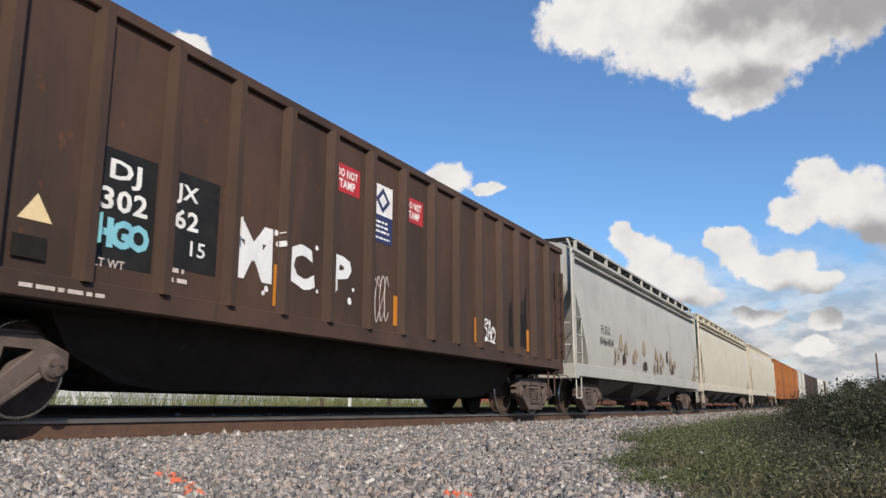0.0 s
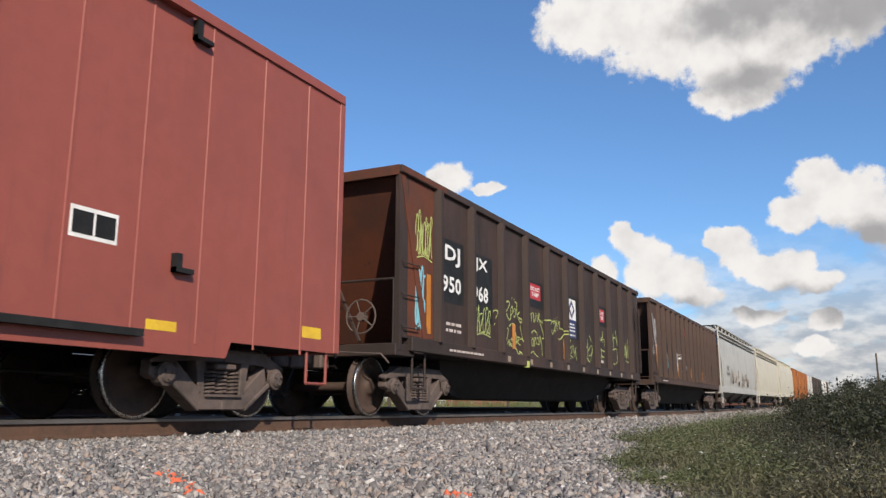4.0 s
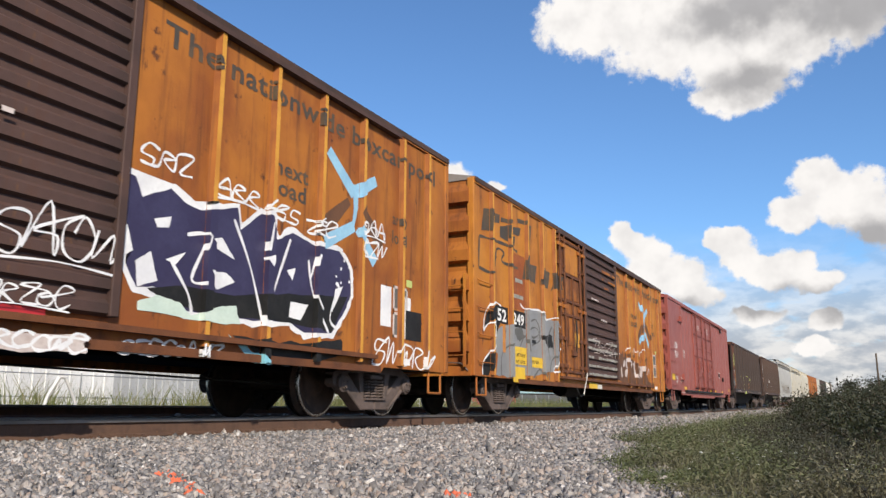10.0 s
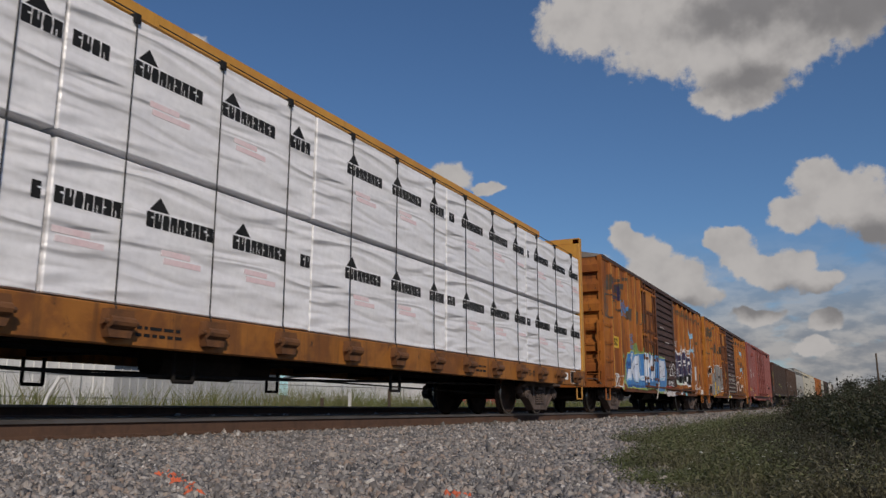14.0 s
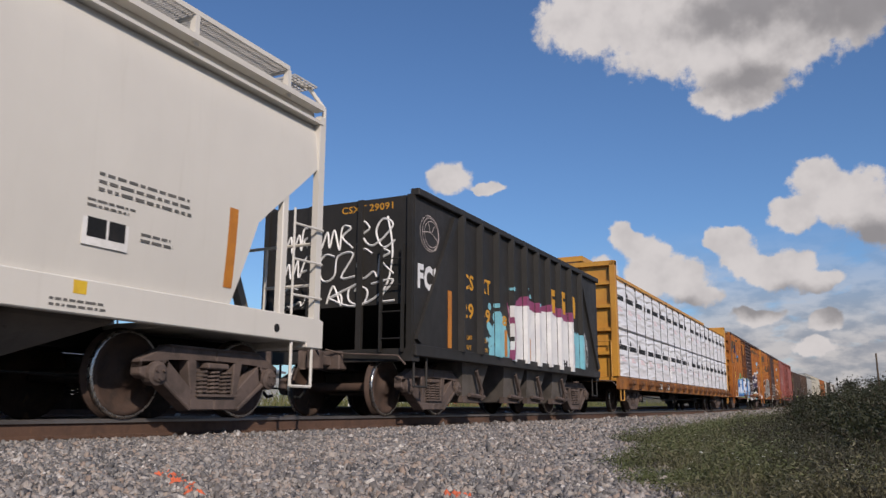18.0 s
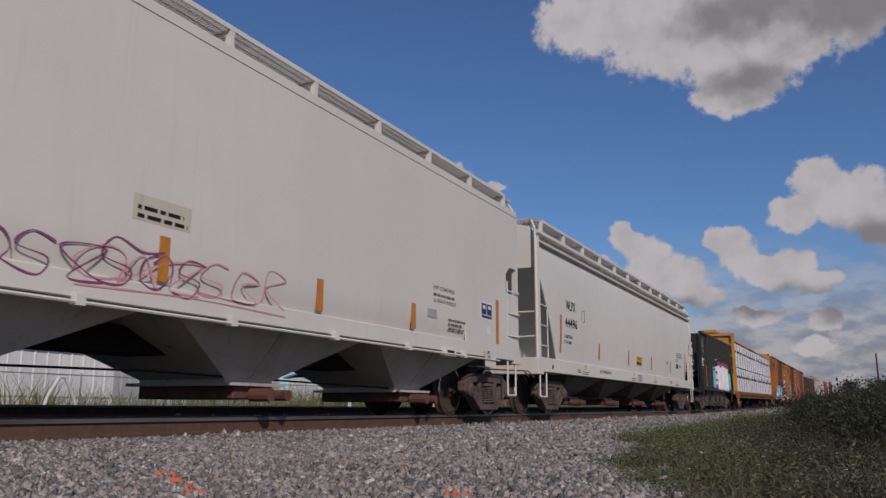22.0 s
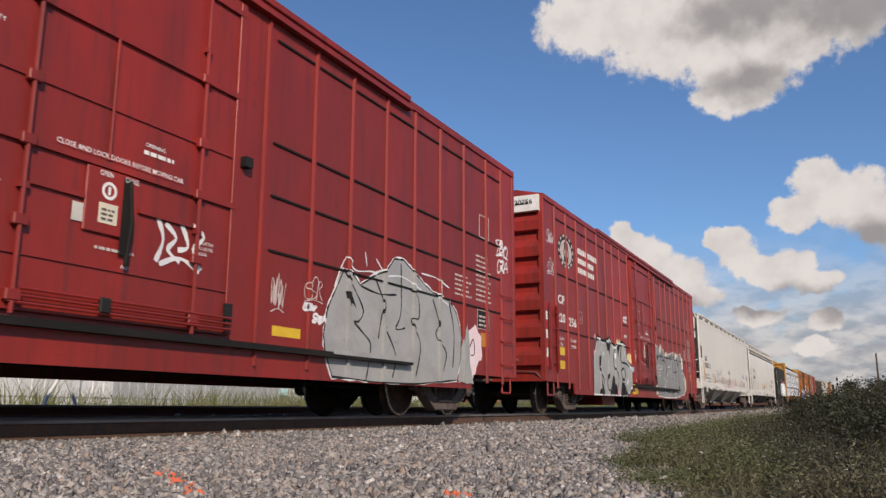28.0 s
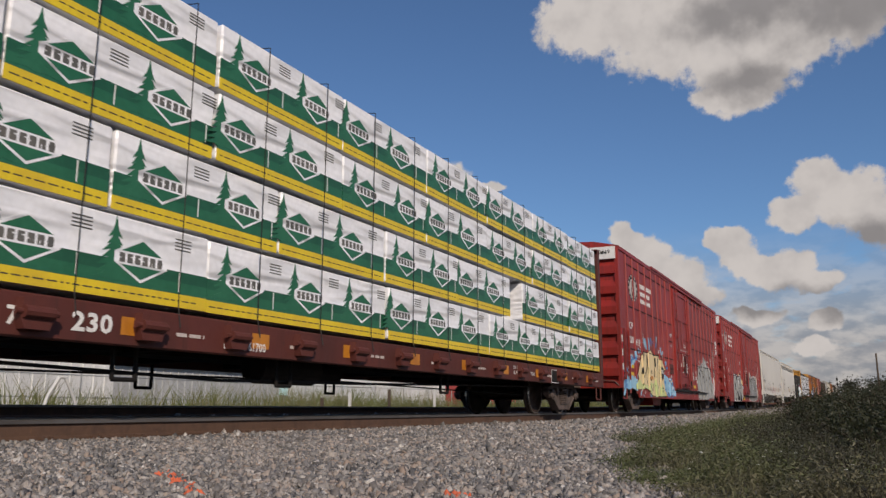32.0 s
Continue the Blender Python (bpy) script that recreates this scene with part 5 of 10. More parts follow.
    script_bars(car, b[0] + 1.3, b[0] + 2.0, 2.46, 2.56, 1, "white_old", seed=10, y=-1.615)


def end_dress(car, h, mat):
    end_ladder(car, mat, -h - 0.14, -1.38, -1.0, 0.85, 2.55, 4)
    block("brake_platform", "truck", car, -h - 0.40, -h - 0.12, -0.9, 0.5, 1.22, 1.26)
    block("end_placard", mat, car, -h - 0.15, -h - 0.13, -0.6, 0.1, 1.75, 2.2)
    hang_steps(car, (-h + 0.38, h - 0.38), mat, 0.36, 0.8)
    hand_brake(car, mat, -h - 0.1, 0.75, 2.4)
    brake_gear(car, -0.4)


def pool_box_two():
    xs = [-7.6, -6.69, -5.69, -4.75, -3.95, 2.6, 3.6, 4.6, 5.6, 6.75, 7.6]
    car, h = box_car("box_car", "rust-stained yellow box car with blue and purple letters", -68.75, -52.0, (-6.54, 6.54), "yellow_rust", 0.70, 4.41, 4.62, xs, (0.12, 0.075), 0.56, "roof", 0.62, end_phase=0.28, post_mat="yellow_post")
    pool_doors(car, (-3.58, -1.9), (-1.72, 1.40), (-3.33, -2.13), (-3.72, -1.80))
    for k, x in enumerate((-3.33, -2.13, -3.72, -1.8)):  # spray that runs over the door's ironwork
        bar("graffiti", ("pale_blue_white", "blue")[k % 2], car, [(x, -1.585, 0.95), (x, -1.585, 1.92)], r=0.027, n=8, label="sprayed lock rod")
    block("graffiti", "pale_blue_white", car, -2.763, -2.697, -1.593, -1.549, 1.02, 1.88, "sprayed door stile")
    block("graffiti", "blue", car, -3.530, -1.930, -1.583, -1.545, 0.945, 1.015, "sprayed door bar")
    block("eave_trim", "brown", car, -h, h, -1.545, -1.50, 4.34, 4.43)
    grab_set(car, h, "yellow_rust", (0.95, 1.45, 1.95, 2.45), 0.72)
    end_dress(car, h, "yellow_rust")
    pool_marks(car, 1.80)
    panel(car, "number_panel", "yellow", -7.48, -6.76, 1.86, 2.2)
    lettering(car, "52", -7.3, -6.92, 1.93, 2.14, "black", -1.51, 0.03)
    panel(car, "reflector", "orange", -7.53, -7.44, 1.4, 2.25, -1.5095)
    # graffiti runs over posts and doors, so each layer stands just proud of them
    kudz = [(-6.13, 0.97), (-5.91, 1.23), (-6.07, 1.36), (-6, 1.49), (-5.74, 1.78), (-5.57, 1.87), (-5.02, 1.89), (-4.86, 1.77), (-4.67, 1.88), (-4.24, 1.85), (-3.83, 1.87), (-3.23, 1.91), (-2.48, 1.91), (-1.74, 1.85), (-0.62, 1.87), (-0.31, 1.39), (-0.49, 0.97), (-0.85, 0.71), (-1.68, 0.69), (-2.27, 0.8), (-3.18, 0.78), (-3.94, 0.77), (-4.74, 0.75), (-5.27, 0.79), (-5.83, 0.74)]
    piece(car, kudz, [("dull_green", 0.045, 0.05), ("lime", 0.026, 0.006), ("blue", 0, 0.004)], 21, label="blue sprayed ground with a lime rim")
    for k, pts in enumerate(([(-6.05, 0.99), (-5.65, 1.42), (-5.45, 1.61), (-5.74, 1.6), (-5.57, 1.81), (-5.03, 1.82), (-5.23, 1.59), (-5.6, 1), (-5.88, 0.92)],
                             [(-5.37, 1.43), (-4.79, 1.75), (-4.66, 1.76), (-4.71, 1.55), (-5.15, 1.31), (-4.7, 1.3), (-4.59, 1.1), (-4.75, 0.91), (-5.07, 0.98), (-5.31, 1.25)],
                             [(-4.63, 1.79), (-4.3, 1.8), (-4.34, 1.3), (-4.18, 1.15), (-3.88, 1.16), (-3.9, 1.74), (-3.69, 1.81), (-3.71, 1.39), (-3.68, 1.01), (-4.16, 1), (-4.54, 1.04), (-4.49, 1.42)],
                             [(-3.66, 1.72), (-3.25, 1.88), (-3.26, 1.45), (-3.33, 1.08), (-3.63, 1.16)],
                             [(-3.13, 1.74), (-2.34, 1.88), (-2.15, 1.77), (-2.06, 1.48), (-2.36, 1.13), (-2.99, 1.08), (-2.85, 1.38), (-3.17, 1.5)],
                             [(-1.66, 1.78), (-0.71, 1.78), (-0.65, 1.6), (-1.26, 1.25), (-0.61, 1.25), (-0.77, 1.09), (-1.68, 1.07), (-1.59, 1.3), (-1.15, 1.54), (-1.74, 1.56)])):
        blob(car, pts, "pale_blue_white", 221 + k, y=-1.5072, rough=0.006, label="white sprayed letter with pale blue shading")
    blob(car, [(-2.72, 1.56), (-2.41, 1.61), (-2.51, 1.3), (-2.77, 1.31)], "blue", 228, y=-1.5085, rough=0.004)
    strokes(car, [[(-5.95, 0.94), (-5.66, 1.04), (-5.44, 1.34)], [(-5.01, 1.02), (-4.76, 0.96), (-4.67, 1.16)], [(-4.45, 1.05), (-4.07, 1.05), (-3.78, 1.27)], [(-3.49, 1.11), (-3.31, 1.32)], [(-2.83, 1.14), (-2.37, 1.27), (-2.17, 1.51)], [(-1.54, 1.11), (-0.86, 1.16)], [(-5.66, 1.71), (-5.21, 1.74)], [(-3, 1.73), (-2.48, 1.79)], [(-4.23, 1.75), (-4.04, 1.23)]], 0.06, "sky_blue", -1.5088, label="light blue shading")
    strokes(car, [[(-6.05, 0.98), (-5.65, 1.42), (-5.45, 1.61), (-5.74, 1.6)], [(-5.6, 1), (-5.23, 1.59), (-5.03, 1.82)], [(-5.15, 1.31), (-4.73, 1.54), (-4.66, 1.76)], [(-5.31, 1.25), (-5.07, 0.98), (-4.75, 0.91)], [(-4.54, 1.04), (-4.16, 1), (-3.68, 1.01), (-3.71, 1.73)], [(-3.66, 1.72), (-3.63, 1.16), (-3.33, 1.08), (-3.26, 1.45), (-3.25, 1.88)], [(-2.99, 1.08), (-2.36, 1.13), (-2.06, 1.48), (-2.15, 1.77), (-2.34, 1.88)], [(-0.65, 1.6), (-1.26, 1.25), (-0.61, 1.25)], [(-1.59, 1.3), (-1.15, 1.54), (-1.74, 1.56)]], 0.026, "navy", -1.5092, label="dark blue outline")
    strokes(car, [[(-5.83, 0.78), (-5.27, 0.83), (-4.7, 0.8), (-3.95, 0.81)], [(-3.85, 0.85), (-3.06, 0.86), (-1.83, 0.79)], [(-5.97, 1.44), (-5.75, 1.54)], [(-5.92, 1.3), (-5.61, 1.57)], [(-1.36, 0.82), (-0.85, 0.81)]], 0.09, "navy_blue", -1.5089, label="deep blue shading")
    for k, pts in enumerate(([(-5.08, 2.04), (-4.83, 2.16), (-4.71, 2.09), (-4.72, 1.91), (-4.89, 1.84)], [(-6.31, 1.66), (-6.23, 1.75), (-6.13, 1.7), (-6.18, 1.59)], [(-6.3, 1.04), (-6.12, 1.11), (-6.07, 0.93), (-6.27, 0.8)], [(-3.84, 2.01), (-3.57, 2.07), (-3.58, 1.91), (-3.8, 1.89)], [(-0.85, 0.81), (-0.58, 0.87), (-0.62, 0.7)], [(-4.45, 2), (-4.31, 2.05), (-4.33, 1.95)])):
        blob(car, pts, "dull_green", 420 + k, rough=0.03, label="green sprayed blot")
    blob(car, [(-0.45, 0.55), (-0.4, 0.7), (1.1, 0.72), (1.1, 0.55)], "white_old", 122, y=-1.5035), scrawl(car, -0.5, 1.1, 0.57, 0.76, "spray_white", 123, 0.035, 9)
    splash(car, -6.4, -5.9, 0.7, 1.2, "lime", 23, 4, 0.12)
    rakis = [(1.39, 2.06), (1.44, 2.33), (1.57, 2.32), (1.67, 2.14), (2.03, 2.31), (2.26, 2.2), (2.49, 2.18), (3.04, 2.34), (3.11, 2.09), (3.45, 2.36), (3.6, 2.36), (3.7, 2.07), (4.05, 2.25), (4.57, 2.17), (5.09, 2.2), (5.36, 2.02), (5.4, 1.63), (5.23, 1.36), (4.96, 1.08), (4.37, 1.03), (4.05, 1.14), (3.4, 1.09), (2.65, 1.09), (2.26, 1.09), (1.92, 1.28), (1.68, 1.25), (1.52, 1.45), (1.6, 1.62), (1.47, 1.83)]
    piece(car, rakis, [("spray_white", 0.065, 0.025), ("purple", 0, 0.006)], 24, label="dark purple sprayed letters with white rims")
    blob(car, [(1.8, 1.26), (2.29, 1.34), (3.05, 1.34), (4.03, 1.48), (5.31, 1.6), (4.96, 1.09), (4.05, 1.13), (3.33, 1.11), (2.59, 1.09), (2.04, 1.15)], "black", 125, y=-1.5065, rough=0.01)
    blob(car, [(1.7, 1.11), (1.93, 1.2), (2.25, 1.17), (2.42, 1.04), (2.82, 1.18), (3.09, 1.23), (3.18, 1.02), (2.6, 1), (1.71, 1.03)], "mint_white", 126, y=-1.507, rough=0.01, label="pale mint sprayed base")
    blob(car, [(3.09, 0.89), (3.72, 0.62), (4.32, 0.63), (5.25, 0.83), (5.2, 1), (4.07, 0.89)], "black", 127, y=-1.5042), blob(car, [(2.96, 0.92), (3.36, 0.78), (3.79, 0.6), (3.37, 0.65)], "cyan", 128, y=-1.505)
    for k, pts in enumerate(([(1.64, 1.5), (1.82, 1.62), (1.93, 1.34), (1.68, 1.25)],
                             [(1.83, 1.95), (2.06, 2.02), (2.03, 1.9), (1.88, 1.87)],
                             [(2.02, 1.57), (2.29, 1.69), (2.16, 1.54)],
                             [(2.61, 1.89), (2.81, 1.95), (3.03, 1.74), (2.69, 1.82)],
                             [(2.61, 1.55), (2.91, 1.57), (3.05, 1.49), (2.77, 1.36)],
                             [(3.52, 1.84), (3.71, 1.92), (3.63, 1.75)],
                             [(3.97, 1.76), (4.14, 1.82), (4.09, 1.65)],
                             [(1.4, 1.77), (1.51, 1.83), (1.6, 1.59), (1.43, 1.48)],
                             [(5.02, 1.67), (5.21, 1.74), (4.95, 1.34)],
                             [(4.07, 1.39), (4.43, 1.39), (4.28, 1.18), (4.04, 1.2)])):
        blob(car, pts, "spray_white", 430 + k, y=-1.5076, rough=0.004, label="white field in the letters")
    strokes(car, [[(2.1, 1.56), (2.35, 1.27), (2.42, 1.07)], [(2.29, 1.88), (2.58, 1.91), (2.39, 1.44), (2.56, 1.4)], [(2.99, 2.19), (3.29, 1.71), (3.55, 1.1)], [(3.55, 1.93), (3.61, 2.28)], [(4.02, 2.16), (3.73, 1.45), (3.68, 1.12)], [(4.4, 1.96), (4.52, 1.55), (4.89, 1.08)], [(4.58, 2.06), (4.45, 1.71)], [(5.11, 1.73), (4.91, 1.29), (5.05, 1.15)]], 0.045, "spray_white", -1.508, label="white sprayed rim")
    splash(car, 5.0, 5.35, 1.7, 2.3, "spray_white", 440, 10, 0.05, -1.508)
    for k, (x, z) in enumerate(((1.6, 2.5), (2.7, 2.45), (3.5, 2.4), (4.3, 2.35), (5.6, 2.6), (5.6, 2.3))):
        scrawl(car, x, x + 0.7, z - 0.05, z + 0.22, "spray_white", 225 + k, 0.035, 3)
    scrawl(car, 0.1, 1.4, 1.3, 1.85, "spray_white", 26, 0.03, 4), scrawl(car, -0.1, 0.9, 0.92, 1.15, "spray_white", 127, 0.022, 6), scrawl(car, 1.55, 2.9, 0.6, 0.78, "spray_white", 128, 0.035, 8)
    panel(car, "patch", "sign_red", -2.4, 0.7, 0.84, 0.93, -1.548)
    scrawl(car, -7.6, -6.5, 0.75, 1.15, "spray_white", 27, 0.045, 4)
    scrawl(car, -7.4, -6.7, 3.3, 3.9, "purple", 28, 0.035, 4)
    scrawl(car, -6.4, -5.75, 2.9, 3.4, "blue", 29, 0.04, 4)
    scrawl(car, -8.2, -7.75, 2.6, 4.0, "grey_box", 30, 0.03, 4)
    scrawl(car, -5.6, -5.0, 2.2, 2.5, "blue", 31, 0.035, 3), scrawl(car, -5.5, -5.0, 1.9, 2.15, "blue", 231, 0.035, 3)
    panel(car, "patch", "spray_white", 6.2, 6.5, 1.3, 1.9), panel(car, "patch", "spray_white", 6.9, 7.1, 1.2, 1.8)
    panel(car, "data_panel", "black", 6.95, 7.45, 1.15, 1.6, -1.508)
    scrawl(car, 6.0, 7.9, 0.7, 1.2, "spray_white", 32, 0.04, 5)
    return car


def maple_box(name_seed, u0, u1, number, first):
    """A tall deep-red box car with a single wide plug door."""
    h = (u1 - u0) / 2
    xs = [x for x in (-9.05, -8.2, -7.35, -6.45, -5.45, -4.62, -3.85, -2.98, -2.02, 1.9, 2.9, 3.8, 4.75, 5.65, 6.55, 7.5, 8.5, 9.25)]
    car, h = box_car("box_car", "tall deep red box car with plug door and sprayed letters", u0, u1, (-7.35, 7.35), "red_cp", 0.72, 5.02, 5.25, xs, (0.06, 0.035), 0.62, "red_cp", 0.46, end_phase=0.2)
    for z in (4.62, 3.95, 3.28, 2.62, 1.95, 1.30):
        for a, b in ((-9.0, -1.85), (2.0, 9.2)):
            if z in (4.62, 3.28, 1.95) or z == 2.62:
                x = a
                for e in [p for p in xs if a < p <= b + 0.1]:
                    if z == 2.62 and e < -2.1:
                        x = e
                        continue
                    # near black stands in for the shadow line below each seam bar
                    block("panel_seam", "under", car, x + 0.06, e - 0.06, SKIN - 0.022, SKIN + 0.005, z - 0.012, z + 0.012)
                    x = e
    door = plug_door(car, -1.78, 1.42, 0.88, 4.78, "red_cp", (-1.19, 0.81), (4.62, 3.60, 2.31))
    block("door_bar", "red_cp", door, -1.76, 1.40, -1.562, -1.54, 2.86, 2.885), block("door_bar", "red_cp", door, -1.60, 1.40, -1.562, -1.54, 1.34, 1.365)
    block("door_bar", "red_cp", door, -1.13, -0.58, -1.575, -1.54, 1.945, 1.995), block("door_bar", "red_cp", door, 0.04, 0.76, -1.575, -1.54, 1.945, 1.995)
    bar("lock_rod", "red_cp", car, [(-0.35, -1.57, 2.36), (-0.35, -1.57, 3.60)], r=0.016)
    for x in (-1.72, 1.36):
        block("door_stile", "red_cp", door, x - 0.05, x + 0.05, -1.575, -1.54, 0.9, 4.76, bevel=0.008)
    for x in (-1.19, 0.81):
        for z in (1.0, 1.62, 2.31, 2.87, 3.60):
            block("rod_guide", "red_cp", car, x - 0.07, x + 0.07, -1.612, -1.55, z - 0.05, z + 0.05, bevel=0.01)
    block("door_stop", "black", car, 1.50, 1.62, -1.59, -1.5, 2.82, 2.94), block("door_stop", "black", car, 1.30, 1.40, -1.59, -1.5, 1.0, 1.22)
    rail_pair(car, -1.9, 5.5, 0.76, "under", 0.07)
    rail_pair(car, -1.9, 5.4, 4.84, "red_cp", 0.07)
    for z in (0.94, 1.00, 1.06):
        bar("door_bar", "red_cp", car, [(-1.15, -1.60, z), (1.38, -1.60, z)], r=0.015)
    block("rod_coupling", "black", car, -0.36, -0.24, -1.63, -1.58, 0.94, 1.08, bevel=0.01)
    block("end_band", "white", car, -h - 0.13, -h + 0.02, -1.44, 1.44, 4.62, 5.0, "white painted upper end band")
    script_bars_end(car, -h - 0.135, -1.2, 0.0, 4.78, 4.86, 33, "black")
    for z0, n, s in ((3.75, 2, 34), (3.05, 1, 35), (1.95, 2, 36)):
        script_bars_end(car, -h - 0.125, -0.75, 0.35, z0, z0 + 0.1 * n, s, "white", n)
    end_ladder(car, "red_cp", -h - 0.16, -0.75, 0.75, 1.0, 2.5, 4)
    ladder(car, "red_cp", -h + 0.18, -h + 0.72, 0.98, 2.5, -1.58, 4)
    block("brake_platform", "galv", car, -h - 0.42, -h - 0.14, -0.9, 0.9, 1.18, 1.21)
    hang_steps(car, (-h + 0.4, h - 0.4), "red_cp", 0.42, 0.78)
    hand_brake(car, "red_cp", -h - 0.12, 1.05, 2.0)
    rungs(car, "red_cp", h - 0.75, h - 0.18, (0.95, 1.4, 1.85, 2.3))
    bm = bmesh.new()
    prism(bm, [(-3.3, 0.50), (-3.1, 0.22), (-1.9, 0.22), (-1.7, 0.50)], -0.9, 0.9)
    part("air_tank", bm, "red_cp", car)
    # crest, name and numbers
    bm = bmesh.new()
    ring = [(-8.17 + 0.62 * math.cos(a), 3.94 + 0.44 * math.sin(a)) for a in (6.2832 * i / 28 for i in range(28))]
    bm.faces.new([bm.verts.new((p[0], -1.5045, p[1])) for p in ring])
    crest = part("crest", bm, "black", car, "round black and white crest of plain shapes")
    bm = bmesh.new()
    for i in range(28):
        if i % 2 == 0:
            a, b = ring[i], ring[(i + 1) % 28]
            c = (-8.17, 3.94)
            mixp = lambda p, t: (c[0] + (p[0] - c[0]) * t, c[1] + (p[1] - c[1]) * t)
            bm.faces.new([bm.verts.new((p[0], -1.5055, p[1])) for p in (mixp(a, 0.96), mixp(b, 0.96), mixp(b, 0.82), mixp(a, 0.82))])
    bm.faces.new([bm.verts.new((-8.17 + 0.46 * math.cos(a), -1.5055, 3.92 + 0.31 * math.sin(a))) for a in (6.2832 * i / 20 for i in range(20))])
    part("crest_band", bm, "white_old", crest)
    bm = bmesh.new()
    for dx, z0, z1, w in ((0, 3.66, 3.80, 0.34), (0, 3.98, 4.16, 0.30), (-0.16, 3.8, 3.98, 0.06), (0.0, 3.8, 3.98, 0.08), (0.16, 3.8, 3.98, 0.06)):
        box(bm, -8.17 + dx - w / 2, -8.17 + dx + w / 2, -1.5075, -1.505, z0, z1)
    part("crest_shape", bm, "black", crest)
    for z0, z1, x1, s in ((4.06, 4.21, -5.45, 41), (3.81, 3.95, -5.75, 42), (3.56, 3.70, -5.7, 43)):  # the name as rows of plain blocks
        bm = bmesh.new()
        block_row(bm, -7.2, x1 + 7.2, z0, z1, int((x1 + 7.2) / 0.155), -1.506, s, 0.004, 0.22)
        part("name_blocks", bm, "white", car)
    lettering(car, "CP", -8.88, -8.38, 2.58, 2.80, fat=0.025)
    lettering(car, number[0], -8.96, -8.36, 2.14, 2.36, fat=0.025)
    lettering(car, number[1], -8.10, -7.48, 2.10, 2.32, fat=0.025)
    outline(car, "stencil_frame", "white_old", -7.25, -6.95, 2.25, 2.55)
    lettering(car, "F", -7.14, -7.06, 2.30, 2.42, "white_old")
    lettering(car, "Ld Lmt", -8.92, -8.5, 1.72, 1.80, "white")
    lettering(car, "Lt Wt", -8.92, -8.58, 1.57, 1.65, "white")
    lettering(car, "206700" if number[1] == "419" else "206500", -8.0, -7.55, 1.72, 1.80, "white")
    lettering(car, "79300", -7.95, -7.55, 1.57, 1.65, "white")
    for z in (1.36, 1.04):
        panel(car, "reflector", "yellow", -8.96, -8.46, z, z + 0.19, label="yellow data patch")
    for k in range(7):
        panel(car, "reflector", "white" if k % 2 else "sign_red", -h + 0.03, -h + 0.13, 1.05 + k * 0.21, 1.25 + k * 0.21, -1.519)
    for k, word in enumerate(("IMPORTANT", "DO NOT", "LUBRICATE", "DOOR OR", "ROLLERS")):
        lettering(car, word, -1.69, -1.69 + (0.32, 0.19, 0.30, 0.24, 0.24)[k], 1.87 - 0.07 * k, 1.915 - 0.07 * k, "white", -1.553)
    for k, word in enumerate(("SECURITY", "DEVICE", "ONLY")):
        lettering(car, word, -1.76, -1.76 + (0.28, 0.20, 0.15)[k], 3.24 - 0.065 * k, 3.285 - 0.065 * k, "white", -1.553)
    lettering(car, "CLOSE AND LOCK DOORS BEFORE MOVING CAR", -0.93, 0.56, 2.365, 2.415, "white", -1.590)
    lettering(car, "OPENING", 0.07, 0.33, 2.63, 2.67, "white", -1.553), script_bars(car, 0.06, 0.56, 2.55, 2.60, 1, "white", -1.553, 46, 0.8)
    for k, word in enumerate(("UNLATCH", "TO CLOSE", "DOOR")):
        lettering(car, word, 0.86, 0.86 + (0.22, 0.22, 0.14)[k], 1.80 - 0.06 * k, 1.835 - 0.06 * k, "white", -1.553)
    latch = block("lock_box", "red_cp", car, -0.58, 0.0, -1.575, -1.55, 1.66, 2.27, bevel=0.01)
    block("lock_recess", "under", latch, -0.17, -0.06, -1.579, -1.57, 1.50, 2.24), bar("lever", "under", latch, [(-0.13, -1.62, 2.2), (-0.09, -1.63, 1.8), (-0.12, -1.62, 1.4)], r=0.022)
    panel(car, "placard", "cream_white", -0.43, -0.22, 1.76, 1.95, -1.579, "cream data card"), script_bars(car, -0.40, -0.24, 1.79, 1.92, 3, "grey_box", -1.582, 47, 0.5)
    bm = bmesh.new()
    ring = [[bm.verts.new((-0.33 + r * math.cos(a), -1.58, 2.07 + r * math.sin(a))) for a in (6.2832 * i / 20 for i in range(20))] for r in (0.085, 0.055)]
    for i in range(20):
        bm.faces.new((ring[0][i], ring[0][(i + 1) % 20], ring[1][(i + 1) % 20], ring[1][i]))
    box(bm, -0.345, -0.315, -1.5805, -1.579, 2.03, 2.11)
    part("round_label", bm, "white", car)
    lettering(car, "OPEN", -0.45, -0.30, 2.20, 2.25, "white", -1.579), lettering(car, "CLOSE", -0.16, 0.0, 2.20, 2.25, "white", -1.582)
    script_bars(car, -0.42, 0.1, 1.52, 1.56, 1, "white_old", -1.553, 48, 0.7), lettering(car, "A.D", -0.12, -0.02, 1.38, 1.42, "white", -1.553)
    if first:
        strokes(car, [[(-1.07, 1.60), (-0.95, 1.74), (-0.82, 1.77), (-0.82, 1.66), (-0.92, 1.56), (-1.07, 1.60)], [(-0.82, 1.56), (-0.74, 1.60), (-0.68, 1.54), (-0.60, 1.58)]], 0.010, "white_old", -1.5035, soft=False, label="thin chalk heart")
        strokes(car, [[(-1.02, 3.225), (-0.63, 3.23)], [(-0.78, 2.92), (-0.62, 2.93)], [(-0.80, 2.87), (-1.05, 2.85), (-0.76, 2.79)], [(-1.04, 2.50), (-0.77, 2.50)]], 0.018, "white_old", -1.5035, soft=False, label="chalk dash")
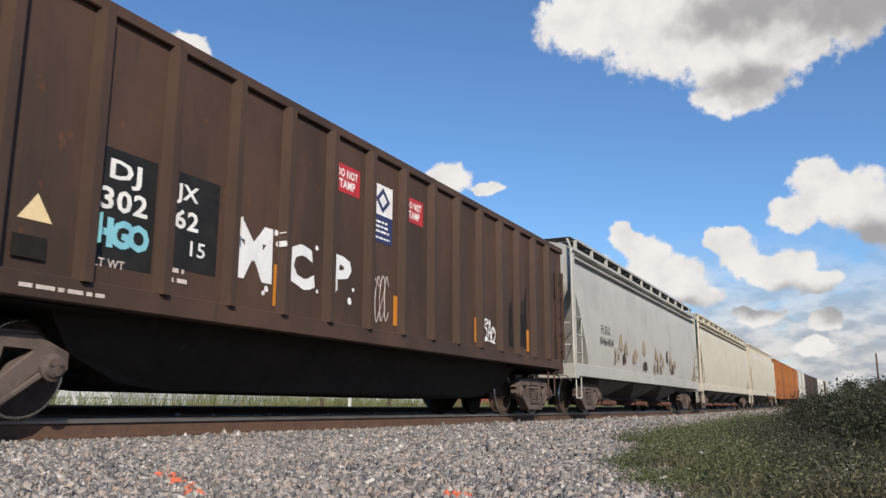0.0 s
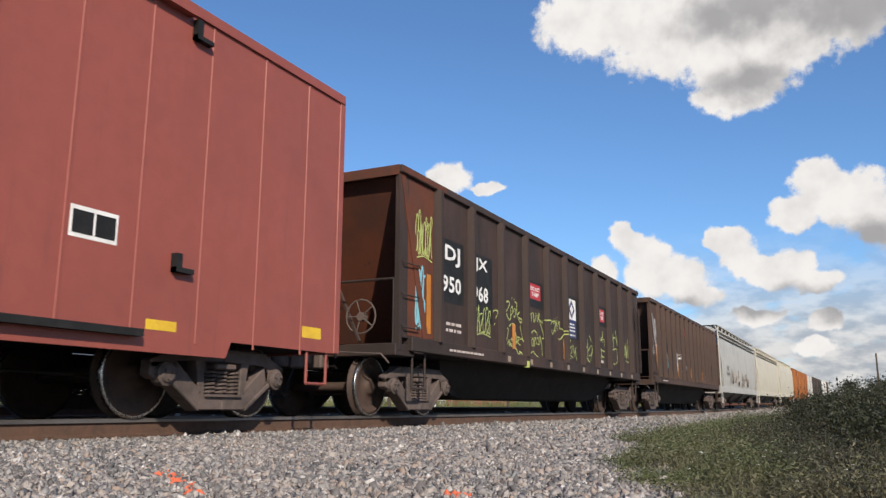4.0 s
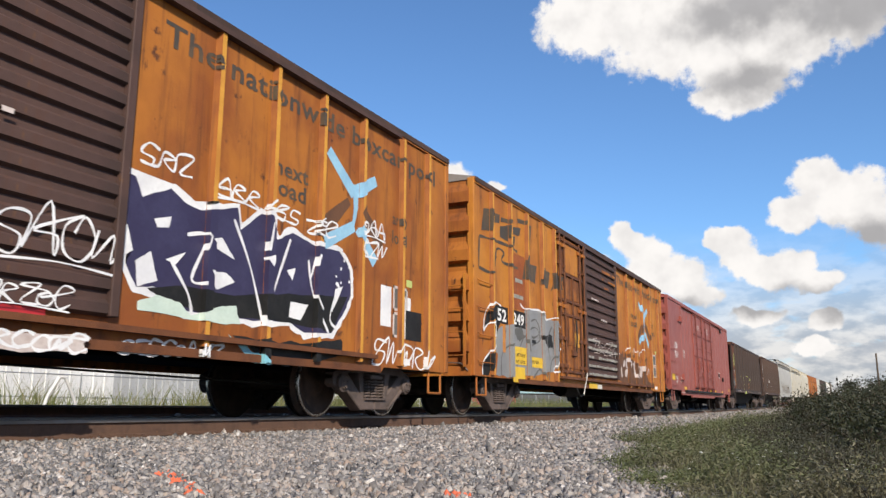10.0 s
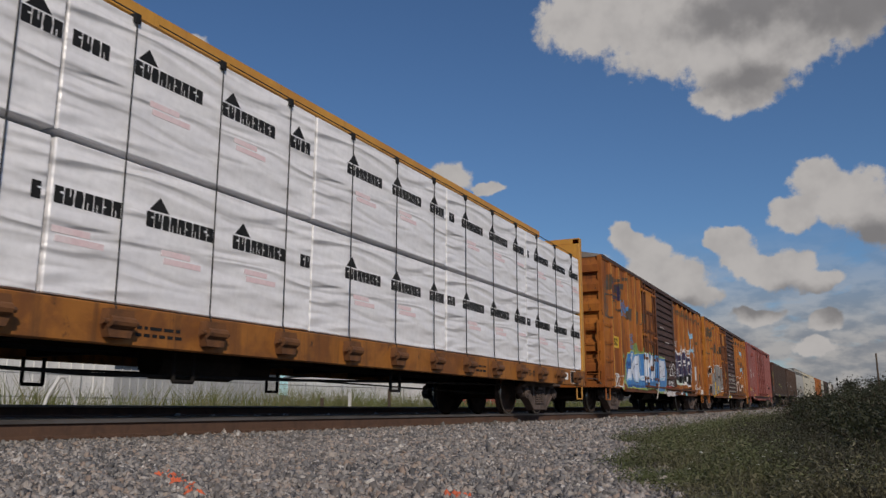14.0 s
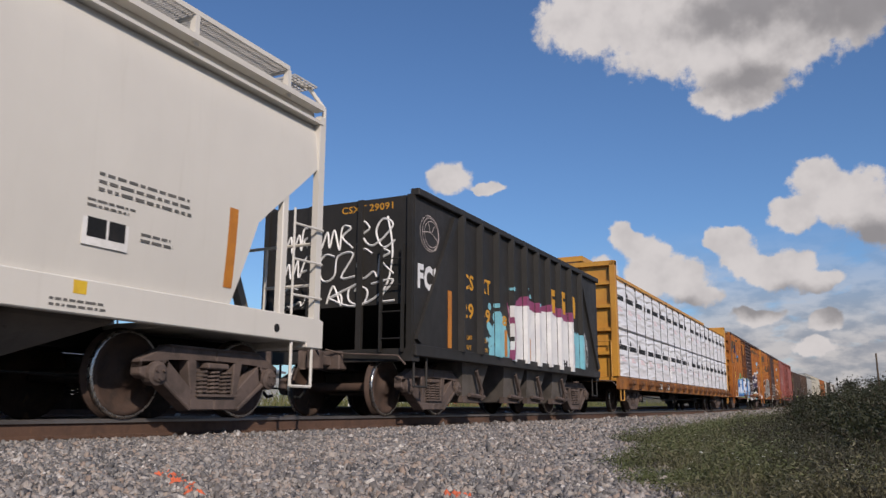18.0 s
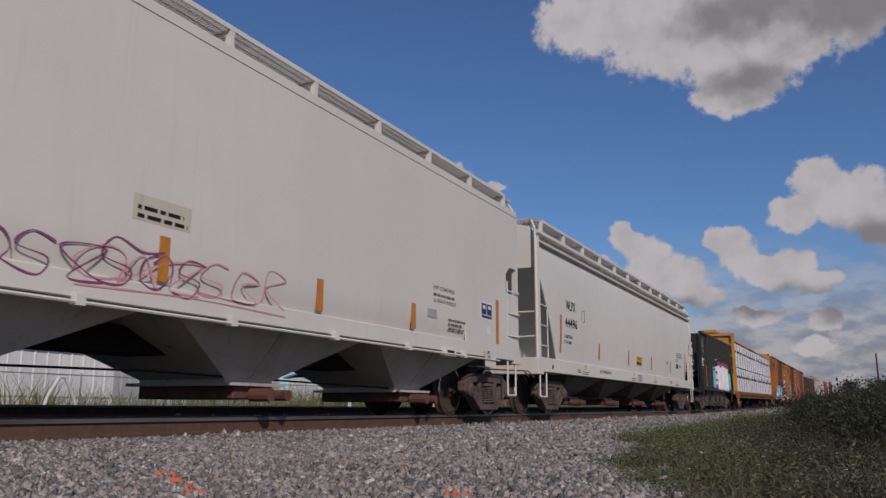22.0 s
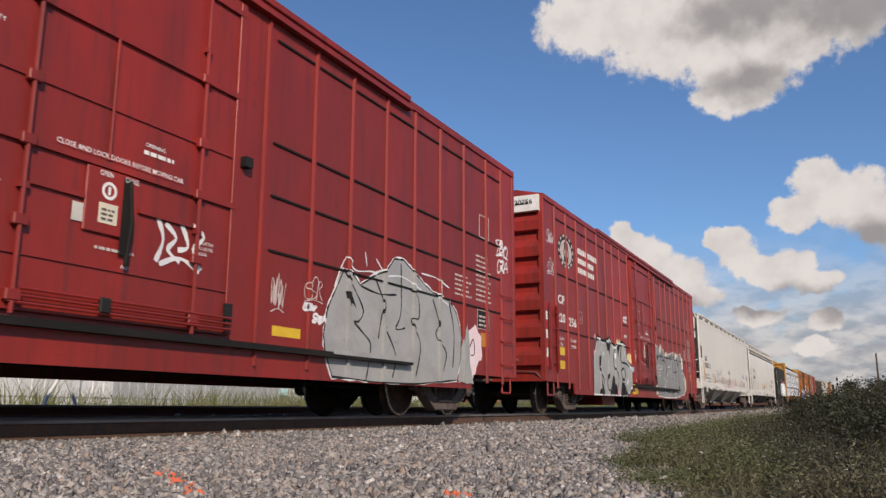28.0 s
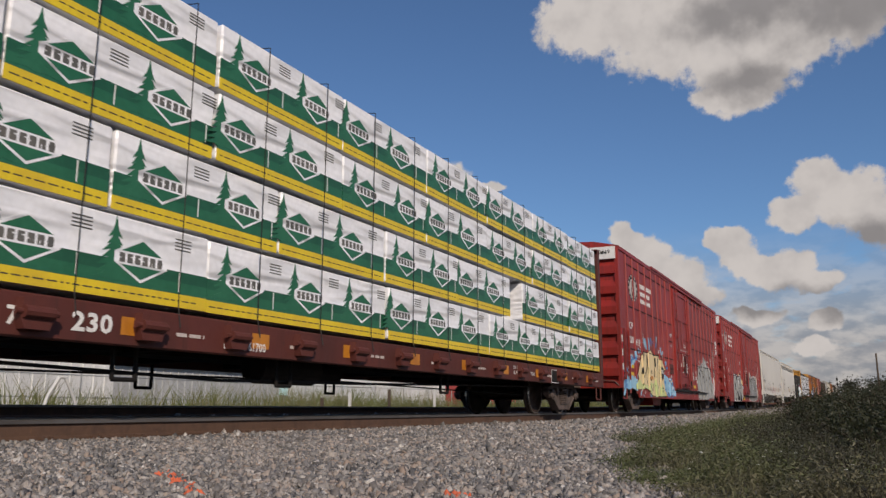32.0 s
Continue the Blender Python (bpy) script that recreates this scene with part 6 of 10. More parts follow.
    script_bars(car, 7.15, 7.85, 2.08, 2.5, 5, "white_old", seed=49, fill=0.36), script_bars(car, 8.05, 8.75, 2.08, 3.0, 10, "white_old", seed=149, fill=0.36)
    panel(car, "data_plate", "black", 8.12, 8.62, 1.58, 1.9)
    outline(car, "stencil_frame", "white_old", 8.1, 8.64, 1.56, 1.92), script_bars(car, 8.16, 8.5, 1.62, 1.86, 3, "white_old", -1.508, 160)
    panel(car, "reflector", "orange", 8.25, 8.6, 1.24, 1.5)
    block("roof_lip", "red_cp", car, -5.4, 5.4, -1.56, -1.44, 4.99, 5.09, bevel=0.01)
    panel(car, "reflector", "yellow", 2.2, 2.75, 0.95, 1.07)
    if first:
        star = [(-6.1, 0.5), (-5.95, 1.5), (-5.6, 2.0), (-5.0, 1.85), (-4.4, 2.05), (-3.9, 1.8), (-3.3, 2.0), (-2.6, 1.97), (-2.48, 1.5), (-2.1, 1.4), (-1.9, 1.15), (-1.92, 0.85), (-2.2, 0.62), (-2.6, 0.5)]
        splash(car, -6.1, -5.7, 1.2, 2.1, "pink", 53, 5, 0.16), splash(car, -2.4, -1.5, 0.6, 1.75, "pink", 50, 6, 0.12), splash(car, -4.6, -3.2, 1.9, 2.15, "cream", 52, 6, 0.14)
        blob(car, [(-2.6, 1.3), (-2.5, 1.75), (-2.05, 1.8), (-1.95, 1.3), (-2.1, 1.1)], "cream", 150, -1.5032), blob(car, [(-1.85, 0.55), (-1.85, 0.85), (-1.35, 0.75), (-1.4, 0.55)], "yellow", 151)
        strokes(car, [[(-1.8, 0.6), (-1.75, 0.72), (-1.7, 0.6)], [(-1.65, 0.6), (-1.62, 0.73), (-1.55, 0.6)], [(-1.5, 0.72), (-1.45, 0.6)]], 0.02, "black", -1.506)
        splash(car, -2.1, -1.7, 1.15, 1.4, "sky_blue", 152, 3, 0.09)
        piece(car, star, [("black", 0.1, 0.03), ("spray_white", 0.035, 0.012), ("silver", 0, 0.008)], 51, label="silver sprayed letters with white and black rims")
        strokes(car, [[(-5.3, 1.9), (-5.5, 1.2), (-5.1, 0.9), (-5.3, 0.5)], [(-4.7, 1.95), (-4.5, 1.3), (-4.75, 0.8), (-4.5, 0.5)], [(-3.9, 1.8), (-4.0, 1.3), (-3.5, 1.1), (-3.7, 0.5)], [(-3.1, 1.95), (-3.2, 1.5), (-2.6, 1.45), (-2.2, 1.35)], [(-3.2, 1.2), (-2.9, 1.3), (-2.7, 1.1), (-3.0, 0.95), (-3.2, 1.2)]], 0.075, "black", -1.5078)
        strokes(car, [[(-5.2, 1.8), (-5.4, 1.25), (-5.0, 0.95)], [(-3.8, 1.7), (-3.9, 1.35), (-3.4, 1.12)], [(-2.3, 1.3), (-2.25, 0.8)]], 0.022, "spray_white", -1.5088)
        blob(car, [(-4.5, 0.5), (-4.15, 1.05), (-3.95, 0.95), (-3.75, 0.5)], "black", 153, y=-1.5082), blob(car, [(-3.35, 0.5), (-3.1, 0.95), (-2.75, 0.75), (-2.35, 0.5)], "black", 155, y=-1.5082), blob(car, [(-3.75, 0.5), (-3.6, 0.7), (-3.4, 0.5)], "pink", 157, y=-1.5086)
        blob(car, [(-5.55, 0.5), (-5.3, 0.95), (-5.0, 0.5)], "black", 159, y=-1.5082), blob(car, [(-4.75, 1.95), (-4.55, 1.45), (-4.3, 1.9)], "black", 160, y=-1.5082), blob(car, [(-3.6, 1.9), (-3.5, 1.6), (-3.25, 1.95)], "black", 161, y=-1.5082)
        for k, (x, z) in enumerate(((-2.75, 1.75), (-2.5, 0.85), (-2.4, 0.95), (-3.4, 1.7), (-3.9, 1.6), (-5.1, 1.6))):
            splash(car, x, x + 0.03, z, z + 0.03, "spray_white", 154 + k, 2, 0.075, y=-1.5084)
        eral = [(1.75, 2.32), (2.5, 2.02), (2.72, 2.23), (3.41, 1.92), (3.67, 2.03), (4.76, 2.18), (4.83, 2.04), (5.19, 1.96), (5.69, 2.13), (6.4, 2.24), (6.52, 1.58), (6.93, 1.43), (7, 0.9), (6.81, 0.69), (5.72, 0.59), (4.86, 0.54), (3.26, 0.53), (1.88, 0.57), (1.81, 0.84), (1.66, 1.38), (1.82, 1.47)]
        for k, pts in enumerate(([(2.29, 2.22), (2.39, 2.29), (2.44, 2.24), (2.48, 2.41), (2.56, 2.33), (2.72, 2.41), (2.69, 2.17), (2.52, 2.03)], [(3.18, 2.1), (3.31, 2.09), (3.4, 2.21), (3.49, 2.14), (3.66, 2.22), (3.62, 2.05), (3.41, 1.94)], [(5.11, 2.18), (5.27, 2.17), (5.34, 2.27), (5.44, 2.2), (5.57, 2.26), (5.51, 2), (5.19, 1.95)], [(1.52, 1.91), (1.73, 1.98), (1.77, 1.58), (1.57, 1.55)], [(1.54, 1.37), (1.74, 1.33), (1.82, 0.84), (1.59, 0.83)], [(1.54, 0.69), (1.87, 0.72), (1.87, 0.6), (1.55, 0.59)], [(6.46, 2.13), (6.67, 2.03), (6.58, 1.68), (6.81, 1.55), (7.33, 1.23), (7.3, 0.86), (6.93, 0.69), (6.58, 1.53)])):
            blob(car, pts, "cream_white", 480 + k, y=-1.5032, rough=0.012, label="cream sprayed flare")
        piece(car, eral, [("spray_white", 0.05, 0.010), ("black", 0.015, 0.006), ("silver_dark", 0, 0.004)], 156, label="silver-grey sprayed letters with white rims")
        inner = [[(1.98, 1.55), (2.22, 1.6), (2.2, 1.47), (2.02, 1.46), (1.98, 1.55)], [(2.14, 1.35), (2.42, 1.36), (2.33, 1.23), (2.15, 1.25), (2.14, 1.35)], [(2.47, 1.6), (2.8, 1.53), (2.44, 1.46), (2.47, 1.6)], [(2.93, 1.48), (3.14, 1.47), (3.04, 1.36), (2.93, 1.48)], [(3.05, 1.2), (3.11, 0.78)], [(3.05, 1.2), (3.31, 1.03), (3.14, 0.86)], [(3.65, 1.59), (4.21, 1.68), (4.06, 1.23), (3.9, 1.28), (4.17, 1.65)], [(4.68, 2.12), (4.4, 1.24), (4.57, 1.3)], [(5.59, 1.97), (5.45, 1.29), (5.61, 0.78), (5.32, 0.56)], [(6.23, 2.15), (6.35, 1.51), (6.81, 1.4), (6.7, 0.78)], [(5.17, 0.72), (4.77, 0.54)], [(3.44, 1.3), (3.67, 1.26), (3.51, 1.41)]]
        strokes(car, inner, 0.05, "spray_white", -1.5085, label="thin white line in the letters", soft=False)
        strokes(car, [[(a + 0.06, b - 0.03) for a, b in line] for line in inner], 0.035, "black", -1.5078, label="thin dark line in the letters", soft=False)
        strokes(car, [[(2.47, 1.6), (2.54, 2.03)], [(2.71, 1.83), (3.41, 1.72), (3.4, 1.3)], [(3.6, 1.92), (4.72, 2.08)], [(1.87, 1.95), (1.81, 1.58)], [(4.63, 1.98), (4.65, 1.48), (5.4, 1.52)], [(2.79, 2.23), (2.71, 1.83)]], 0.05, "black", -1.5079)
        scrawl(car, -9.6, -9.15, 3.9, 4.3, "spray_white", 58, 0.03, 3), scrawl(car, -9.6, -9.15, 3.2, 3.6, "spray_white", 158, 0.025, 3)
        scrawl(car, -2.72, -2.25, 2.7, 2.9, "spray_white", 59, 0.06, 4), scrawl(car, -2.7, -2.35, 2.25, 2.32, "white_old", 159, 0.05, 3)
    else:
        mone = [(-7.99, 1.2), (-7.27, 1.96), (-7.2, 1.92), (-6.92, 1.93), (-6.58, 1.93), (-6.07, 2.08), (-5.65, 1.89), (-5.27, 1.92), (-4.87, 1.92), (-4.58, 1.77), (-4.2, 1.83), (-3.86, 1.52), (-4.3, 1.03), (-3.81, 0.55), (-5.99, 0.54), (-6.66, 0.76), (-7.11, 0.79), (-7.55, 0.8), (-7.83, 0.98)]
        wings = [(-9.6, 0.85), (-9.1, 1.3), (-8.5, 1.6), (-8.0, 1.7), (-7.2, 2.1), (-6.3, 2.15), (-5.5, 2.2), (-4.6, 2.05), (-3.6, 1.7), (-3.0, 1.2), (-2.3, 0.7), (-4.0, 0.6)]
        blob(car, [(-9.85, 0.72), (-9.8, 0.98), (-9.2, 1.05), (-8.6, 1.15), (-8.2, 1.0), (-8.1, 0.72)], "sky_blue", 160, rough=0.06), blob(car, [(-4.0, 0.55), (-3.9, 1.3), (-3.3, 1.2), (-2.8, 0.95), (-2.2, 0.85), (-1.95, 0.7), (-2.1, 0.55)], "sky_blue", 161, rough=0.06)
        splash(car, -9.8, -8.1, 0.8, 1.2, "sky_blue", 60, 14, 0.13), splash(car, -3.9, -2.2, 0.6, 1.1, "blue", 67, 14, 0.11, y=-1.505), splash(car, -3.8, -2.2, 0.62, 1.0, "wrap", 167, 10, 0.06, y=-1.507)
        petals(car, wings, "sky_blue", 61, 46, 0.30, -1.5035), petals(car, wings, "blue", 62, 24, 0.22, -1.507), petals(car, wings, "wrap", 63, 18, 0.14, -1.5105)
        piece(car, mone, [("black", 0.03, 0.012), ("cream", 0, 0.006)], 64, y=-1.5145, label="cream sprayed letters with dark rims")
        for k, pts in enumerate(([(-7.54, 1.23), (-7.31, 1.51), (-7.28, 1.28), (-7.08, 1.12), (-7.22, 1.07), (-7.34, 1.22)],
                                 [(-7.17, 1.61), (-6.96, 1.9), (-7.18, 1.91), (-7.22, 1.75)],
                                 [(-6.72, 1.88), (-6.58, 1.92), (-6.51, 1.7), (-6.68, 1.35), (-6.82, 1.24), (-6.73, 1.58)],
                                 [(-5.55, 1.85), (-5.47, 1.83), (-5.47, 1.55), (-5.58, 1.11), (-5.66, 1.22), (-5.5, 1.58)],
                                 [(-4.56, 1.58), (-4.22, 1.59), (-3.9, 1.44), (-4.23, 1.08), (-4.54, 1.23)],
                                 [(-5.03, 1.79), (-4.86, 1.9), (-5.22, 1.24)],
                                 [(-6.38, 1.17), (-6.04, 1.13), (-6.06, 1.03), (-6.32, 1.06)],
                                 [(-7.54, 0.88), (-7.25, 0.94), (-7.12, 0.88), (-7.23, 0.79)],
                                 [(-6.33, 0.9), (-6.02, 0.88), (-6.17, 0.76)])):
            blob(car, pts, "black", 450 + k, y=-1.5172 - 0.0002 * k, rough=0.004, label="dark field between the letters")
        for k, pts in enumerate(([(-8.32, 0.87), (-7.82, 1.07), (-7.52, 0.88), (-7.12, 0.89), (-7.23, 0.75), (-8.3, 0.71)],
                                 [(-7.08, 0.88), (-6.7, 0.88), (-6.61, 0.74), (-7.02, 0.78)],
                                 [(-6.59, 0.75), (-6.34, 1.01), (-5.86, 0.94), (-6.08, 0.73), (-5.99, 0.55), (-6.32, 0.71)],
                                 [(-5.8, 0.94), (-5.49, 1.09), (-5.05, 0.88), (-5.09, 0.51), (-5.47, 0.51)],
                                 [(-4.91, 0.53), (-4.83, 0.81), (-4.29, 0.99), (-3.84, 0.55)])):
            blob(car, pts, "mint", 460 + k, y=-1.5186 - 0.0002 * k, rough=0.006, label="pale green sprayed letter foot")
        strokes(car, [[(-7.52, 1.25), (-7.36, 1.2), (-7.26, 0.95)], [(-7.28, 1.25), (-7.08, 1.12), (-6.98, 1.31)], [(-6.72, 1.51), (-6.85, 1.27), (-6.7, 0.89)], [(-6.3, 1.66), (-6.53, 1.39), (-6.36, 1.17)], [(-5.46, 1.68), (-5.49, 1.11), (-5.22, 1.22)], [(-4.61, 1.67), (-4.92, 0.9), (-5.06, 0.84)], [(-4.4, 0.82), (-4.18, 0.81), (-4.21, 0.7), (-4.36, 0.73)], [(-5.57, 0.92), (-5.17, 0.58)], [(-6.34, 1.01), (-6, 0.69), (-5.8, 0.94)]], 0.045, "black", -1.5202, label="dark line")
        blob(car, [(-6.1, 1.37), (-6.03, 1.4), (-5.97, 1.35), (-5.99, 1.28), (-6.06, 1.27), (-6.1, 1.32)], "black", 470, y=-1.5204, rough=0.002)
        panel(car, "reflector", "orange", -6.2, -5.8, 1.08, 1.2, -1.5205)
        panel(car, "track_paint", "silver", 3.35, 5.5, 0.803, 0.868, -1.604)
        plebe = [(3.3, 0.82), (3.25, 1.05), (3.33, 1.4), (3.54, 1.73), (3.68, 1.96), (3.86, 1.94), (4.1, 1.8), (4.5, 2.0), (4.85, 2.12), (5.03, 2.33), (5.3, 2.36), (5.66, 2.22), (6.0, 2.08), (6.3, 1.98), (6.9, 1.92), (7.18, 1.75), (7.38, 1.4), (7.36, 0.98), (7.2, 0.6), (5.7, 0.5), (4.47, 0.49), (3.46, 0.53)]
        piece(car, plebe, [("spray_white", 0.045, 0.02), ("black", 0.025, 0.008), ("silver", 0, 0.004)], 68, label="silver-grey sprayed letters with dark lines")
        blob(car, [(7.3, 0.6), (7.5, 1.2), (7.7, 1.5), (8.0, 1.6), (8.25, 1.44), (8.28, 1.05), (8.0, 0.81), (7.9, 0.6)], "wrap_pink", 72, y=-1.503), blob(car, [(7.3, 0.55), (7.45, 1.3), (7.65, 1.6), (7.75, 1.2), (7.7, 0.8), (7.9, 0.55)], "silver", 73, y=-1.5045)
        strokes(car, [[(3.68, 1.96), (3.98, 1.7), (4.18, 1.46), (4.07, 1.3), (3.95, 1.28), (4.2, 1.14), (4.39, 1.0), (4.34, 0.68), (4.28, 0.5)], [(4.5, 1.95), (4.74, 1.63), (4.67, 1.4), (4.6, 1.1)], [(4.77, 1.29), (5.1, 0.9), (5.02, 0.56)], [(5.23, 2.3), (5.25, 1.57), (5.1, 1.29), (5.37, 1.32)],
                      [(5.54, 1.94), (5.8, 1.84), (5.82, 1.52), (5.57, 1.46), (5.89, 1.1), (5.71, 0.54)], [(6.3, 1.88), (6.53, 1.51), (6.42, 1.3), (6.8, 1.04), (6.7, 0.73)], [(4.1, 1.8), (4.6, 1.75), (5.1, 1.8)], [(6.9, 1.9), (7.1, 1.4), (7.05, 0.8)], [(7.75, 1.2), (7.9, 1.35), (7.95, 1.1), (7.8, 1.05)]], 0.035, "black", -1.5085)
        blob(car, [(3.72, 1.68), (3.87, 1.68), (4.0, 1.48), (3.88, 1.54), (3.84, 1.46), (3.76, 1.6)], "black", 74, y=-1.5085, rough=0.004)
        strokes(car, [[(3.45, 1.7), (3.72, 2.15), (3.95, 2.0), (4.4, 2.05), (4.55, 2.0)], [(4.2, 2.3), (4.25, 2.1)], [(4.5, 2.25), (4.7, 2.1)], [(4.85, 2.05), (5.3, 2.1), (5.9, 1.98)], [(5.9, 2.25), (6.4, 2.25), (6.9, 2.15)], [(6.1, 1.95), (6.5, 1.93), (6.9, 1.85)], [(6.6, 2.3), (6.65, 2.0)]], 0.03, "spray_white", -1.509)
        scrawl(car, 2.8, 3.2, 1.45, 1.8, "white_old", 71, 0.018, 3), scrawl(car, 2.78, 3.05, 1.32, 1.42, "spray_white", 171, 0.045, 3), scrawl(car, 3.0, 3.3, 1.18, 1.3, "spray_white", 172, 0.045, 3)
        scrawl(car, 9.0, 9.6, 3.1, 3.45, "spray_white", 173, 0.045, 3), scrawl(car, 9.05, 9.6, 2.75, 3.1, "spray_white", 174, 0.045, 3)
        scrawl(car, 2.15, 2.4, 1.25, 1.75, "white_old", 175, 0.02, 3)
        vent = block("vent", "maroon", car, -2.86, -2.20, -1.53, -1.50, 1.40, 1.76, "dark inset vent plate", bevel=0.01)
        block("vent_lip", "under", vent, -2.84, -2.22, -1.54, -1.525, 1.57, 1.59)
        lettering(car, "70K", -2.67, -2.43, 1.25, 1.33), panel(car, "placard", "sign_red", -2.77, -2.31, 1.06, 1.18, -1.504, "red sticker"), panel(car, "placard", "cream_white", -2.66, -2.44, 1.06, 1.17, -1.507)
        lettering(car, "05", -3.46, -3.32, 0.61, 0.70, "black", -1.522), script_bars(car, -4.54, -4.02, 1.34, 1.49, 2, "white", -1.5225, 176, 0.6)
        strokes(car, [[(-2.50, 2.86), (-2.3, 2.90), (-2.13, 2.88)], [(-2.45, 2.80), (-2.3, 2.84), (-2.2, 2.80)], [(-2.42, 2.44), (-2.32, 2.50), (-2.25, 2.42)]], 0.05, "spray_white", -1.506)
        panel(car, "placard", "stone_white", -0.69, -0.40, 1.73, 1.90, -1.557), panel(car, "reflector", "orange", -1.87, -1.74, 2.68, 2.74)
        strokes(car, [[(0.30, 1.95), (0.38, 1.75), (0.30, 1.52)], [(0.40, 1.92), (0.55, 1.80), (0.45, 1.66), (0.62, 1.56)], [(0.62, 1.95), (0.72, 1.74), (0.58, 1.68)], [(0.78, 1.98), (0.94, 1.88), (0.80, 1.72), (0.92, 1.52)], [(0.35, 1.50), (0.62, 1.60), (0.90, 1.50)]], 0.06, "spray_white", -1.506, label="white sprayed tag on the door")
    outline(car, "stencil_frame", "white_old", 8.2, 8.65, 3.3, 3.75, 0.018)
    end_lettering(car, "CP " + number[0] + number[1], -0.5, -1.3, 4.78, 4.90, -h - 0.137, "black")
    return car


def script_bars_end(car, x, y0, y1, z0, z1, seed, material="white_old", rows=1):
    rng, bm = random.Random(seed), bmesh.new()
    hh = (z1 - z0) / rows
    for k in range(rows):
        y = y0
        while y < y1:
            w = rng.uniform(0.4, 1.4) * hh
            box(bm, x - 0.002, x + 0.03, y, min(y + w, y1), z0 + k * hh, z0 + k * hh + 0.65 * hh)
            y += w + 0.4 * hh
    part("small_lettering", bm, material, car)

# ---------------------------------------------------------------- open cars


def tub_gondola(label, u0, u1, mat, rib_xs, end_mat, zt=3.9, zb=1.0):
    car, h = start_car("gondola_car", label, u0, u1, (-6.6, 6.6))
    for s in (1, -1):
        y0, y1 = sorted((s * -1.5, s * -1.47))
        bm = bmesh.new()
        prism(bm, [(-h + 0.15, zb + 0.2), (h - 0.15, zb + 0.2), (h, zt - 0.12), (-h, zt - 0.12)], y0, y1)
        part("side_wall", bm, mat, car)
        y0, y1 = sorted((s * -1.56, s * -1.40))
        block("top_chord", mat, car, -h, h, y0, y1, zt - 0.13, zt, bevel=0.012)
        y0, y1 = sorted((s * -1.57, s * -1.40))
        block("side_sill", mat, car, -h + 0.35, h - 0.35, y0, y1, zb, zb + 0.22, bevel=0.012)
    posts(car, post_mesh(mat, zb + 0.2, zt - 0.12, 0.17, 0.12), rib_xs)
    for e in (-1, 1):
        bm = bmesh.new()
        a, b = e * (h - 0.05), e * (h - 1.45)
        prism(bm, [(a, zt - 0.05), (b, zb + 0.25), (b - e * 0.06, zb + 0.25), (a - e * 0.06, zt - 0.05)], -1.46, 1.46)
        part("end_slope", bm, end_mat, car, "sloping end sheet")
        x0, x1 = sorted((a - e * 0.12, a + e * 0.06))
        block("end_chord", end_mat, car, x0, x1, -1.5, 1.5, zt - 0.16, zt)
        for s in (-1, 1):
            y0, y1 = sorted((s * 1.40, s * 1.52))
            bm = bmesh.new()
            prism(bm, [(e * (h - 0.02), zt - 0.1), (e * (h - 0.16), zt - 0.1), (e * (h - 0.98), zb + 0.2), (e * (h - 0.80), zb + 0.2)], y0, y1)
            part("corner_brace", bm, end_mat if e < 0 else mat, car)
            y0, y1 = sorted((s * 1.43, s * 1.51))
            x0, x1 = sorted((e * (h - 0.12), e * (h - 0.02)))
            block("corner_post", mat, car, x0, x1, y0, y1, zb, zt - 0.1)
        x0, x1 = sorted((e * (h - 0.55), e * (h - 2.6)))
        block("shear_plate", "under", car, x0, x1, -1.46, 1.46, zb - 0.02, zb + 0.03)
        x0, x1 = sorted((e * (h - 0.55), e * (h + 0.05)))
        block("end_platform", mat, car, x0, x1, -1.5, 1.5, zb - 0.08, zb + 0.10, bevel=0.01)
        bar("end_rail", mat, car, [(e * (h - 0.05), -1.40, zb + 0.1), (e * (h - 0.05), -1.40, zb + 1.1), (e * (h - 0.05), 1.40, zb + 1.1), (e * (h - 0.05), 1.40, zb + 0.1)], r=0.022)
        rod_z = zb + 0.95
        bar("brace_rod", mat, car, [(e * (h - 0.05), -0.8, zb + 0.15), (e * (h - 0.5), -0.1, rod_z + 0.1)], [(e * (h - 0.05), 0.8, zb + 0.15), (e * (h - 0.5), 0.1, rod_z + 0.1)], r=0.03)
    block("floor", "under", car, -h + 1.3, h - 1.3, -1.46, 1.46, zb + 0.12, zb + 0.22)
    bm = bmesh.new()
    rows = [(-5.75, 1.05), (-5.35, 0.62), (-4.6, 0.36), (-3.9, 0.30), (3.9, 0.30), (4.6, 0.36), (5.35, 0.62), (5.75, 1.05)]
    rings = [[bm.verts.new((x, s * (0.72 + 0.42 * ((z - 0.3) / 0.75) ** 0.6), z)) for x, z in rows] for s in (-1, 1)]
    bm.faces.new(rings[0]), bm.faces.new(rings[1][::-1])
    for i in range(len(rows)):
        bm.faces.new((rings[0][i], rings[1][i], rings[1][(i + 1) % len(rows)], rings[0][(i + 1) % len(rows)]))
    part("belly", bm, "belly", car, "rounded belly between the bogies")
    rungs(car, mat, -h + 0.12, -h + 0.6, (zb + 0.35, zb + 0.85, zb + 1.35))
    ladder(car, mat, h - 0.55, h - 0.12, zb + 0.25, zb + 2.3, -1.58, 5)
    hang_steps(car, (-h + 0.75, h - 0.75), mat, 0.42, zb)
    hand_brake(car, "truck", -h + 0.25, -0.75, zb + 0.55)
    bm = bmesh.new()
    rod(bm, (-h + 0.35, -0.1, zb + 0.75), (-h + 0.35, 0.9, zb + 0.75), 0.19, 12)
    part("air_tank", bm, "truck", car)
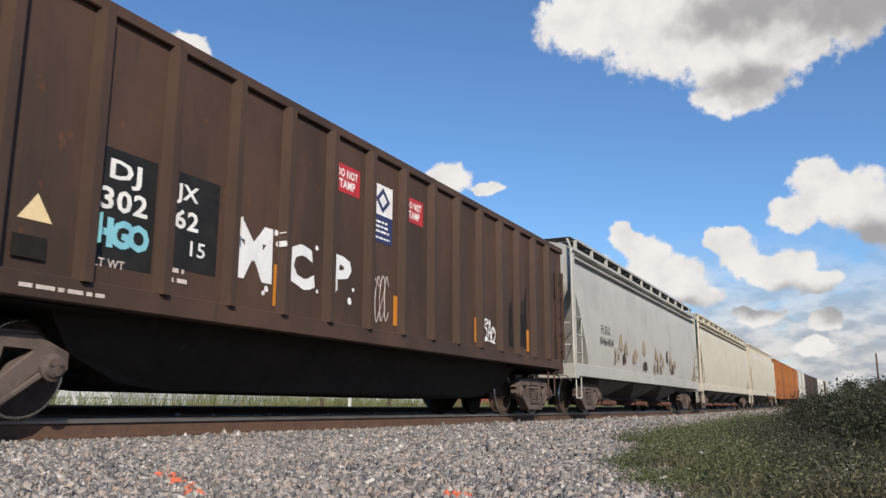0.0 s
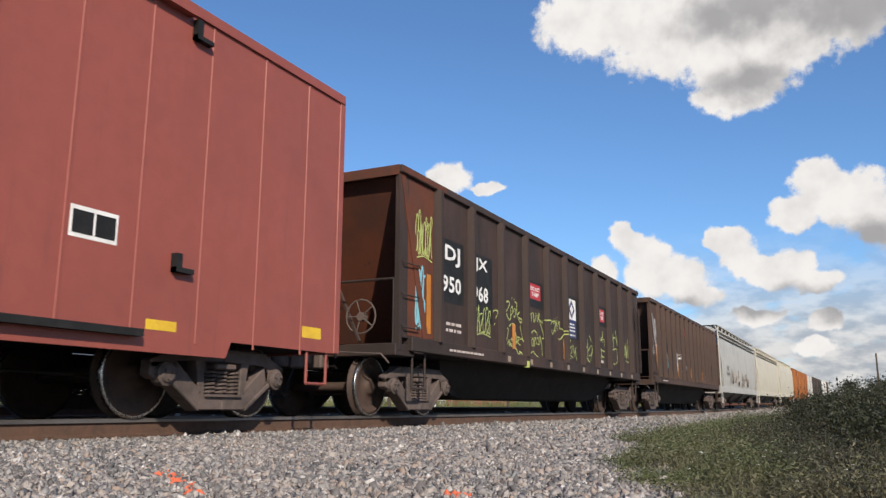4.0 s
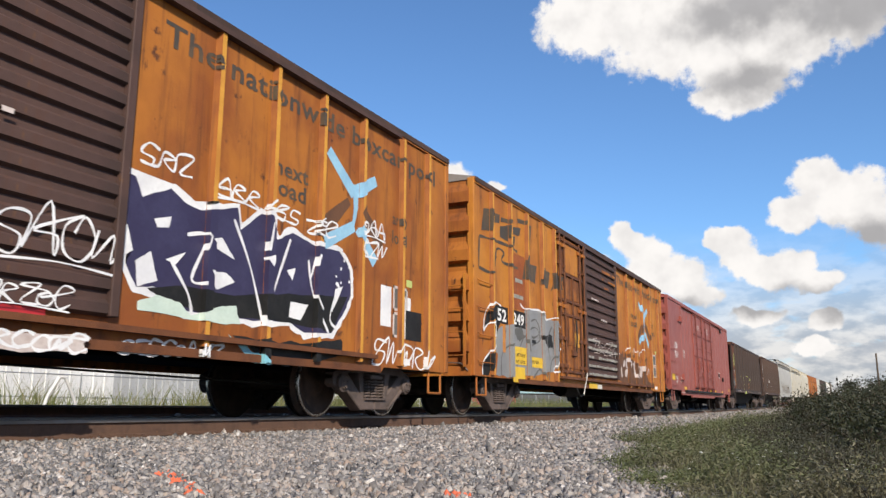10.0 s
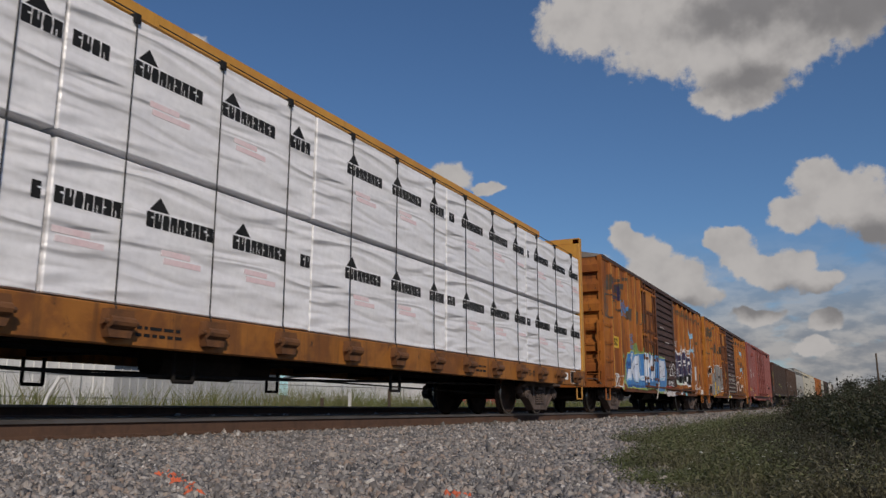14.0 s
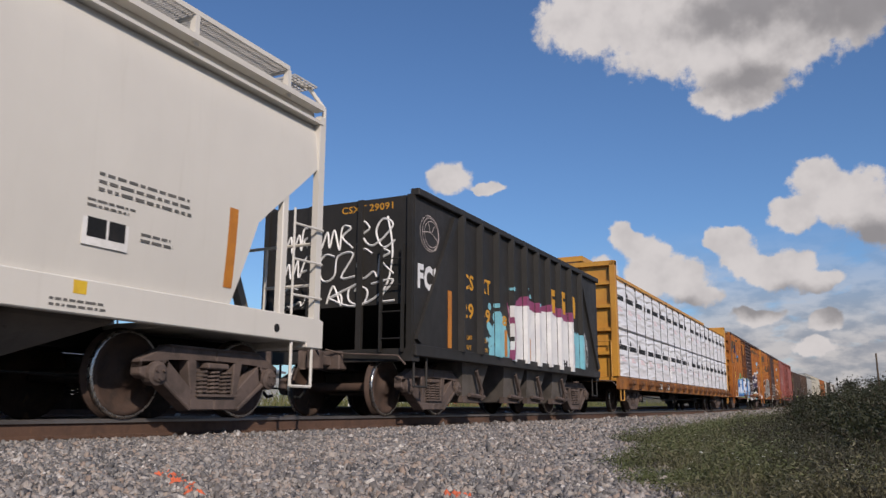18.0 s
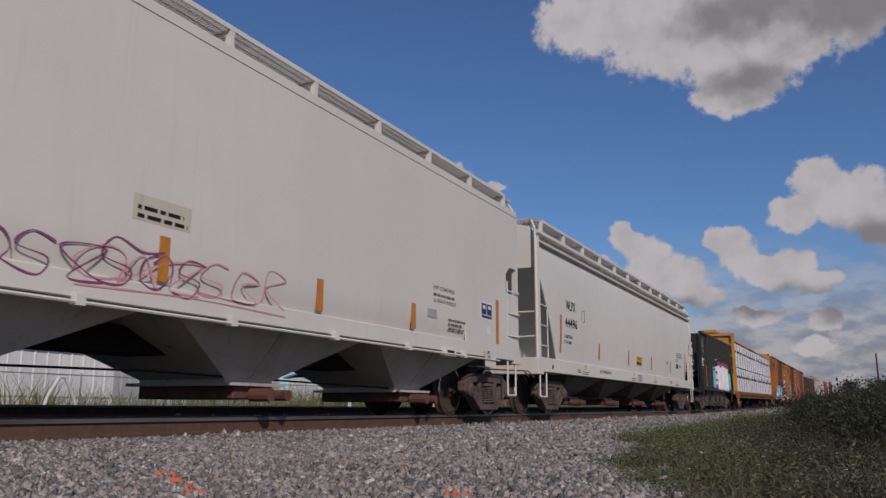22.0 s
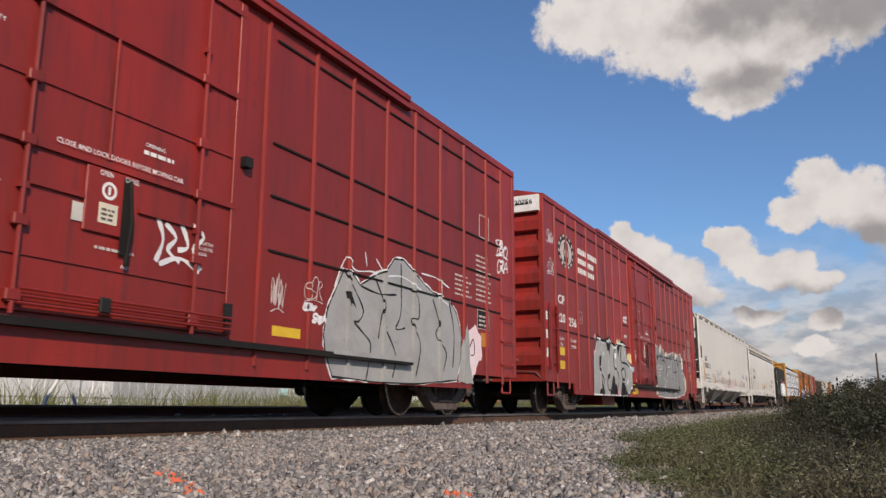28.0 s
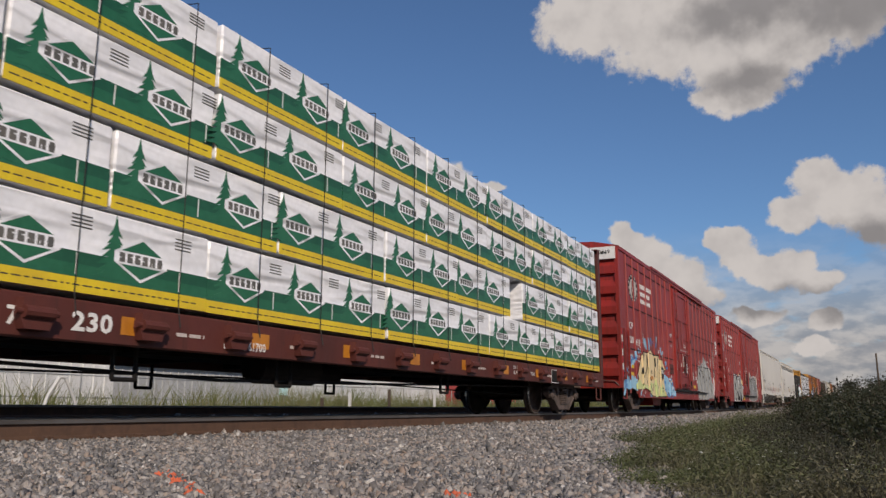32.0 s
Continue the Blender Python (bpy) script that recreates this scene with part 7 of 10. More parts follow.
    block("valve_box", mat, car, -h + 0.45, -h + 0.75, -1.55, -1.47, zb - 0.02, zb + 0.18)
    return car, h


def warning_signs(car, spec, logo):
    for x0, x1, z0, z1 in spec:
        panel(car, "sign", "sign_red", x0, x1, z0, z1, -1.504, "red sign with white capitals")
        lettering(car, "DO NOT", x0 + 0.06, x1 - 0.06, z0 + (z1 - z0) * 0.54, z1 - 0.06, y=-1.507, fat=0.03)
        lettering(car, "TAMP", x0 + 0.12, x1 - 0.12, z0 + 0.06, z0 + (z1 - z0) * 0.46, y=-1.507, fat=0.03)
    x0, x1, z0, z1 = logo
    mid = z0 + (z1 - z0) * 0.47
    panel(car, "emblem", "white", x0, x1, mid, z1, -1.504, "white emblem panel with a dark diamond")
    panel(car, "emblem", "navy", x0, x1, z0, mid, -1.504, "navy panel of unreadable writing")
    c, r = ((x0 + x1) / 2, (mid + z1) / 2), (x1 - x0) * 0.36
    for rr, m, y in ((r, "navy", -1.5085), (r * 0.55, "white", -1.5095)):
        bm = bmesh.new()
        bm.faces.new([bm.verts.new((c[0] + rr * a, y, c[1] + rr * b)) for a, b in ((1, 0), (0, 0.95), (-1, 0), (0, -0.95))])
        part("emblem_diamond", bm, m, car)
    script_bars(car, x0 + 0.1, x1 - 0.05, z0 + (mid - z0) * 0.35, mid - 0.05, 3, "white", -1.508, 11)
    script_bars(car, x0 + 0.06, x1 - 0.02, z0 + 0.05, z0 + (mid - z0) * 0.28, 1, "white", -1.508, 12)


def gondola_one():
    xs = [-6.62, -5.72, -4.8, -3.84, -2.9, -1.95, -0.97, 0.0, 0.97, 1.92, 2.9, 3.87, 4.8, 5.75, 6.65]
    car, h = tub_gondola("rusty brown tub gondola with white sprayed letters and red signs", 2.75, 18.35, "brown", xs, "brown", 3.92, 1.0)
    panel(car, "number_panel", "black", -5.62, -4.92, 1.4, 2.52, -1.504)
    panel(car, "number_panel", "black", -4.70, -4.02, 1.5, 2.52, -1.504)
    lettering(car, "DJ", -5.50, -5.12, 2.17, 2.42, y=-1.508, fat=0.025)
    lettering(car, "302", -5.58, -5.02, 1.92, 2.14, y=-1.508, fat=0.025)
    lettering(car, "JX", -4.66, -4.34, 2.18, 2.40, y=-1.508, fat=0.025)
    lettering(car, "62", -4.66, -4.32, 1.92, 2.13, y=-1.508, fat=0.025)
    letters_piece(car, "HGO", -5.64, -5.0, 1.56, 1.86, "cyan", None, 81, tilt=5, y=-1.5075)
    lettering(car, "15", -4.42, -4.2, 1.66, 1.82, "spray_white", -1.508)
    lettering(car, "LT WT", -5.6, -5.25, 1.38, 1.46, "white_old", -1.508)
    script_bars(car, -4.75, -4.4, 1.36, 1.56, 2, "white_old", -1.508, 82)
    warning_signs(car, ((-1.84, -1.20, 3.04, 3.44), (0.12, 0.72, 3.02, 3.42)), (-0.84, -0.27, 2.52, 3.40))
    letters_piece(car, "M", -3.78, -3.06, 1.50, 2.26, "spray_white", None, 83, tilt=4, lap=-0.1, label="white sprayed letter")
    letters_piece(car, "C", -2.82, -2.25, 1.52, 2.18, "spray_white", None, 84, tilt=4, lap=-0.05, label="white sprayed letter")
    letters_piece(car, "P", -1.88, -1.36, 1.58, 2.18, "spray_white", None, 85, tilt=4, lap=-0.1, label="white sprayed letter")
    for k, (x, z) in enumerate(((-3.15, 1.5), (-3.0, 2.2), (-2.98, 2.05), (-2.2, 2.15), (-2.15, 1.6), (-1.4, 1.55), (-1.3, 1.7), (-3.2, 1.42))):
        splash(car, x - 0.02, x + 0.02, z - 0.02, z + 0.02, "spray_white", 90 + k, 1, 0.055)
    scrawl(car, -0.85, -0.35, 1.25, 2.1, "white_old", 86, 0.025, 4)
    scrawl(car, 3.0, 3.7, 1.35, 1.8, "spray_white", 87, 0.05, 4)
    scrawl(car, -7.45, -6.85, 2.0, 3.5, "spray_white", 88, 0.022, 8, label="white looping sprayed drawing")
    for x0, x1, z0, z1 in ((-6.95, -6.82, 1.42, 2.36), (-3.03, -2.89, 1.3, 1.8), (-0.19, -0.03, 1.33, 1.78), (2.75, 2.88, 1.3, 1.75), (5.4, 5.55, 1.3, 1.75)):
        panel(car, "reflector", "orange", x0, x1, z0, z1, -1.505, "orange reflector strip")
    bm = bmesh.new()
    bm.faces.new([bm.verts.new((x, -1.505, z)) for x, z in ((-6.38, 1.66), (-6.05, 1.66), (-6.21, 1.90))])
    part("warning_triangle", bm, "cream", car, "pale triangle warning mark")
    panel(car, "vent_plate", "under", -6.42, -6.1, 1.33, 1.52, -1.53)
    script_bars(car, -6.35, -5.45, 1.08, 1.16, 1, "white_old", -1.575, 89)
    script_bars(car, -7.0, -6.75, 1.10, 1.25, 2, "white_old", -1.505, 90)
    for k, x in enumerate((4.4, 4.75, 5.2)):
        blob(car, [(x, 1.35), (x + 0.25, 1.35), (x + 0.2, 2.3 + 0.2 * k), (x + 0.02, 2.1)], "under", 95 + k, label="dark stain")
    end_lettering(car, "30262", 0.75, 0.25, 3.05, 3.2, -h + 0.28, "white_old")
    return car


def gondola_two():
    xs = [-6.57, -5.24, -3.83, -2.48, -1.13, 0.19, 1.52, 2.85, 4.12, 5.42, 6.65]
    car, h = tub_gondola("dark brown tub gondola with lime sprayed tags and rusted orange end", -14.75, 0.95, "brown_dark", xs, "orange_rust", 3.88, 0.98)
    panel(car, "end_panel", "orange_rust", -7.55, -6.68, 1.22, 3.74, -1.5035, "rusted orange side panel")
    panel(car, "number_panel", "black", -6.42, -5.5, 1.9, 3.0, -1.504)
    panel(car, "number_panel", "black", -5.10, -4.2, 1.7, 2.95, -1.504)
    lettering(car, "DJ", -6.26, -5.66, 2.55, 2.90, y=-1.508, fat=0.025)
    lettering(car, "950", -6.36, -5.62, 2.07, 2.36, y=-1.508, fat=0.025)
    lettering(car, "JX", -5.04, -4.44, 2.60, 2.88, y=-1.508, fat=0.025)
    lettering(car, "968", -5.10, -4.42, 2.06, 2.36, y=-1.508, fat=0.025)
    panel(car, "sign_backing", "black", -2.30, -1.30, 2.28, 2.86, -1.5035), panel(car, "sign_backing", "black", 0.33, 1.34, 1.80, 2.86, -1.5035), panel(car, "sign_backing", "black", 3.14, 4.0, 2.36, 2.90, -1.5035)
    warning_signs(car, ((-2.15, -1.47, 2.46, 2.80), (3.22, 3.78, 2.47, 2.82)), (0.43, 1.12, 1.82, 2.78))
    for k, (x0, x1, z0, z1) in enumerate(((-5.05, -4.3, 1.45, 2.02), (5.55, 6.4, 1.5, 2.2))):
        scrawl(car, x0, x1, z0, z1, "lime", 100 + k, 0.026, 6, label="lime sprayed tag")
    strokes(car, [[(-3.58, 2.05), (-3.56, 2.16), (-3.4, 2.24), (-3.33, 2.19), (-3.44, 2.07), (-3.55, 1.98), (-3.55, 1.85)], [(-3.52, 1.99), (-3.36, 1.87), (-3.27, 1.91)], [(-3.27, 1.91), (-3.26, 2.1), (-3.17, 2.15), (-3.19, 2.01), (-3.26, 1.97)], [(-3.13, 2.03), (-3.07, 2.12), (-2.99, 2.09), (-3.05, 1.96), (-3.11, 1.98)], [(-3.05, 2.27), (-2.94, 2.25), (-2.93, 2.13), (-2.94, 2.01)], [(-2.78, 2.09), (-2.91, 1.98), (-2.66, 1.94), (-2.71, 1.87), (-2.85, 1.93)], [(-3.2, 2.34), (-3.18, 2.32)], [(-3.07, 2.32), (-3.06, 2.31)], [(-3.35, 1.74), (-3.23, 1.8), (-3.07, 1.8), (-3.0, 1.78)]], 0.031, "lime", -1.506, label="lime sprayed tag")
    strokes(car, [[(-3.58, 1.59), (-3.51, 1.68), (-3.41, 1.66), (-3.49, 1.48), (-3.57, 1.31), (-3.49, 1.37), (-3.4, 1.44)], [(-3.38, 1.48), (-3.35, 1.34), (-3.28, 1.41)], [(-3.29, 1.47), (-3.21, 1.5), (-3.18, 1.38), (-3.25, 1.34), (-3.28, 1.44)], [(-3.06, 1.56), (-3.0, 1.41), (-2.94, 1.52)], [(-3.02, 1.65), (-2.92, 1.42)], [(-2.93, 1.55), (-2.81, 1.55), (-2.9, 1.45), (-2.76, 1.4)], [(-2.77, 1.81), (-2.68, 1.63), (-2.58, 1.48), (-2.67, 1.54), (-2.79, 1.51)], [(-3.05, 1.35), (-2.88, 1.22), (-2.77, 1.23)], [(-2.82, 1.27), (-2.64, 1.22), (-2.57, 1.09), (-2.56, 0.95)]], 0.031, "lime", -1.506, label="lime sprayed tag")
    strokes(car, [[(-2.37, 2.05), (-2.23, 2.21), (-2.17, 2.27), (-2.19, 1.95), (-2.32, 1.81)], [(-2.33, 1.98), (-2.01, 2.16)], [(-2.09, 2.14), (-2.07, 1.95)], [(-1.95, 2.16), (-1.95, 1.97), (-1.85, 2.02), (-1.78, 2.18)], [(-1.72, 2.14), (-1.69, 1.98), (-1.57, 2.18), (-1.66, 2.1), (-1.42, 1.98), (-1.41, 2.05)], [(-1.56, 2.01), (-1.3, 1.68), (-1.41, 1.65)], [(-2.29, 1.73), (-2.28, 1.41), (-2.29, 1.35)], [(-2.37, 1.46), (-2.14, 1.56), (-2.18, 1.72)], [(-2.18, 1.72), (-2.14, 1.4)], [(-2.09, 1.55), (-1.98, 1.6), (-1.98, 1.45), (-2.06, 1.44), (-2.09, 1.54)], [(-1.92, 1.43), (-1.91, 1.61), (-1.83, 1.6), (-1.8, 1.48)]], 0.031, "lime", -1.506, label="lime sprayed tag")
    strokes(car, [[(-1.75, 1.61), (-1.66, 1.64), (-1.63, 1.5), (-1.74, 1.5)], [(-1.56, 1.51), (-1.56, 1.69), (-1.47, 1.53), (-1.43, 1.25)], [(-2.09, 1.7), (-1.97, 1.77), (-1.8, 1.75), (-1.73, 1.67)], [(-2.16, 1.25), (-2.01, 1.32), (-1.88, 1.26), (-1.69, 1.22)], [(-1.43, 1.49), (-1.42, 1.47)], [(-1.43, 1.42), (-1.42, 1.4)], [(-1.28, 2.06), (-1.09, 2.06), (-1.11, 1.99)]], 0.031, "lime", -1.506, label="lime sprayed tag")
    strokes(car, [[(-0.81, 2.32), (-0.78, 2.04), (-0.73, 1.81)], [(-0.93, 2.01), (-0.52, 2.12), (-0.51, 1.98), (-0.71, 1.78)], [(-0.93, 1.94), (-0.87, 1.88)], [(-0.62, 2.03), (-0.52, 2.12), (-0.4, 2.04), (-0.5, 1.88), (-0.59, 1.93)], [(-0.39, 2.15), (-0.35, 1.92)], [(-0.29, 2.06), (-0.18, 2.14), (-0.19, 1.97), (0.01, 1.97), (0.14, 1.88), (-0.15, 1.72), (-0.29, 1.72)], [(-0.47, 2.18), (-0.46, 2.17)], [(-0.35, 2.22), (-0.33, 2.21)]], 0.031, "lime", -1.506, label="lime sprayed tag")
    strokes(car, [[(0.29, 1.79), (0.36, 1.28)], [(0.24, 1.71), (0.52, 1.82), (0.6, 1.68), (0.35, 1.54)], [(0.54, 1.52), (0.73, 1.62), (0.71, 1.47), (0.54, 1.41), (0.82, 1.33)], [(0.8, 1.67), (0.91, 1.37)], [(0.91, 1.45), (1.08, 1.63)], [(0.98, 1.54), (1.1, 1.28)], [(0.23, 1.3), (0.49, 1.22)]], 0.031, "lime", -1.506, label="lime sprayed tag")
    strokes(car, [[(1.78, 1.76), (1.92, 1.44), (2.26, 1.3)], [(2.07, 1.88), (2.06, 1.29)], [(2.08, 1.58), (2.42, 1.75), (2.46, 1.54), (2.17, 1.47)], [(1.76, 1.59), (2.08, 1.71)], [(2.24, 1.99), (2.45, 1.84)], [(2.51, 1.67), (2.29, 1.35)]], 0.031, "lime", -1.506, label="lime sprayed tag")
    strokes(car, [[(2.99, 2.19), (3.15, 1.93), (3.55, 2.08)], [(3.06, 1.87), (3.65, 2.0), (3.72, 1.81)], [(3.25, 2.18), (3.27, 1.76)], [(3.51, 2.21), (3.55, 1.89)], [(2.93, 1.45), (3.16, 1.7), (3.66, 1.66)], [(3.06, 1.56), (3.66, 1.5)], [(3.35, 1.73), (3.4, 1.41)]], 0.031, "lime", -1.506, label="lime sprayed tag")
    strokes(car, [[(4.37, 2.24), (4.47, 1.7)], [(4.37, 1.99), (4.89, 2.15), (5.09, 1.92)], [(4.65, 2.28), (4.7, 1.67)], [(4.53, 1.76), (5.01, 1.81), (4.99, 1.43), (4.53, 1.41), (4.53, 1.76)], [(4.94, 2.37), (5.09, 1.97)]], 0.031, "lime", -1.506, label="lime sprayed tag")
    strokes(car, [[(-4.19, 1.94), (-4.1, 1.98), (-3.94, 1.97), (-4.05, 1.83)], [(-4.13, 1.69), (-4.09, 1.74)]], 0.031, "lime", -1.506, label="lime sprayed tag")
    scrawl(car, -7.32, -6.75, 2.5, 3.3, "lime", 120, 0.03, 7, y=-1.509)
    scrawl(car, -7.3, -6.98, 1.35, 2.6, "cyan", 121, 0.05, 4, y=-1.509, label="pale blue sprayed tag")
    for x0, x1, z0, z1 in ((-6.92, -6.78, 1.3, 2.27), (-3.19, -3.03, 1.30, 1.80), (0.08, 0.23, 1.26, 1.72), (3.13, 3.27, 1.33, 1.74)):
        panel(car, "reflector", "orange", x0, x1, z0, z1, -1.5095, "orange reflector strip")
    script_bars(car, -6.2, -4.6, 1.06, 1.14, 1, "white_old", -1.575, 122)
    script_bars(car, -6.2, -5.6, 1.4, 1.62, 2, "white_old", -1.505, 123)
    panel(car, "patch", "white_old", 2.84, 3.54, 1.345, 1.405, -1.507)
    for k in range(9):
        panel(car, "sill_patch", "rust_smear", -3.6 + k * 1.25, -3.45 + k * 1.25, 1.02, 1.13, -1.573)
    end_lettering(car, "JJX", 0.9, 0.5, 3.15, 3.35, -h + 0.22, "white_old")
    panel(car, "top_trim", "orange_rust", -h, -6.3, 3.77, 3.86, -1.564)
    return car


def coal_hopper():
    u0, u1 = -106.87, -96.5
    car, h = start_car("open_hopper_car", "black open-top hopper car with white sprayed patch and yellow letters", u0, u1, (-3.95, 3.95))
    zb, zt = 0.98, 3.62
    for s in (1, -1):
        y0, y1 = sorted((s * -1.5, s * -1.47))
        block("side_wall", "black_car", car, -h, h, y0, y1, zb, zt - 0.1)
        y0, y1 = sorted((s * -1.58, s * -1.42))
        block("top_chord", "black_car", car, -h, h, y0, y1, zt - 0.12, zt, bevel=0.012)
        y0, y1 = sorted((s * -1.55, s * -1.42))
        block("side_sill", "black_car", car, -h, h, y0, y1, zb - 0.06, zb + 0.12, bevel=0.01)
    posts(car, post_mesh("black_car", zb + 0.1, zt - 0.1, 0.13, 0.11), (-3.5, -2.7, -1.9, -1.12, -0.38, 0.36, 1.1, 1.85, 2.68, 3.55))
    for e in (-1, 1):
        x0, x1 = sorted((e * (h - 0.05), e * h))
        block("end_wall", "black_car", car, x0, x1, -1.46, 1.46, 1.75, zt - 0.1)
        bm = bmesh.new()
        prism(bm, [(e * (h - 0.05), 1.8), (e * (h - 2.0), 0.95), (e * (h - 2.05), 0.95), (e * (h - 0.1), 1.8)], -1.45, 1.45)
        part("slope_sheet", bm, "black_car", car)
        x0, x1 = sorted((e * (h - 0.2), e * (h - 2.3)))
        block("shear_plate", "under", car, x0, x1, -1.42, 1.42, zb - 0.05, zb)
        x0, x1 = sorted((e * (h - 0.2), e * (h + 0.06)))
        block("end_sill", "black_car", car, x0, x1, -1.5, 1.5, zb - 0.14, zb + 0.06)
        for y in (-1.44, 1.44, -0.5, 0.5):
            x0, x1 = sorted((e * (h - 0.02), e * (h + 0.05)))
            block("end_post", "black_car", car, x0, x1, y - 0.05, y + 0.05, zb, zt - 0.1)
        bm = bmesh.new()
        prism(bm, [(e * 3.66, 3.40), (e * 3.80, 3.42), (e * (h - 0.02), 1.18), (e * (h - 0.16), 1.12)], -1.56, -1.49)
        part("side_brace", bm, "black_car", car)
    for k, x in enumerate((-2.5, -0.55, 0.75, 2.4)):
        bm = bmesh.new()
        w0, w1 = 0.60, 0.33
        top = [(x - w0, -1.36, zb), (x + w0, -1.36, zb), (x + w0, 1.36, zb), (x - w0, 1.36, zb)]
        low = [(x - w1, -1.22, 0.24), (x + w1, -1.22, 0.24), (x + w1, 1.22, 0.24), (x - w1, 1.22, 0.24)]
        a, b = [bm.verts.new(p) for p in top], [bm.verts.new(p) for p in low]
        bm.faces.new(a), bm.faces.new(b[::-1])
        for i in range(4):
            bm.faces.new((a[i], b[i], b[(i + 1) % 4], a[(i + 1) % 4]))
        bay = part("hopper_bay", bm, "bay_dark", car)
        bar("gate_lever", "truck", bay, [(x - 0.1, -1.40, 0.80), (x + 0.22, -1.36, 0.46), (x + 0.30, -1.33, 0.28)], [(x - 0.25, -1.33, 0.36), (x + 0.42, -1.33, 0.32)], r=0.04)
        block("gate", "truck", bay, x - 0.42, x + 0.42, -1.28, -1.18, 0.22, 0.34)
    end_ladder(car, "black_car", -h - 0.08, -1.35, -0.95, zb, zb + 1.7, 4)
    hang_steps(car, (-h + 0.3, h - 0.3), "black_car", 0.45, zb)
    hand_brake(car, "black_car", -h - 0.05, 0.7, 2.0)
    lettering(car, "CS", -3.42, -2.92, 2.22, 2.50, "stencil_yellow", fat=0.025)
    lettering(car, "XT", -2.62, -2.14, 2.24, 2.52, "stencil_yellow", fat=0.025)
    lettering(car, "29", -3.42, -2.92, 1.70, 1.98, "stencil_yellow", fat=0.025)
    lettering(car, "09", -2.64, -2.16, 1.68, 1.96, "stencil_yellow", fat=0.025)
    lettering(car, "18", -1.74, -1.32, 1.72, 1.92, "stencil_yellow", fat=0.025)
    lettering(car, "LD LMT", -3.42, -2.98, 1.32, 1.40, "stencil_yellow")
    lettering(car, "LT WT", -3.42, -3.02, 1.14, 1.22, "stencil_yellow")
    lettering(car, "22630", -2.62, -2.3, 1.32, 1.40, "stencil_yellow")
    lettering(car, "5910", -2.55, -2.3, 1.14, 1.22, "stencil_yellow")
    for k, (x0, x1, z0) in enumerate(((1.2, 1.68, 2.30), (2.0, 2.45, 2.34), (2.76, 3.26, 2.32))):  # maker's mark as plain notched blocks
        bm = bmesh.new()
        prism(bm, [(x0 + p * (x1 - x0), z0 + q * 0.54) for p, q in NOTCHED[(2, 2, 3)[k]]], -1.505, -1.499)
        part("emblem", bm, "stencil_yellow", car)
    blob(car, [(-1.15, 1.02), (-1.2, 2.15), (-0.4, 2.22), (0.4, 2.18), (1.2, 2.3), (2.0, 2.15), (2.9, 2.2), (3.1, 1.6), (3.0, 1.0)], "spray_white", 131, label="white sprayed patch with teal and magenta edges")
    blob(car, [(-1.3, 2.1), (-0.4, 2.42), (0.5, 2.34), (1.4, 2.45), (2.2, 2.4), (2.95, 2.42), (3.0, 2.15), (2.0, 2.1), (0.5, 2.12), (-1.15, 2.05)], "magenta", 132, y=-1.5028)
    blob(car, [(-2.0, 1.1), (-2.15, 1.5), (-1.95, 1.8), (-1.5, 1.9), (-1.2, 1.5), (-1.15, 1.05)], "cyan", 130, y=-1.5027), splash(car, -2.4, -1.9, 1.1, 2.1, "cyan", 133, 14, 0.13), splash(car, 3.05, 3.9, 1.1, 2.0, "cyan", 134, 16, 0.17)
    blob(car, [(3.0, 1.05), (3.0, 1.9), (3.4, 2.0), (3.9, 1.6), (3.7, 1.1)], "cyan", 230, y=-1.5027), strokes(car, [[(3.05, 1.0), (3.12, 1.5), (2.95, 2.0)], [(-1.2, 1.05), (-1.12, 1.6), (-1.3, 2.2)]], 0.05, "magenta", -1.507)
    strokes(car, [[(1.9, 2.15), (2.05, 1.95), (2.0, 1.75)]], 0.09, "black", -1.507), script_bars(car, 1.95, 2.4, 1.06, 1.3, 3, "black", -1.507, 231)
    splash(car, -1.5, 0.8, 2.3, 2.6, "cyan", 135, 6, 0.08)
    for x0, x1, z0, z1 in ((-3.98, -3.84, 1.12, 2.1), (-1.45, -1.32, 1.12, 1.64), (-0.14, 0.0, 1.12, 1.58), (1.21, 1.31, 1.11, 1.54)):
        panel(car, "reflector", "orange", x0, x1, z0, z1, -1.509, "orange reflector strip")
    for k, (rx, rz) in enumerate(((0.34, 0.30), (0.29, 0.27), (0.25, 0.22))):
        ring = [(-4.66 + 0.03 * k + rx * math.cos(a), 2.96 + rz * math.sin(a)) for a in (6.2832 * i / 12 for i in range(13))]
        strokes(car, [ring], 0.014, "white_old", -1.504, label="thin chalk loop")
    strokes(car, [[(-4.9, 2.95), (-4.62, 2.98), (-4.35, 2.86)], [(-4.72, 3.15), (-4.62, 2.98), (-4.5, 3.12)]], 0.014, "white_old", -1.504, label="thin chalk line")
    lettering(car, "FC!", -5.07, -4.42, 2.0, 2.42, "spray_white", fat=0.05)
    scrawl(car, 3.6, 4.2, 1.2, 2.2, "spray_white", 138, 0.03, 4)
    lettering(car, "M", 2.2, 2.5, 1.08, 1.24, "black", -1.507)
    bm = bmesh.new()
    rng = random.Random(139)
    for row, (z0, z1, n) in enumerate(((2.72, 3.15, 6), (2.22, 2.68, 6), (1.78, 2.14, 5))):
        line = []
        for k in range(n):
            hook = HOOKS[rng.randrange(7)]
            line += [(1.15 - (k + a + rng.uniform(-0.06, 0.06)) * 2.3 / n, z0 + (z1 - z0) * (b + rng.uniform(-0.08, 0.08))) for a, b in hook]
            if k % 2 or k == n - 1:
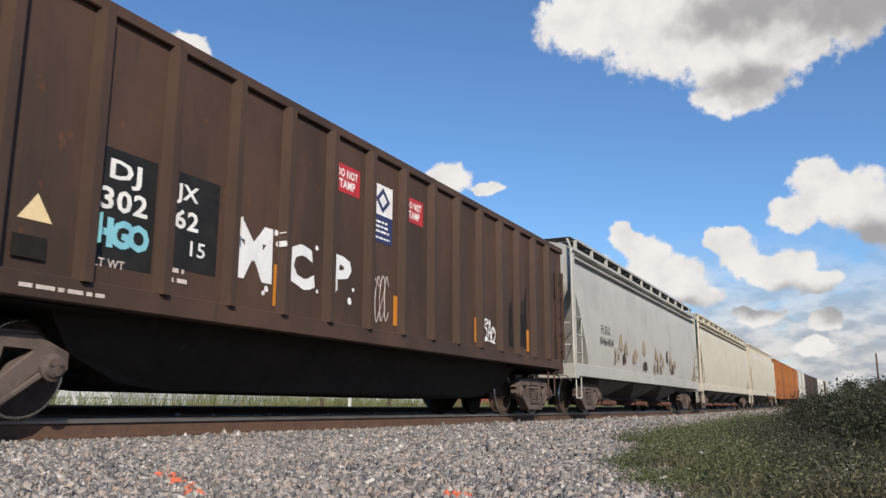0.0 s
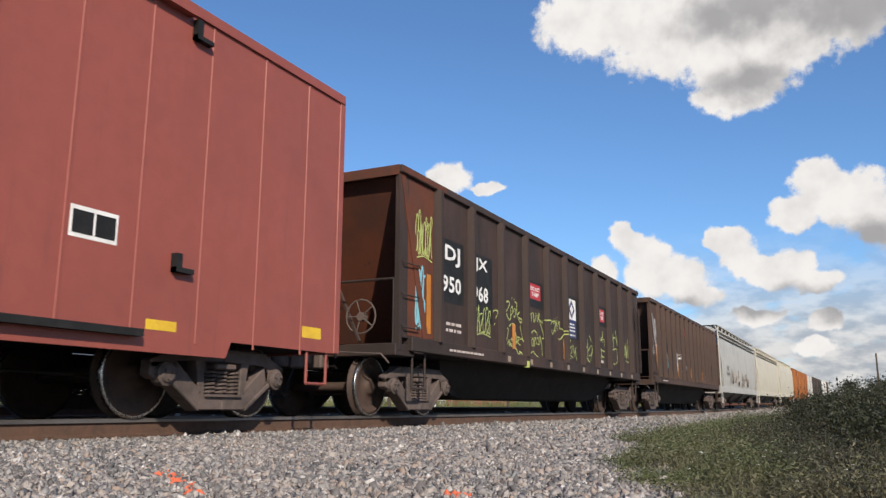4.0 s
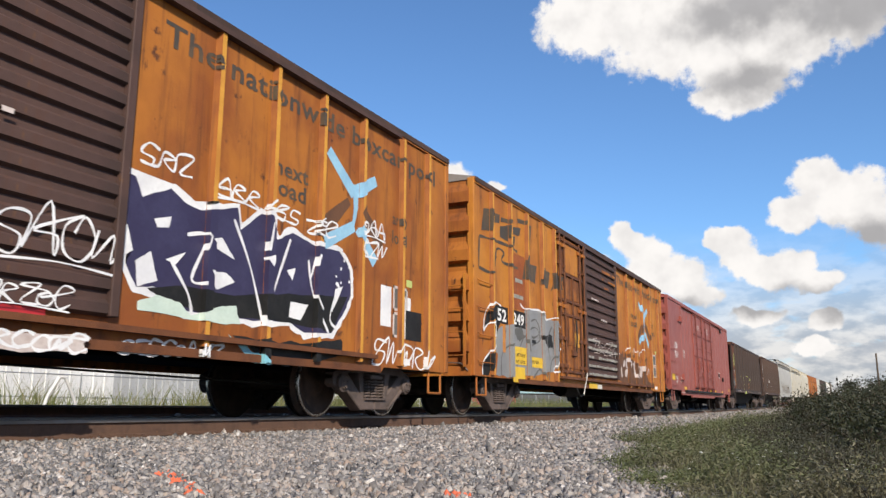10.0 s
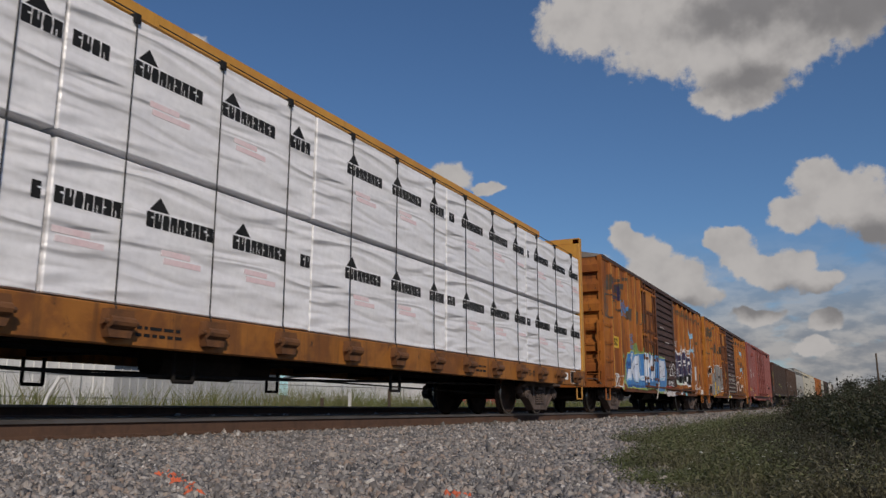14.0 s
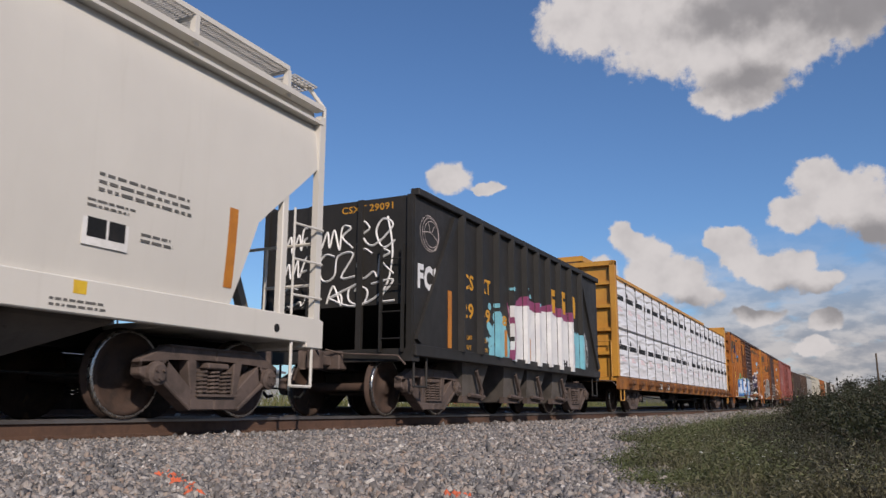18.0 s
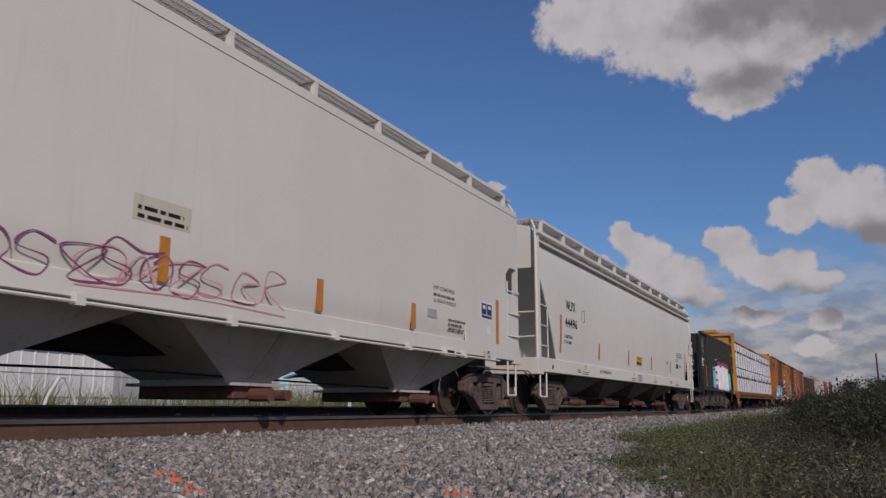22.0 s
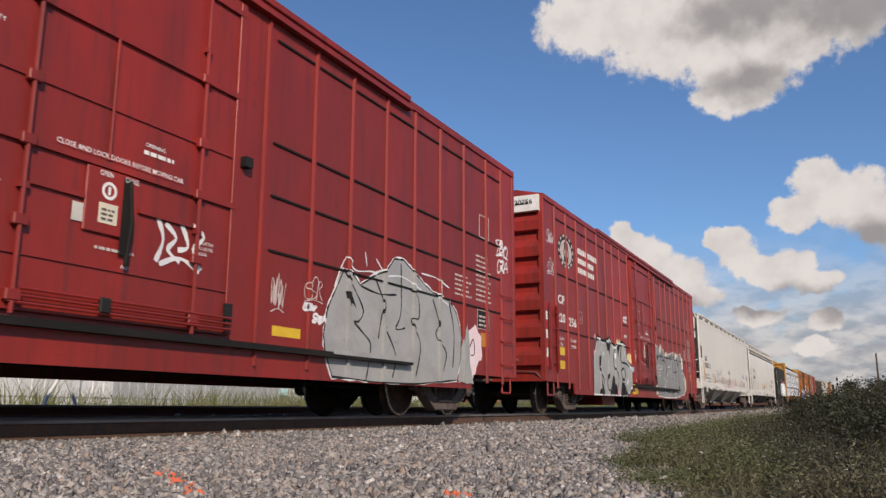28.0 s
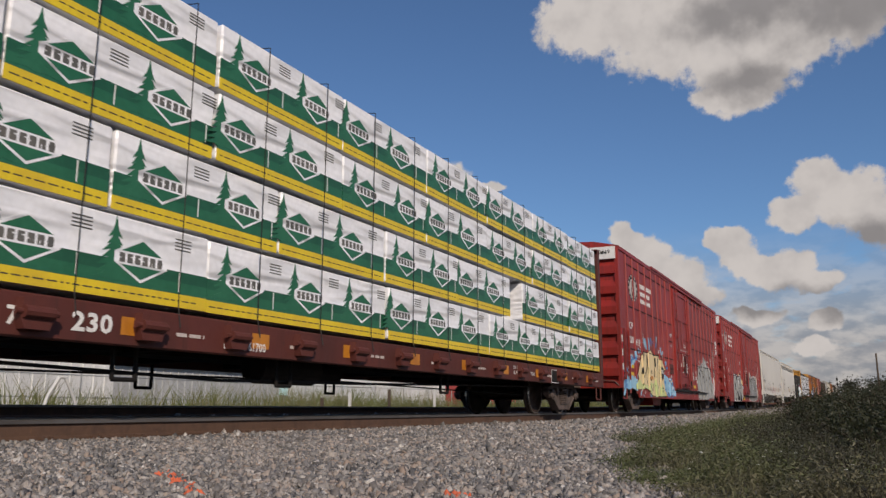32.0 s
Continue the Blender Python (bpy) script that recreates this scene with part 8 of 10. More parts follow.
                pts = smooth(line, 4)
                for p, q in zip(pts, pts[1:]):
                    rod(bm, (-h - 0.004, p[0], p[1]), (-h - 0.004, q[0], q[1]), 0.019, 4)
                line = []
    for p, q in zip(*[(lambda c: (c, c[1:]))(smooth([(-1.0, 3.2), (-1.1, 2.6), (-0.95, 2.0), (-0.4, 1.75), (0.1, 1.9)]))][0]):
        rod(bm, (-h - 0.004, p[0], p[1]), (-h - 0.004, q[0], q[1]), 0.019, 4)
    part("graffiti", bm, "spray_white", car, "white sprayed scrawl")
    end_lettering(car, "CSXT 29091", -0.1, -1.1, 3.32, 3.44, -h - 0.003, "stencil_yellow")
    return car


# ---------------------------------------------------------------- covered hoppers


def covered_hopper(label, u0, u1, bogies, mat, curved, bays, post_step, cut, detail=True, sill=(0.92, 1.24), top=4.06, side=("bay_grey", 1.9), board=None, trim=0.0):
    car, h = start_car("covered_hopper_car", label, u0, u1, bogies)
    rows = []
    for k in range(15):
        z = sill[1] + (top - sill[1]) * k / 14
        if curved:
            t = (z - 2.5) / 1.45
            y = 1.5 - 0.085 * t * t - (0.05 if z > 3.85 else 0)
        else:
            y = 1.5 - (0.07 * (1 - (z - sill[1]) / 0.25) if z < sill[1] + 0.25 else 0)
        rows.append((cut(z, h), z, y))
    rows += [(rows[-1][0], top + 0.14, 1.30), (rows[-1][0], top + 0.26, 0.85), (rows[-1][0], top + 0.31, 0.0)]
    bm = bmesh.new()
    ring = [(x, z, -y) for x, z, y in rows] + [(x, z, y) for x, z, y in rows[-2::-1]]
    cols = [[bm.verts.new((s * x - (trim if s > 0 else 0.0), y, z)) for x, z, y in ring] for s in (-1, 1)]
    for i in range(len(ring) - 1):
        bm.faces.new((cols[0][i], cols[1][i], cols[1][i + 1], cols[0][i + 1]))
    n = len(ring)
    for c in cols:
        for i in range(n // 2):
            a, b, p, q = c[i], c[i + 1], c[n - 2 - i], c[n - 1 - i]
            bm.faces.new([a, b, p, q] if b != p else [a, b, q])
    bm.faces.new((cols[0][0], cols[0][-1], cols[1][-1], cols[1][0]))
    body = part("body", bm, mat, car, "smooth welded hopper body", smooth=True)
    body.data.set_sharp_from_angle(angle=radians(38))
    for s in (1, -1):
        y0, y1 = sorted((s * -1.5, s * -1.40))
        block("side_sill", mat, car, -h, h - trim, y0, y1, sill[0], sill[1], bevel=0.012)
        if detail:
            y0, y1 = sorted((s * -1.48, s * -1.36))
            for z, w in (((top - 0.02, 0.07), (top - 0.22, 0.04)) if curved else ((top - 0.05, 0.12),)):
                block("roof_rail", mat, car, -h + 0.1, h - 0.1 - trim, y0 - 0.03 * (s > 0), y1 + 0.03 * (s < 0), z, z + w)
    for e in (-1, 1):
        he = h - (trim if e > 0 else 0.0)
        x0, x1 = sorted((e * (he - 0.3), e * (he + 0.05)))
        block("end_sill", mat, car, x0, x1, -1.5, 1.5, sill[0] - 0.06, sill[1] - 0.02, bevel=0.01)
        block("shear_plate", mat, car, min(e * he, e * (he - 2.4)), max(e * he, e * (he - 2.4)), -1.4, 1.4, sill[0] + 0.02, sill[0] + 0.08)
        for s in (1, -1):
            y0, y1 = sorted((s * -1.5, s * -1.41))
            x0, x1 = sorted((e * (he - 0.16), e * (he - 0.04)))
            block("corner_post", mat, car, x0, x1, y0, y1, sill[1] - 0.05, top - 0.1)
            if detail:
                bar("side_ladder", mat, car, [(e * (he - 0.62), s * -1.49, sill[1]), (e * (he - 0.62), s * -1.49, sill[1] + 1.35)],
                    *[[(e * (he - 0.62), s * -1.50, z), (e * (he - 0.08), s * -1.54, z)] for z in (sill[1] + 0.25, sill[1] + 0.7, sill[1] + 1.15)], r=0.016)
                bar("roof_grab", mat, car, [(e * (he - 0.02), s * -1.45, sill[1]), (e * (he - 0.02), s * -1.45, top + 0.05), (e * (he - 0.18), s * -1.30, top + 0.33), (e * (he - 0.5), s * -1.20, top + 0.36)], r=0.03, n=8)
        if detail:
            bar("end_rail", mat, car, [(e * (he - 0.05), -1.42, sill[1] + 1.0), (e * (he - 0.05), 1.42, sill[1] + 1.0)], [(e * (he - 0.05), -0.6, sill[1]), (e * (he - 0.05), -0.6, sill[1] + 1.0)],
                [(e * (he - 0.05), -1.42, sill[1] + 0.45), (e * (he - 0.05), -0.6, sill[1] + 0.45)], r=0.022)
            for y in (-0.55, 0.55):
                bm = bmesh.new()
                prism(bm, [(e * (he - 0.30), sill[1]), (e * (he - 0.42), sill[1]), (e * (he - 1.3), 3.1), (e * (he - 1.18), 3.1)], y - 0.06, y + 0.06)
                part("end_strut", bm, "bay", car)
    w = (bays[1] - bays[0]) if len(bays) > 1 else 3.0
    for x in bays:
        bm = bmesh.new()
        hw, gw, zt = min(w * 0.46, 1.9), 0.45, sill[0] + 0.1
        rings = [[bm.verts.new((x + a * half, b * deep, z)) for a, b in ((-1, -1), (1, -1), (1, 1), (-1, 1))] for half, deep, z in ((hw, 1.26, zt), (hw * 0.93, 1.22, zt - 0.12), (gw, 0.72, 0.46), (gw, 0.70, 0.38))]
        for p, q in zip(rings, rings[1:]):  # a funnel that narrows on all four sides
            for i in range(4):
                bm.faces.new((p[i], q[i], q[(i + 1) % 4], p[(i + 1) % 4]))
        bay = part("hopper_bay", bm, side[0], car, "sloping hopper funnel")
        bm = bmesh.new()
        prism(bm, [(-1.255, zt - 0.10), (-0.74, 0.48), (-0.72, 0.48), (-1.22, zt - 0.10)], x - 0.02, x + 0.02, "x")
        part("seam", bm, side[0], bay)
        block("outlet", "outlet_iron", bay, x - 0.38, x + 0.38, -0.80, 0.80, 0.22, 0.40, bevel=0.015)
        if detail:
            for dx, far, r in ((-0.1, 1.28, 0.085), (0.28, 1.25, 0.07)):
                bm = bmesh.new()
                rod(bm, (x + dx, -0.85, 0.27), (x + dx, -far + 0.12, 0.27), r, 10)
                part("outlet_cap", bm, "outlet_iron", bay, "rusty outlet cap")
            block("outlet_flange", side[0], bay, x - 0.52, x + 0.52, -0.88, 0.88, 0.38, 0.42)
    # running board along the roof edge
    z = top + 0.33
    for e in ((-1, 1) if detail else ()):
        he = h - (trim if e > 0 else 0.0)
        bm = bmesh.new()
        for k in range(47):
            y = -1.40 + 2.8 * k / 46
            box(bm, *sorted((e * (he - 0.14), e * (he - 0.62))), y - 0.006, y + 0.006, z - 0.012, z + 0.012)
        for k in range(7):
            x = e * (he - 0.14 - 0.08 * k)
            box(bm, x - 0.005, x + 0.005, -1.40, 1.40, z - 0.012, z + 0.013)
        part("end_board", bm, board or mat, car, "open steel grating across the roof end")
    xs = [-h + 0.5 + k * post_step for k in range(int((2 * h - 0.9 - trim) / post_step) + 1)]
    for s in ((1, -1) if detail else (1,)):
        bm = bmesh.new()
        y0, y1 = sorted((s * -1.44, s * -0.98))
        n = int((xs[-1] - xs[0]) / (0.04 if s > 0 else 0.3))
        for k in range(n + 1):
            x = xs[0] + (xs[-1] - xs[0]) * k / n
            box(bm, x - 0.006, x + 0.006, y0, y1, z - 0.014, z + 0.012)
        for k in range(5):
            y = y0 + (y1 - y0) * k / 4
            box(bm, xs[0], xs[-1], y - 0.004, y + 0.004, z - 0.008, z + 0.013)
        walk_board = part("running_board", bm, board or mat, car, "open steel grating along the roof")
        bm = bmesh.new()
        box(bm, xs[0], xs[-1], -0.012, 0.012, -0.03, 0.03)
        put("edge_strip", solid("edge_strip", bm, mat), walk_board, pose(0, s * -1.45, z))
        bm = bmesh.new()
        prism(bm, [(s * -1.46, z - 0.02), (s * -1.40, z - 0.02), (s * -1.36, top + 0.02), (s * -1.46, top - 0.06)], -0.035, 0.035, "x")
        prism(bm, [(s * -1.44, z - 0.05), (s * -0.95, z - 0.05), (s * -0.95, z - 0.02), (s * -1.44, z - 0.02)], -0.02, 0.02, "x")
        brace = solid("bracket", bm, mat)
        for x in xs:
            put("bracket", brace, walk_board, pose(x, 0, 0))
    hang_steps(car, (-h + 0.35, h - 0.35 - trim), mat, 0.38, sill[0])
    return car, h


def curved_panel(car, name, material, x0, x1, z0, z1, label=""):
    """A flat label laid onto the bowed side of the wide hopper car."""
    bm = bmesh.new()
    rows = [[bm.verts.new((x, bowed(z), z)) for x in (x0, x1)] for z in (z0 + (z1 - z0) * k / 5 for k in range(6))]
    for p, q in zip(rows, rows[1:]):
        bm.faces.new((p[0], p[1], q[1], q[0]))
    return part(name, bm, material, car, label)


def bowed(z, lift=0.006):
    return -1.5 + 0.085 * ((z - 2.5) / 1.45) ** 2 - lift


def wide_hopper():
    def cut(z, h):
        if z > 3.25:
            return h - 0.12
        return h - 0.12 - 1.2 * (3.25 - max(z, 2.26)) - 0.35 * max(0.0, 2.26 - z)

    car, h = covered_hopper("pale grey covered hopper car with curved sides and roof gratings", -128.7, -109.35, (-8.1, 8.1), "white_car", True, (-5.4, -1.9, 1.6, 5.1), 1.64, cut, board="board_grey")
    for e in (-1,):
        for s in (1, -1):
            bm = bmesh.new()
            rows = [[bm.verts.new((e * x, s * -(1.5 - 0.085 * ((z - 2.5) / 1.45) ** 2 - d), z)) for x, d in ((h - 0.05 - 0.65 * (3.2 - z), -0.004), (cut(z, h) - 0.1, -0.004), (cut(z, h) - 0.1, 0.02), (h - 0.05 - 0.65 * (3.2 - z), 0.02))]
                    for z in (1.24 + 1.96 * k / 8 for k in range(9))]
            for a, b in zip(rows, rows[1:]):
                for i in range(4):
                    bm.faces.new((a[i], a[(i + 1) % 4], b[(i + 1) % 4], b[i]))
            bm.faces.new(rows[0]), bm.faces.new(rows[-1][::-1])
            part("corner_web", bm, "white_car", car)
    for s in (1, -1):
        y0, y1 = sorted((s * -1.49, s * -1.40))
        block("corner_web", "white_car", car, 8.82, 8.93, y0, y1, 1.22, 2.72, bevel=0.01)
    lettering(car, "WLPX", -7.70, -6.94, 2.48, 2.72, "black", fat=0.02)
    lettering(car, "44496", -7.78, -6.82, 2.06, 2.30, "black", bowed(2.15), 0.02)
    lettering(car, "LD LMT 220100", -7.8, -7.2, 1.80, 1.88, "black", bowed(1.84))
    lettering(car, "LT WT 65900", -7.82, -7.25, 1.66, 1.74, "black", bowed(1.70))
    outline(car, "stencil_frame", "grey_box", -6.4, -6.15, 2.3, 2.6)
    for x in (-8.1, -4.78, -1.5, 1.7, 4.95, 7.93):
        curved_panel(car, "reflector", "orange", x - 0.07, x + 0.07, 1.42, 1.86 if abs(x) < 7 else 2.32, "orange reflector strip")
    curved_panel(car, "yellow_label", "yellow", -0.46, 0.32, 1.47, 1.77, "yellow notice with dark lines")
    script_bars(car, -0.35, 0.25, 1.66, 1.74, 2, "black", bowed(1.70, 0.010), 141)
    script_bars(car, -0.42, 0.28, 1.50, 1.60, 1, "black", bowed(1.55, 0.010), 142, 0.95)
    lettering(car, "ACF CENTER FLOW", -4.9, -3.7, 1.06, 1.15, "black")
    for x in (-6.2, 2.1, 6.0, -1.0):
        panel(car, "yellow_mark", "yellow", x - 0.07, x + 0.07, 1.1, 1.22)
        script_bars(car, x - 0.3, x + 0.3, 0.97, 1.07, 2, "grey_box", seed=int(143 + x))
    script_bars(car, -0.5, 0.2, 0.98, 1.2, 4, "grey_box", seed=147), script_bars(car, -6.9, -6.6, 1.0, 1.1, 2, "black", seed=148)
    script_bars(car, 6.1, 7.3, 2.08, 2.30, 3, "grey_box", bowed(2.15), seed=149, fill=0.4), script_bars(car, 6.0, 6.6, 1.92, 2.02, 2, "grey_box", bowed(1.96), seed=150, fill=0.4)
    panel(car, "data_plate", "white", 5.98, 6.50, 1.56, 1.86, bowed(1.71)), panel(car, "data_plate", "black", 6.03, 6.24, 1.64, 1.82, bowed(1.71, 0.010)), panel(car, "data_plate", "black", 6.27, 6.46, 1.64, 1.82, bowed(1.71, 0.010))
    script_bars(car, 6.65, 7.16, 1.70, 1.82, 2, "grey_box", bowed(1.76), seed=151, fill=0.4)
    script_bars(car, 4.2, 4.6, 1.74, 1.84, 2, "grey_box", bowed(1.8), seed=152), script_bars(car, 4.6, 5.2, 1.02, 1.15, 2, "grey_box", seed=153)
    bm = bmesh.new()
    rod(bm, (-h + 0.9, -1.506, 1.05), (-h + 0.9, -1.48, 1.05), 0.05, 12)
    part("jacking_hole", bm, "black", car)
    bm = bmesh.new()
    rod(bm, (h - 0.9, -1.506, 1.05), (h - 0.9, -1.48, 1.05), 0.05, 12)
    part("jacking_hole", bm, "black", car)
    end_lettering(car, "WLPX", 0.3, -0.15, 3.72, 3.84, -h + 0.115, "black")
    end_lettering(car, "44496", 0.35, -0.2, 3.52, 3.64, -h + 0.115, "black")
    return car


def flat_hopper():
    def cut(z, h):
        return h - 0.1 if z > 3.15 else h - 0.25 - 2.2 * min(1.0, (3.15 - z) / 1.75)

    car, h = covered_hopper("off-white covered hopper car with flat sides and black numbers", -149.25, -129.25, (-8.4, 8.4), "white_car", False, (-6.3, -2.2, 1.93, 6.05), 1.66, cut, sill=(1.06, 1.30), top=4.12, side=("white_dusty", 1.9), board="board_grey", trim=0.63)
    lettering(car, "CAIX", -8.72, -8.10, 2.30, 2.54, "black", fat=0.02)
    lettering(car, "59228", -8.80, -7.70, 1.98, 2.22, "black", fat=0.02)
    panel(car, "patch", "spray_white", -8.05, -7.88, 2.25, 2.5)
    lettering(car, "LD LMT 197300 LBS", -8.9, -7.75, 1.62, 1.70, "black")
    lettering(car, "LT WT  65700 LBS NEW 7-93", -8.9, -7.32, 1.47, 1.55, "black")
    outline(car, "stencil_frame", "black", -7.42, -7.12, 1.98, 2.26)
    lettering(car, "PLATE", -7.36, -7.2, 2.16, 2.21, "black")
    lettering(car, "C", -7.32, -7.22, 2.02, 2.13, "black")
    panel(car, "jack_pad", "white_car", -8.92, -8.42, 0.88, 1.2, -1.53, "square jacking pad")
    lettering(car, "JACK", -8.62, -8.45, 1.12, 1.17, "black", -1.534)
    lettering(car, "HERE", -8.62, -8.45, 1.04, 1.09, "black", -1.534)
    bm = bmesh.new()
    rod(bm, (-8.77, -1.536, 1.02), (-8.77, -1.5, 1.02), 0.05, 12)
    part("jacking_hole", bm, "black", car)
    for x, z1 in ((-9.08, 2.3), (-5.78, 1.78), (-3.08, 1.78), (-0.38, 1.80), (2.3, 1.76), (4.82, 1.74), (8.2, 2.2)):
        panel(car, "reflector", "orange", x - 0.07, x + 0.07, 1.34, z1, -1.505, "orange reflector strip")
    scrawl(car, -5.3, -3.3, 1.45, 2.2, "grey_box", 161, 0.022, 5, label="thin grey sprayed tag")
    scrawl(car, -2.95, 0.2, 1.2, 1.75, "magenta", 162, 0.024, 7, label="thin red sprayed tag")
    scrawl(car, -1.4, 1.6, 1.2, 1.7, "pink", 163, 0.024, 6)
    panel(car, "patch", "silver", -6.55, -6.3, 1.6, 1.78)
    panel(car, "yellow_label", "tan_car", -0.82, -0.05, 1.90, 2.16, label="small pale yellow notice")
    script_bars(car, -0.76, -0.08, 1.93, 2.10, 2, "black", -1.507, 164)
    script_bars(car, -8.2, -7.4, 1.34, 1.40, 1, "grey_box", seed=165), script_bars(car, -6.0, -4.9, 1.12, 1.18, 2, "grey_box", seed=166)
    panel(car, "data_plate", "white", 7.41, 7.96, 1.76, 2.09)
    for x in (7.45, 7.70):
        panel(car, "data_plate", "navy", x, x + 0.22, 1.85, 2.06, -1.507), script_bars(car, x + 0.06, x + 0.16, 1.96, 2.03, 1, "white", -1.510, 67, 0.9)
    panel(car, "data_plate", "navy", 7.45, 7.92, 1.785, 1.835, -1.507)
    block("lift_bracket", "white_car", car, 5.85, 6.3, -1.54, -1.46, 0.98, 1.12, bevel=0.01), block("bracket_slot", "black", car, 5.95, 6.2, -1.545, -1.5, 1.02, 1.08)
    lettering(car, "INT COATING", 5.5, 6.28, 2.06, 2.13, "black"), script_bars(car, 5.5, 6.5, 1.95, 2.03, 1, "grey_box", seed=168, fill=0.6), lettering(car, "2-2007 REQT", 5.5, 6.36, 1.84, 1.91, "black")
    script_bars(car, 6.06, 6.75, 1.44, 1.66, 3, "grey_box", seed=169), panel(car, "patch", "silver", 5.3, 5.62, 1.58, 1.72), panel(car, "patch", "spray_white", 7.72, 7.86, 1.5, 1.64)
    panel(car, "jack_pad", "white_car", 7.55, 8.05, 0.88, 1.2, -1.53, "square jacking pad")
    lettering(car, "LIFT", 7.62, 7.78, 1.12, 1.17, "black", -1.534), lettering(car, "HERE", 7.62, 7.78, 1.04, 1.09, "black", -1.534)
    # side webs beyond the sloping ends, with a hole at the corner
    for e in (-1, 1):
        he = h - (0.63 if e > 0 else 0.0)
        for s in (1, -1):
            y0, y1 = sorted((s * -1.5, s * -1.475))
            for a, b, z0, z1 in ((0.70, 2.6, 1.28, 3.3), (0.14, 0.70, 2.95, 3.3), (0.14, 0.70, 1.28, 2.40)):
                x0, x1 = sorted((e * (he - a), e * (he - b)))
                block("corner_web", "white_car", car, x0, x1, y0, y1, z0, z1)
        x0, x1 = sorted((e * (he - 0.12), e * (he - 0.04)))
        block("end_apron", "white_car", car, x0, x1, -1.45, 1.45, 1.02, 1.46)
    end_lettering(car, "CAIX 59228", -0.35, -1.35, 3.62, 3.75, -h + 0.09, "black")
    bar("sill_rod", "white_car", car, [(-7.9, -1.54, 1.02), (h - 1.8, -1.54, 1.02)], r=0.018)
    for k in range(8):
        block("rod_bracket", "white_car", car, -7.4 + k * 2.0, -7.3 + k * 2.0, -1.56, -1.48, 0.99, 1.10)
    return car


def plain_cut(z, h):
    return h - 0.12 if z > 3.1 else h - 0.12 - 1.2 * min(1.0, (3.1 - z) / 1.8)


def far_cars():
    """The cars ahead, which the camera sees only from afar."""
    car, h = covered_hopper("weathered grey covered hopper car with rust-streaked side", 19.35, 37.4, (-7.0, 7.0), "grey_car", True, (-4.2, 0.0, 4.2), 1.5, plain_cut, top=4.12, board="black_car")
    lettering(car, "FURX", -6.6, -5.6, 2.15, 2.40, "grey_box"), lettering(car, "846404", -6.7, -5.3, 1.85, 2.08, "grey_box")
    rng = random.Random(170)
    for k in range(24):
        x, w, z = rng.uniform(-5.5, 6.0), rng.uniform(0.12, 0.5), rng.uniform(1.3, 1.9)
        blob(car, [(x, z), (x + w, z + rng.uniform(-0.1, 0.1)), (x + w * 0.8, z + rng.uniform(0.2, 0.6)), (x + w * 0.1, z + rng.uniform(0.15, 0.5))], rng.choice(("rust_smear", "rust_smear", "brown")), 170 + k, rough=0.06)
    covered_hopper("cream covered hopper car", 38.3, 58.0, (-8.0, 8.0), "tan_car", True, (-5.0, -1.7, 1.7, 5.0), 1.6, plain_cut, top=4.1)
    covered_hopper("cream covered hopper car, far up the line", 58.9, 78.7, (-8.0, 8.0), "tan_car", True, (-5.0, -1.7, 1.7, 5.0), 1.6, plain_cut, False, top=4.1)
    u = 79.5
    for k, (length, kind, mat) in enumerate(((16.7, "box", "yellow_rust"), (16.7, "box", "yellow_rust"), (16.8, "box", "grey_car"), (15.6, "box", "brown_dark"), (15.6, "box", "brown_dark"),
                                             (17.5, "box", "black_car"), (19.5, "hop", "white_car"), (19.5, "hop", "white_car"), (16.7, "box", "brown"), (16.7, "box", "grey_car"))):
        if kind == "box":
            names = {"yellow_rust": "faded yellow box car, far up the line", "grey_car": "pale grey box car, far up the line", "brown_dark": "dark brown box car, far up the line", "black_car": "black box car, far up the line", "brown": "rusty brown box car, far up the line"}
            box_car("box_car", names[mat], u, u + length, (-length / 2 + 1.8, length / 2 - 1.8), mat, 0.75, 4.3, 4.5, [-6, -4.5, -3, 3, 4.5, 6], (0.12, 0.07), 0.56, "roof", 0.7, detail=False)
        else:
            covered_hopper("off-white covered hopper car, far up the line", u, u + length, (-8.0, 8.0), mat, True, (-5.0, -1.7, 1.7, 5.0), 1.6, plain_cut, False)
        u += length + 0.95


# ---------------------------------------------------------------- centre beam flats


STRAPS = [-10.58 + 1.25 * k for k in range(9)] + [0.87 + 1.262 * k for k in range(9)]


def centre_beam(label, u0, u1, mat, top_z, metal="winch", spots=STRAPS):
    car, h = start_car("centre_beam_flat_car", label, u0, u1, (-9.15, 9.15))
    for s in (1, -1):
        y0, y1 = sorted((s * -1.5, s * -1.38))
        block("side_sill", "yellow_dirty" if mat == "yellow_beam" else mat, car, -h, h, y0, y1, 0.68, 1.05, bevel=0.012)
    block("deck", mat, car, -h, h, -1.42, 1.42, 0.93, 1.04)
    for k in range(13):
        x = -h + 1.2 + k * (2 * h - 2.4) / 12
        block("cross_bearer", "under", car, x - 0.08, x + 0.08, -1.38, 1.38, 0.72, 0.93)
    for e in (-1, 1):
        x0, x1 = sorted((e * (h - 0.14), e * (h + 0.06)))
        for y in (-1.40, 1.40):
            block("bulkhead_post", mat, car, x0, x1, y - 0.09, y + 0.09, 1.05, 4.50, bevel=0.01)
        block("bulkhead_top", mat, car, x0, x1, -1.49, 1.49, 4.38, 4.52)
        xs0, xs1 = sorted((e * (h - 0.13), e * (h - 0.08)))
        block("bulkhead_sheet", mat, car, xs0, xs1, -1.32, 1.32, 1.05, 4.40)
        for z in (1.75, 2.45, 3.15, 3.85):
            x2, x3 = sorted((e * (h - 0.09), e * (h + 0.04)))
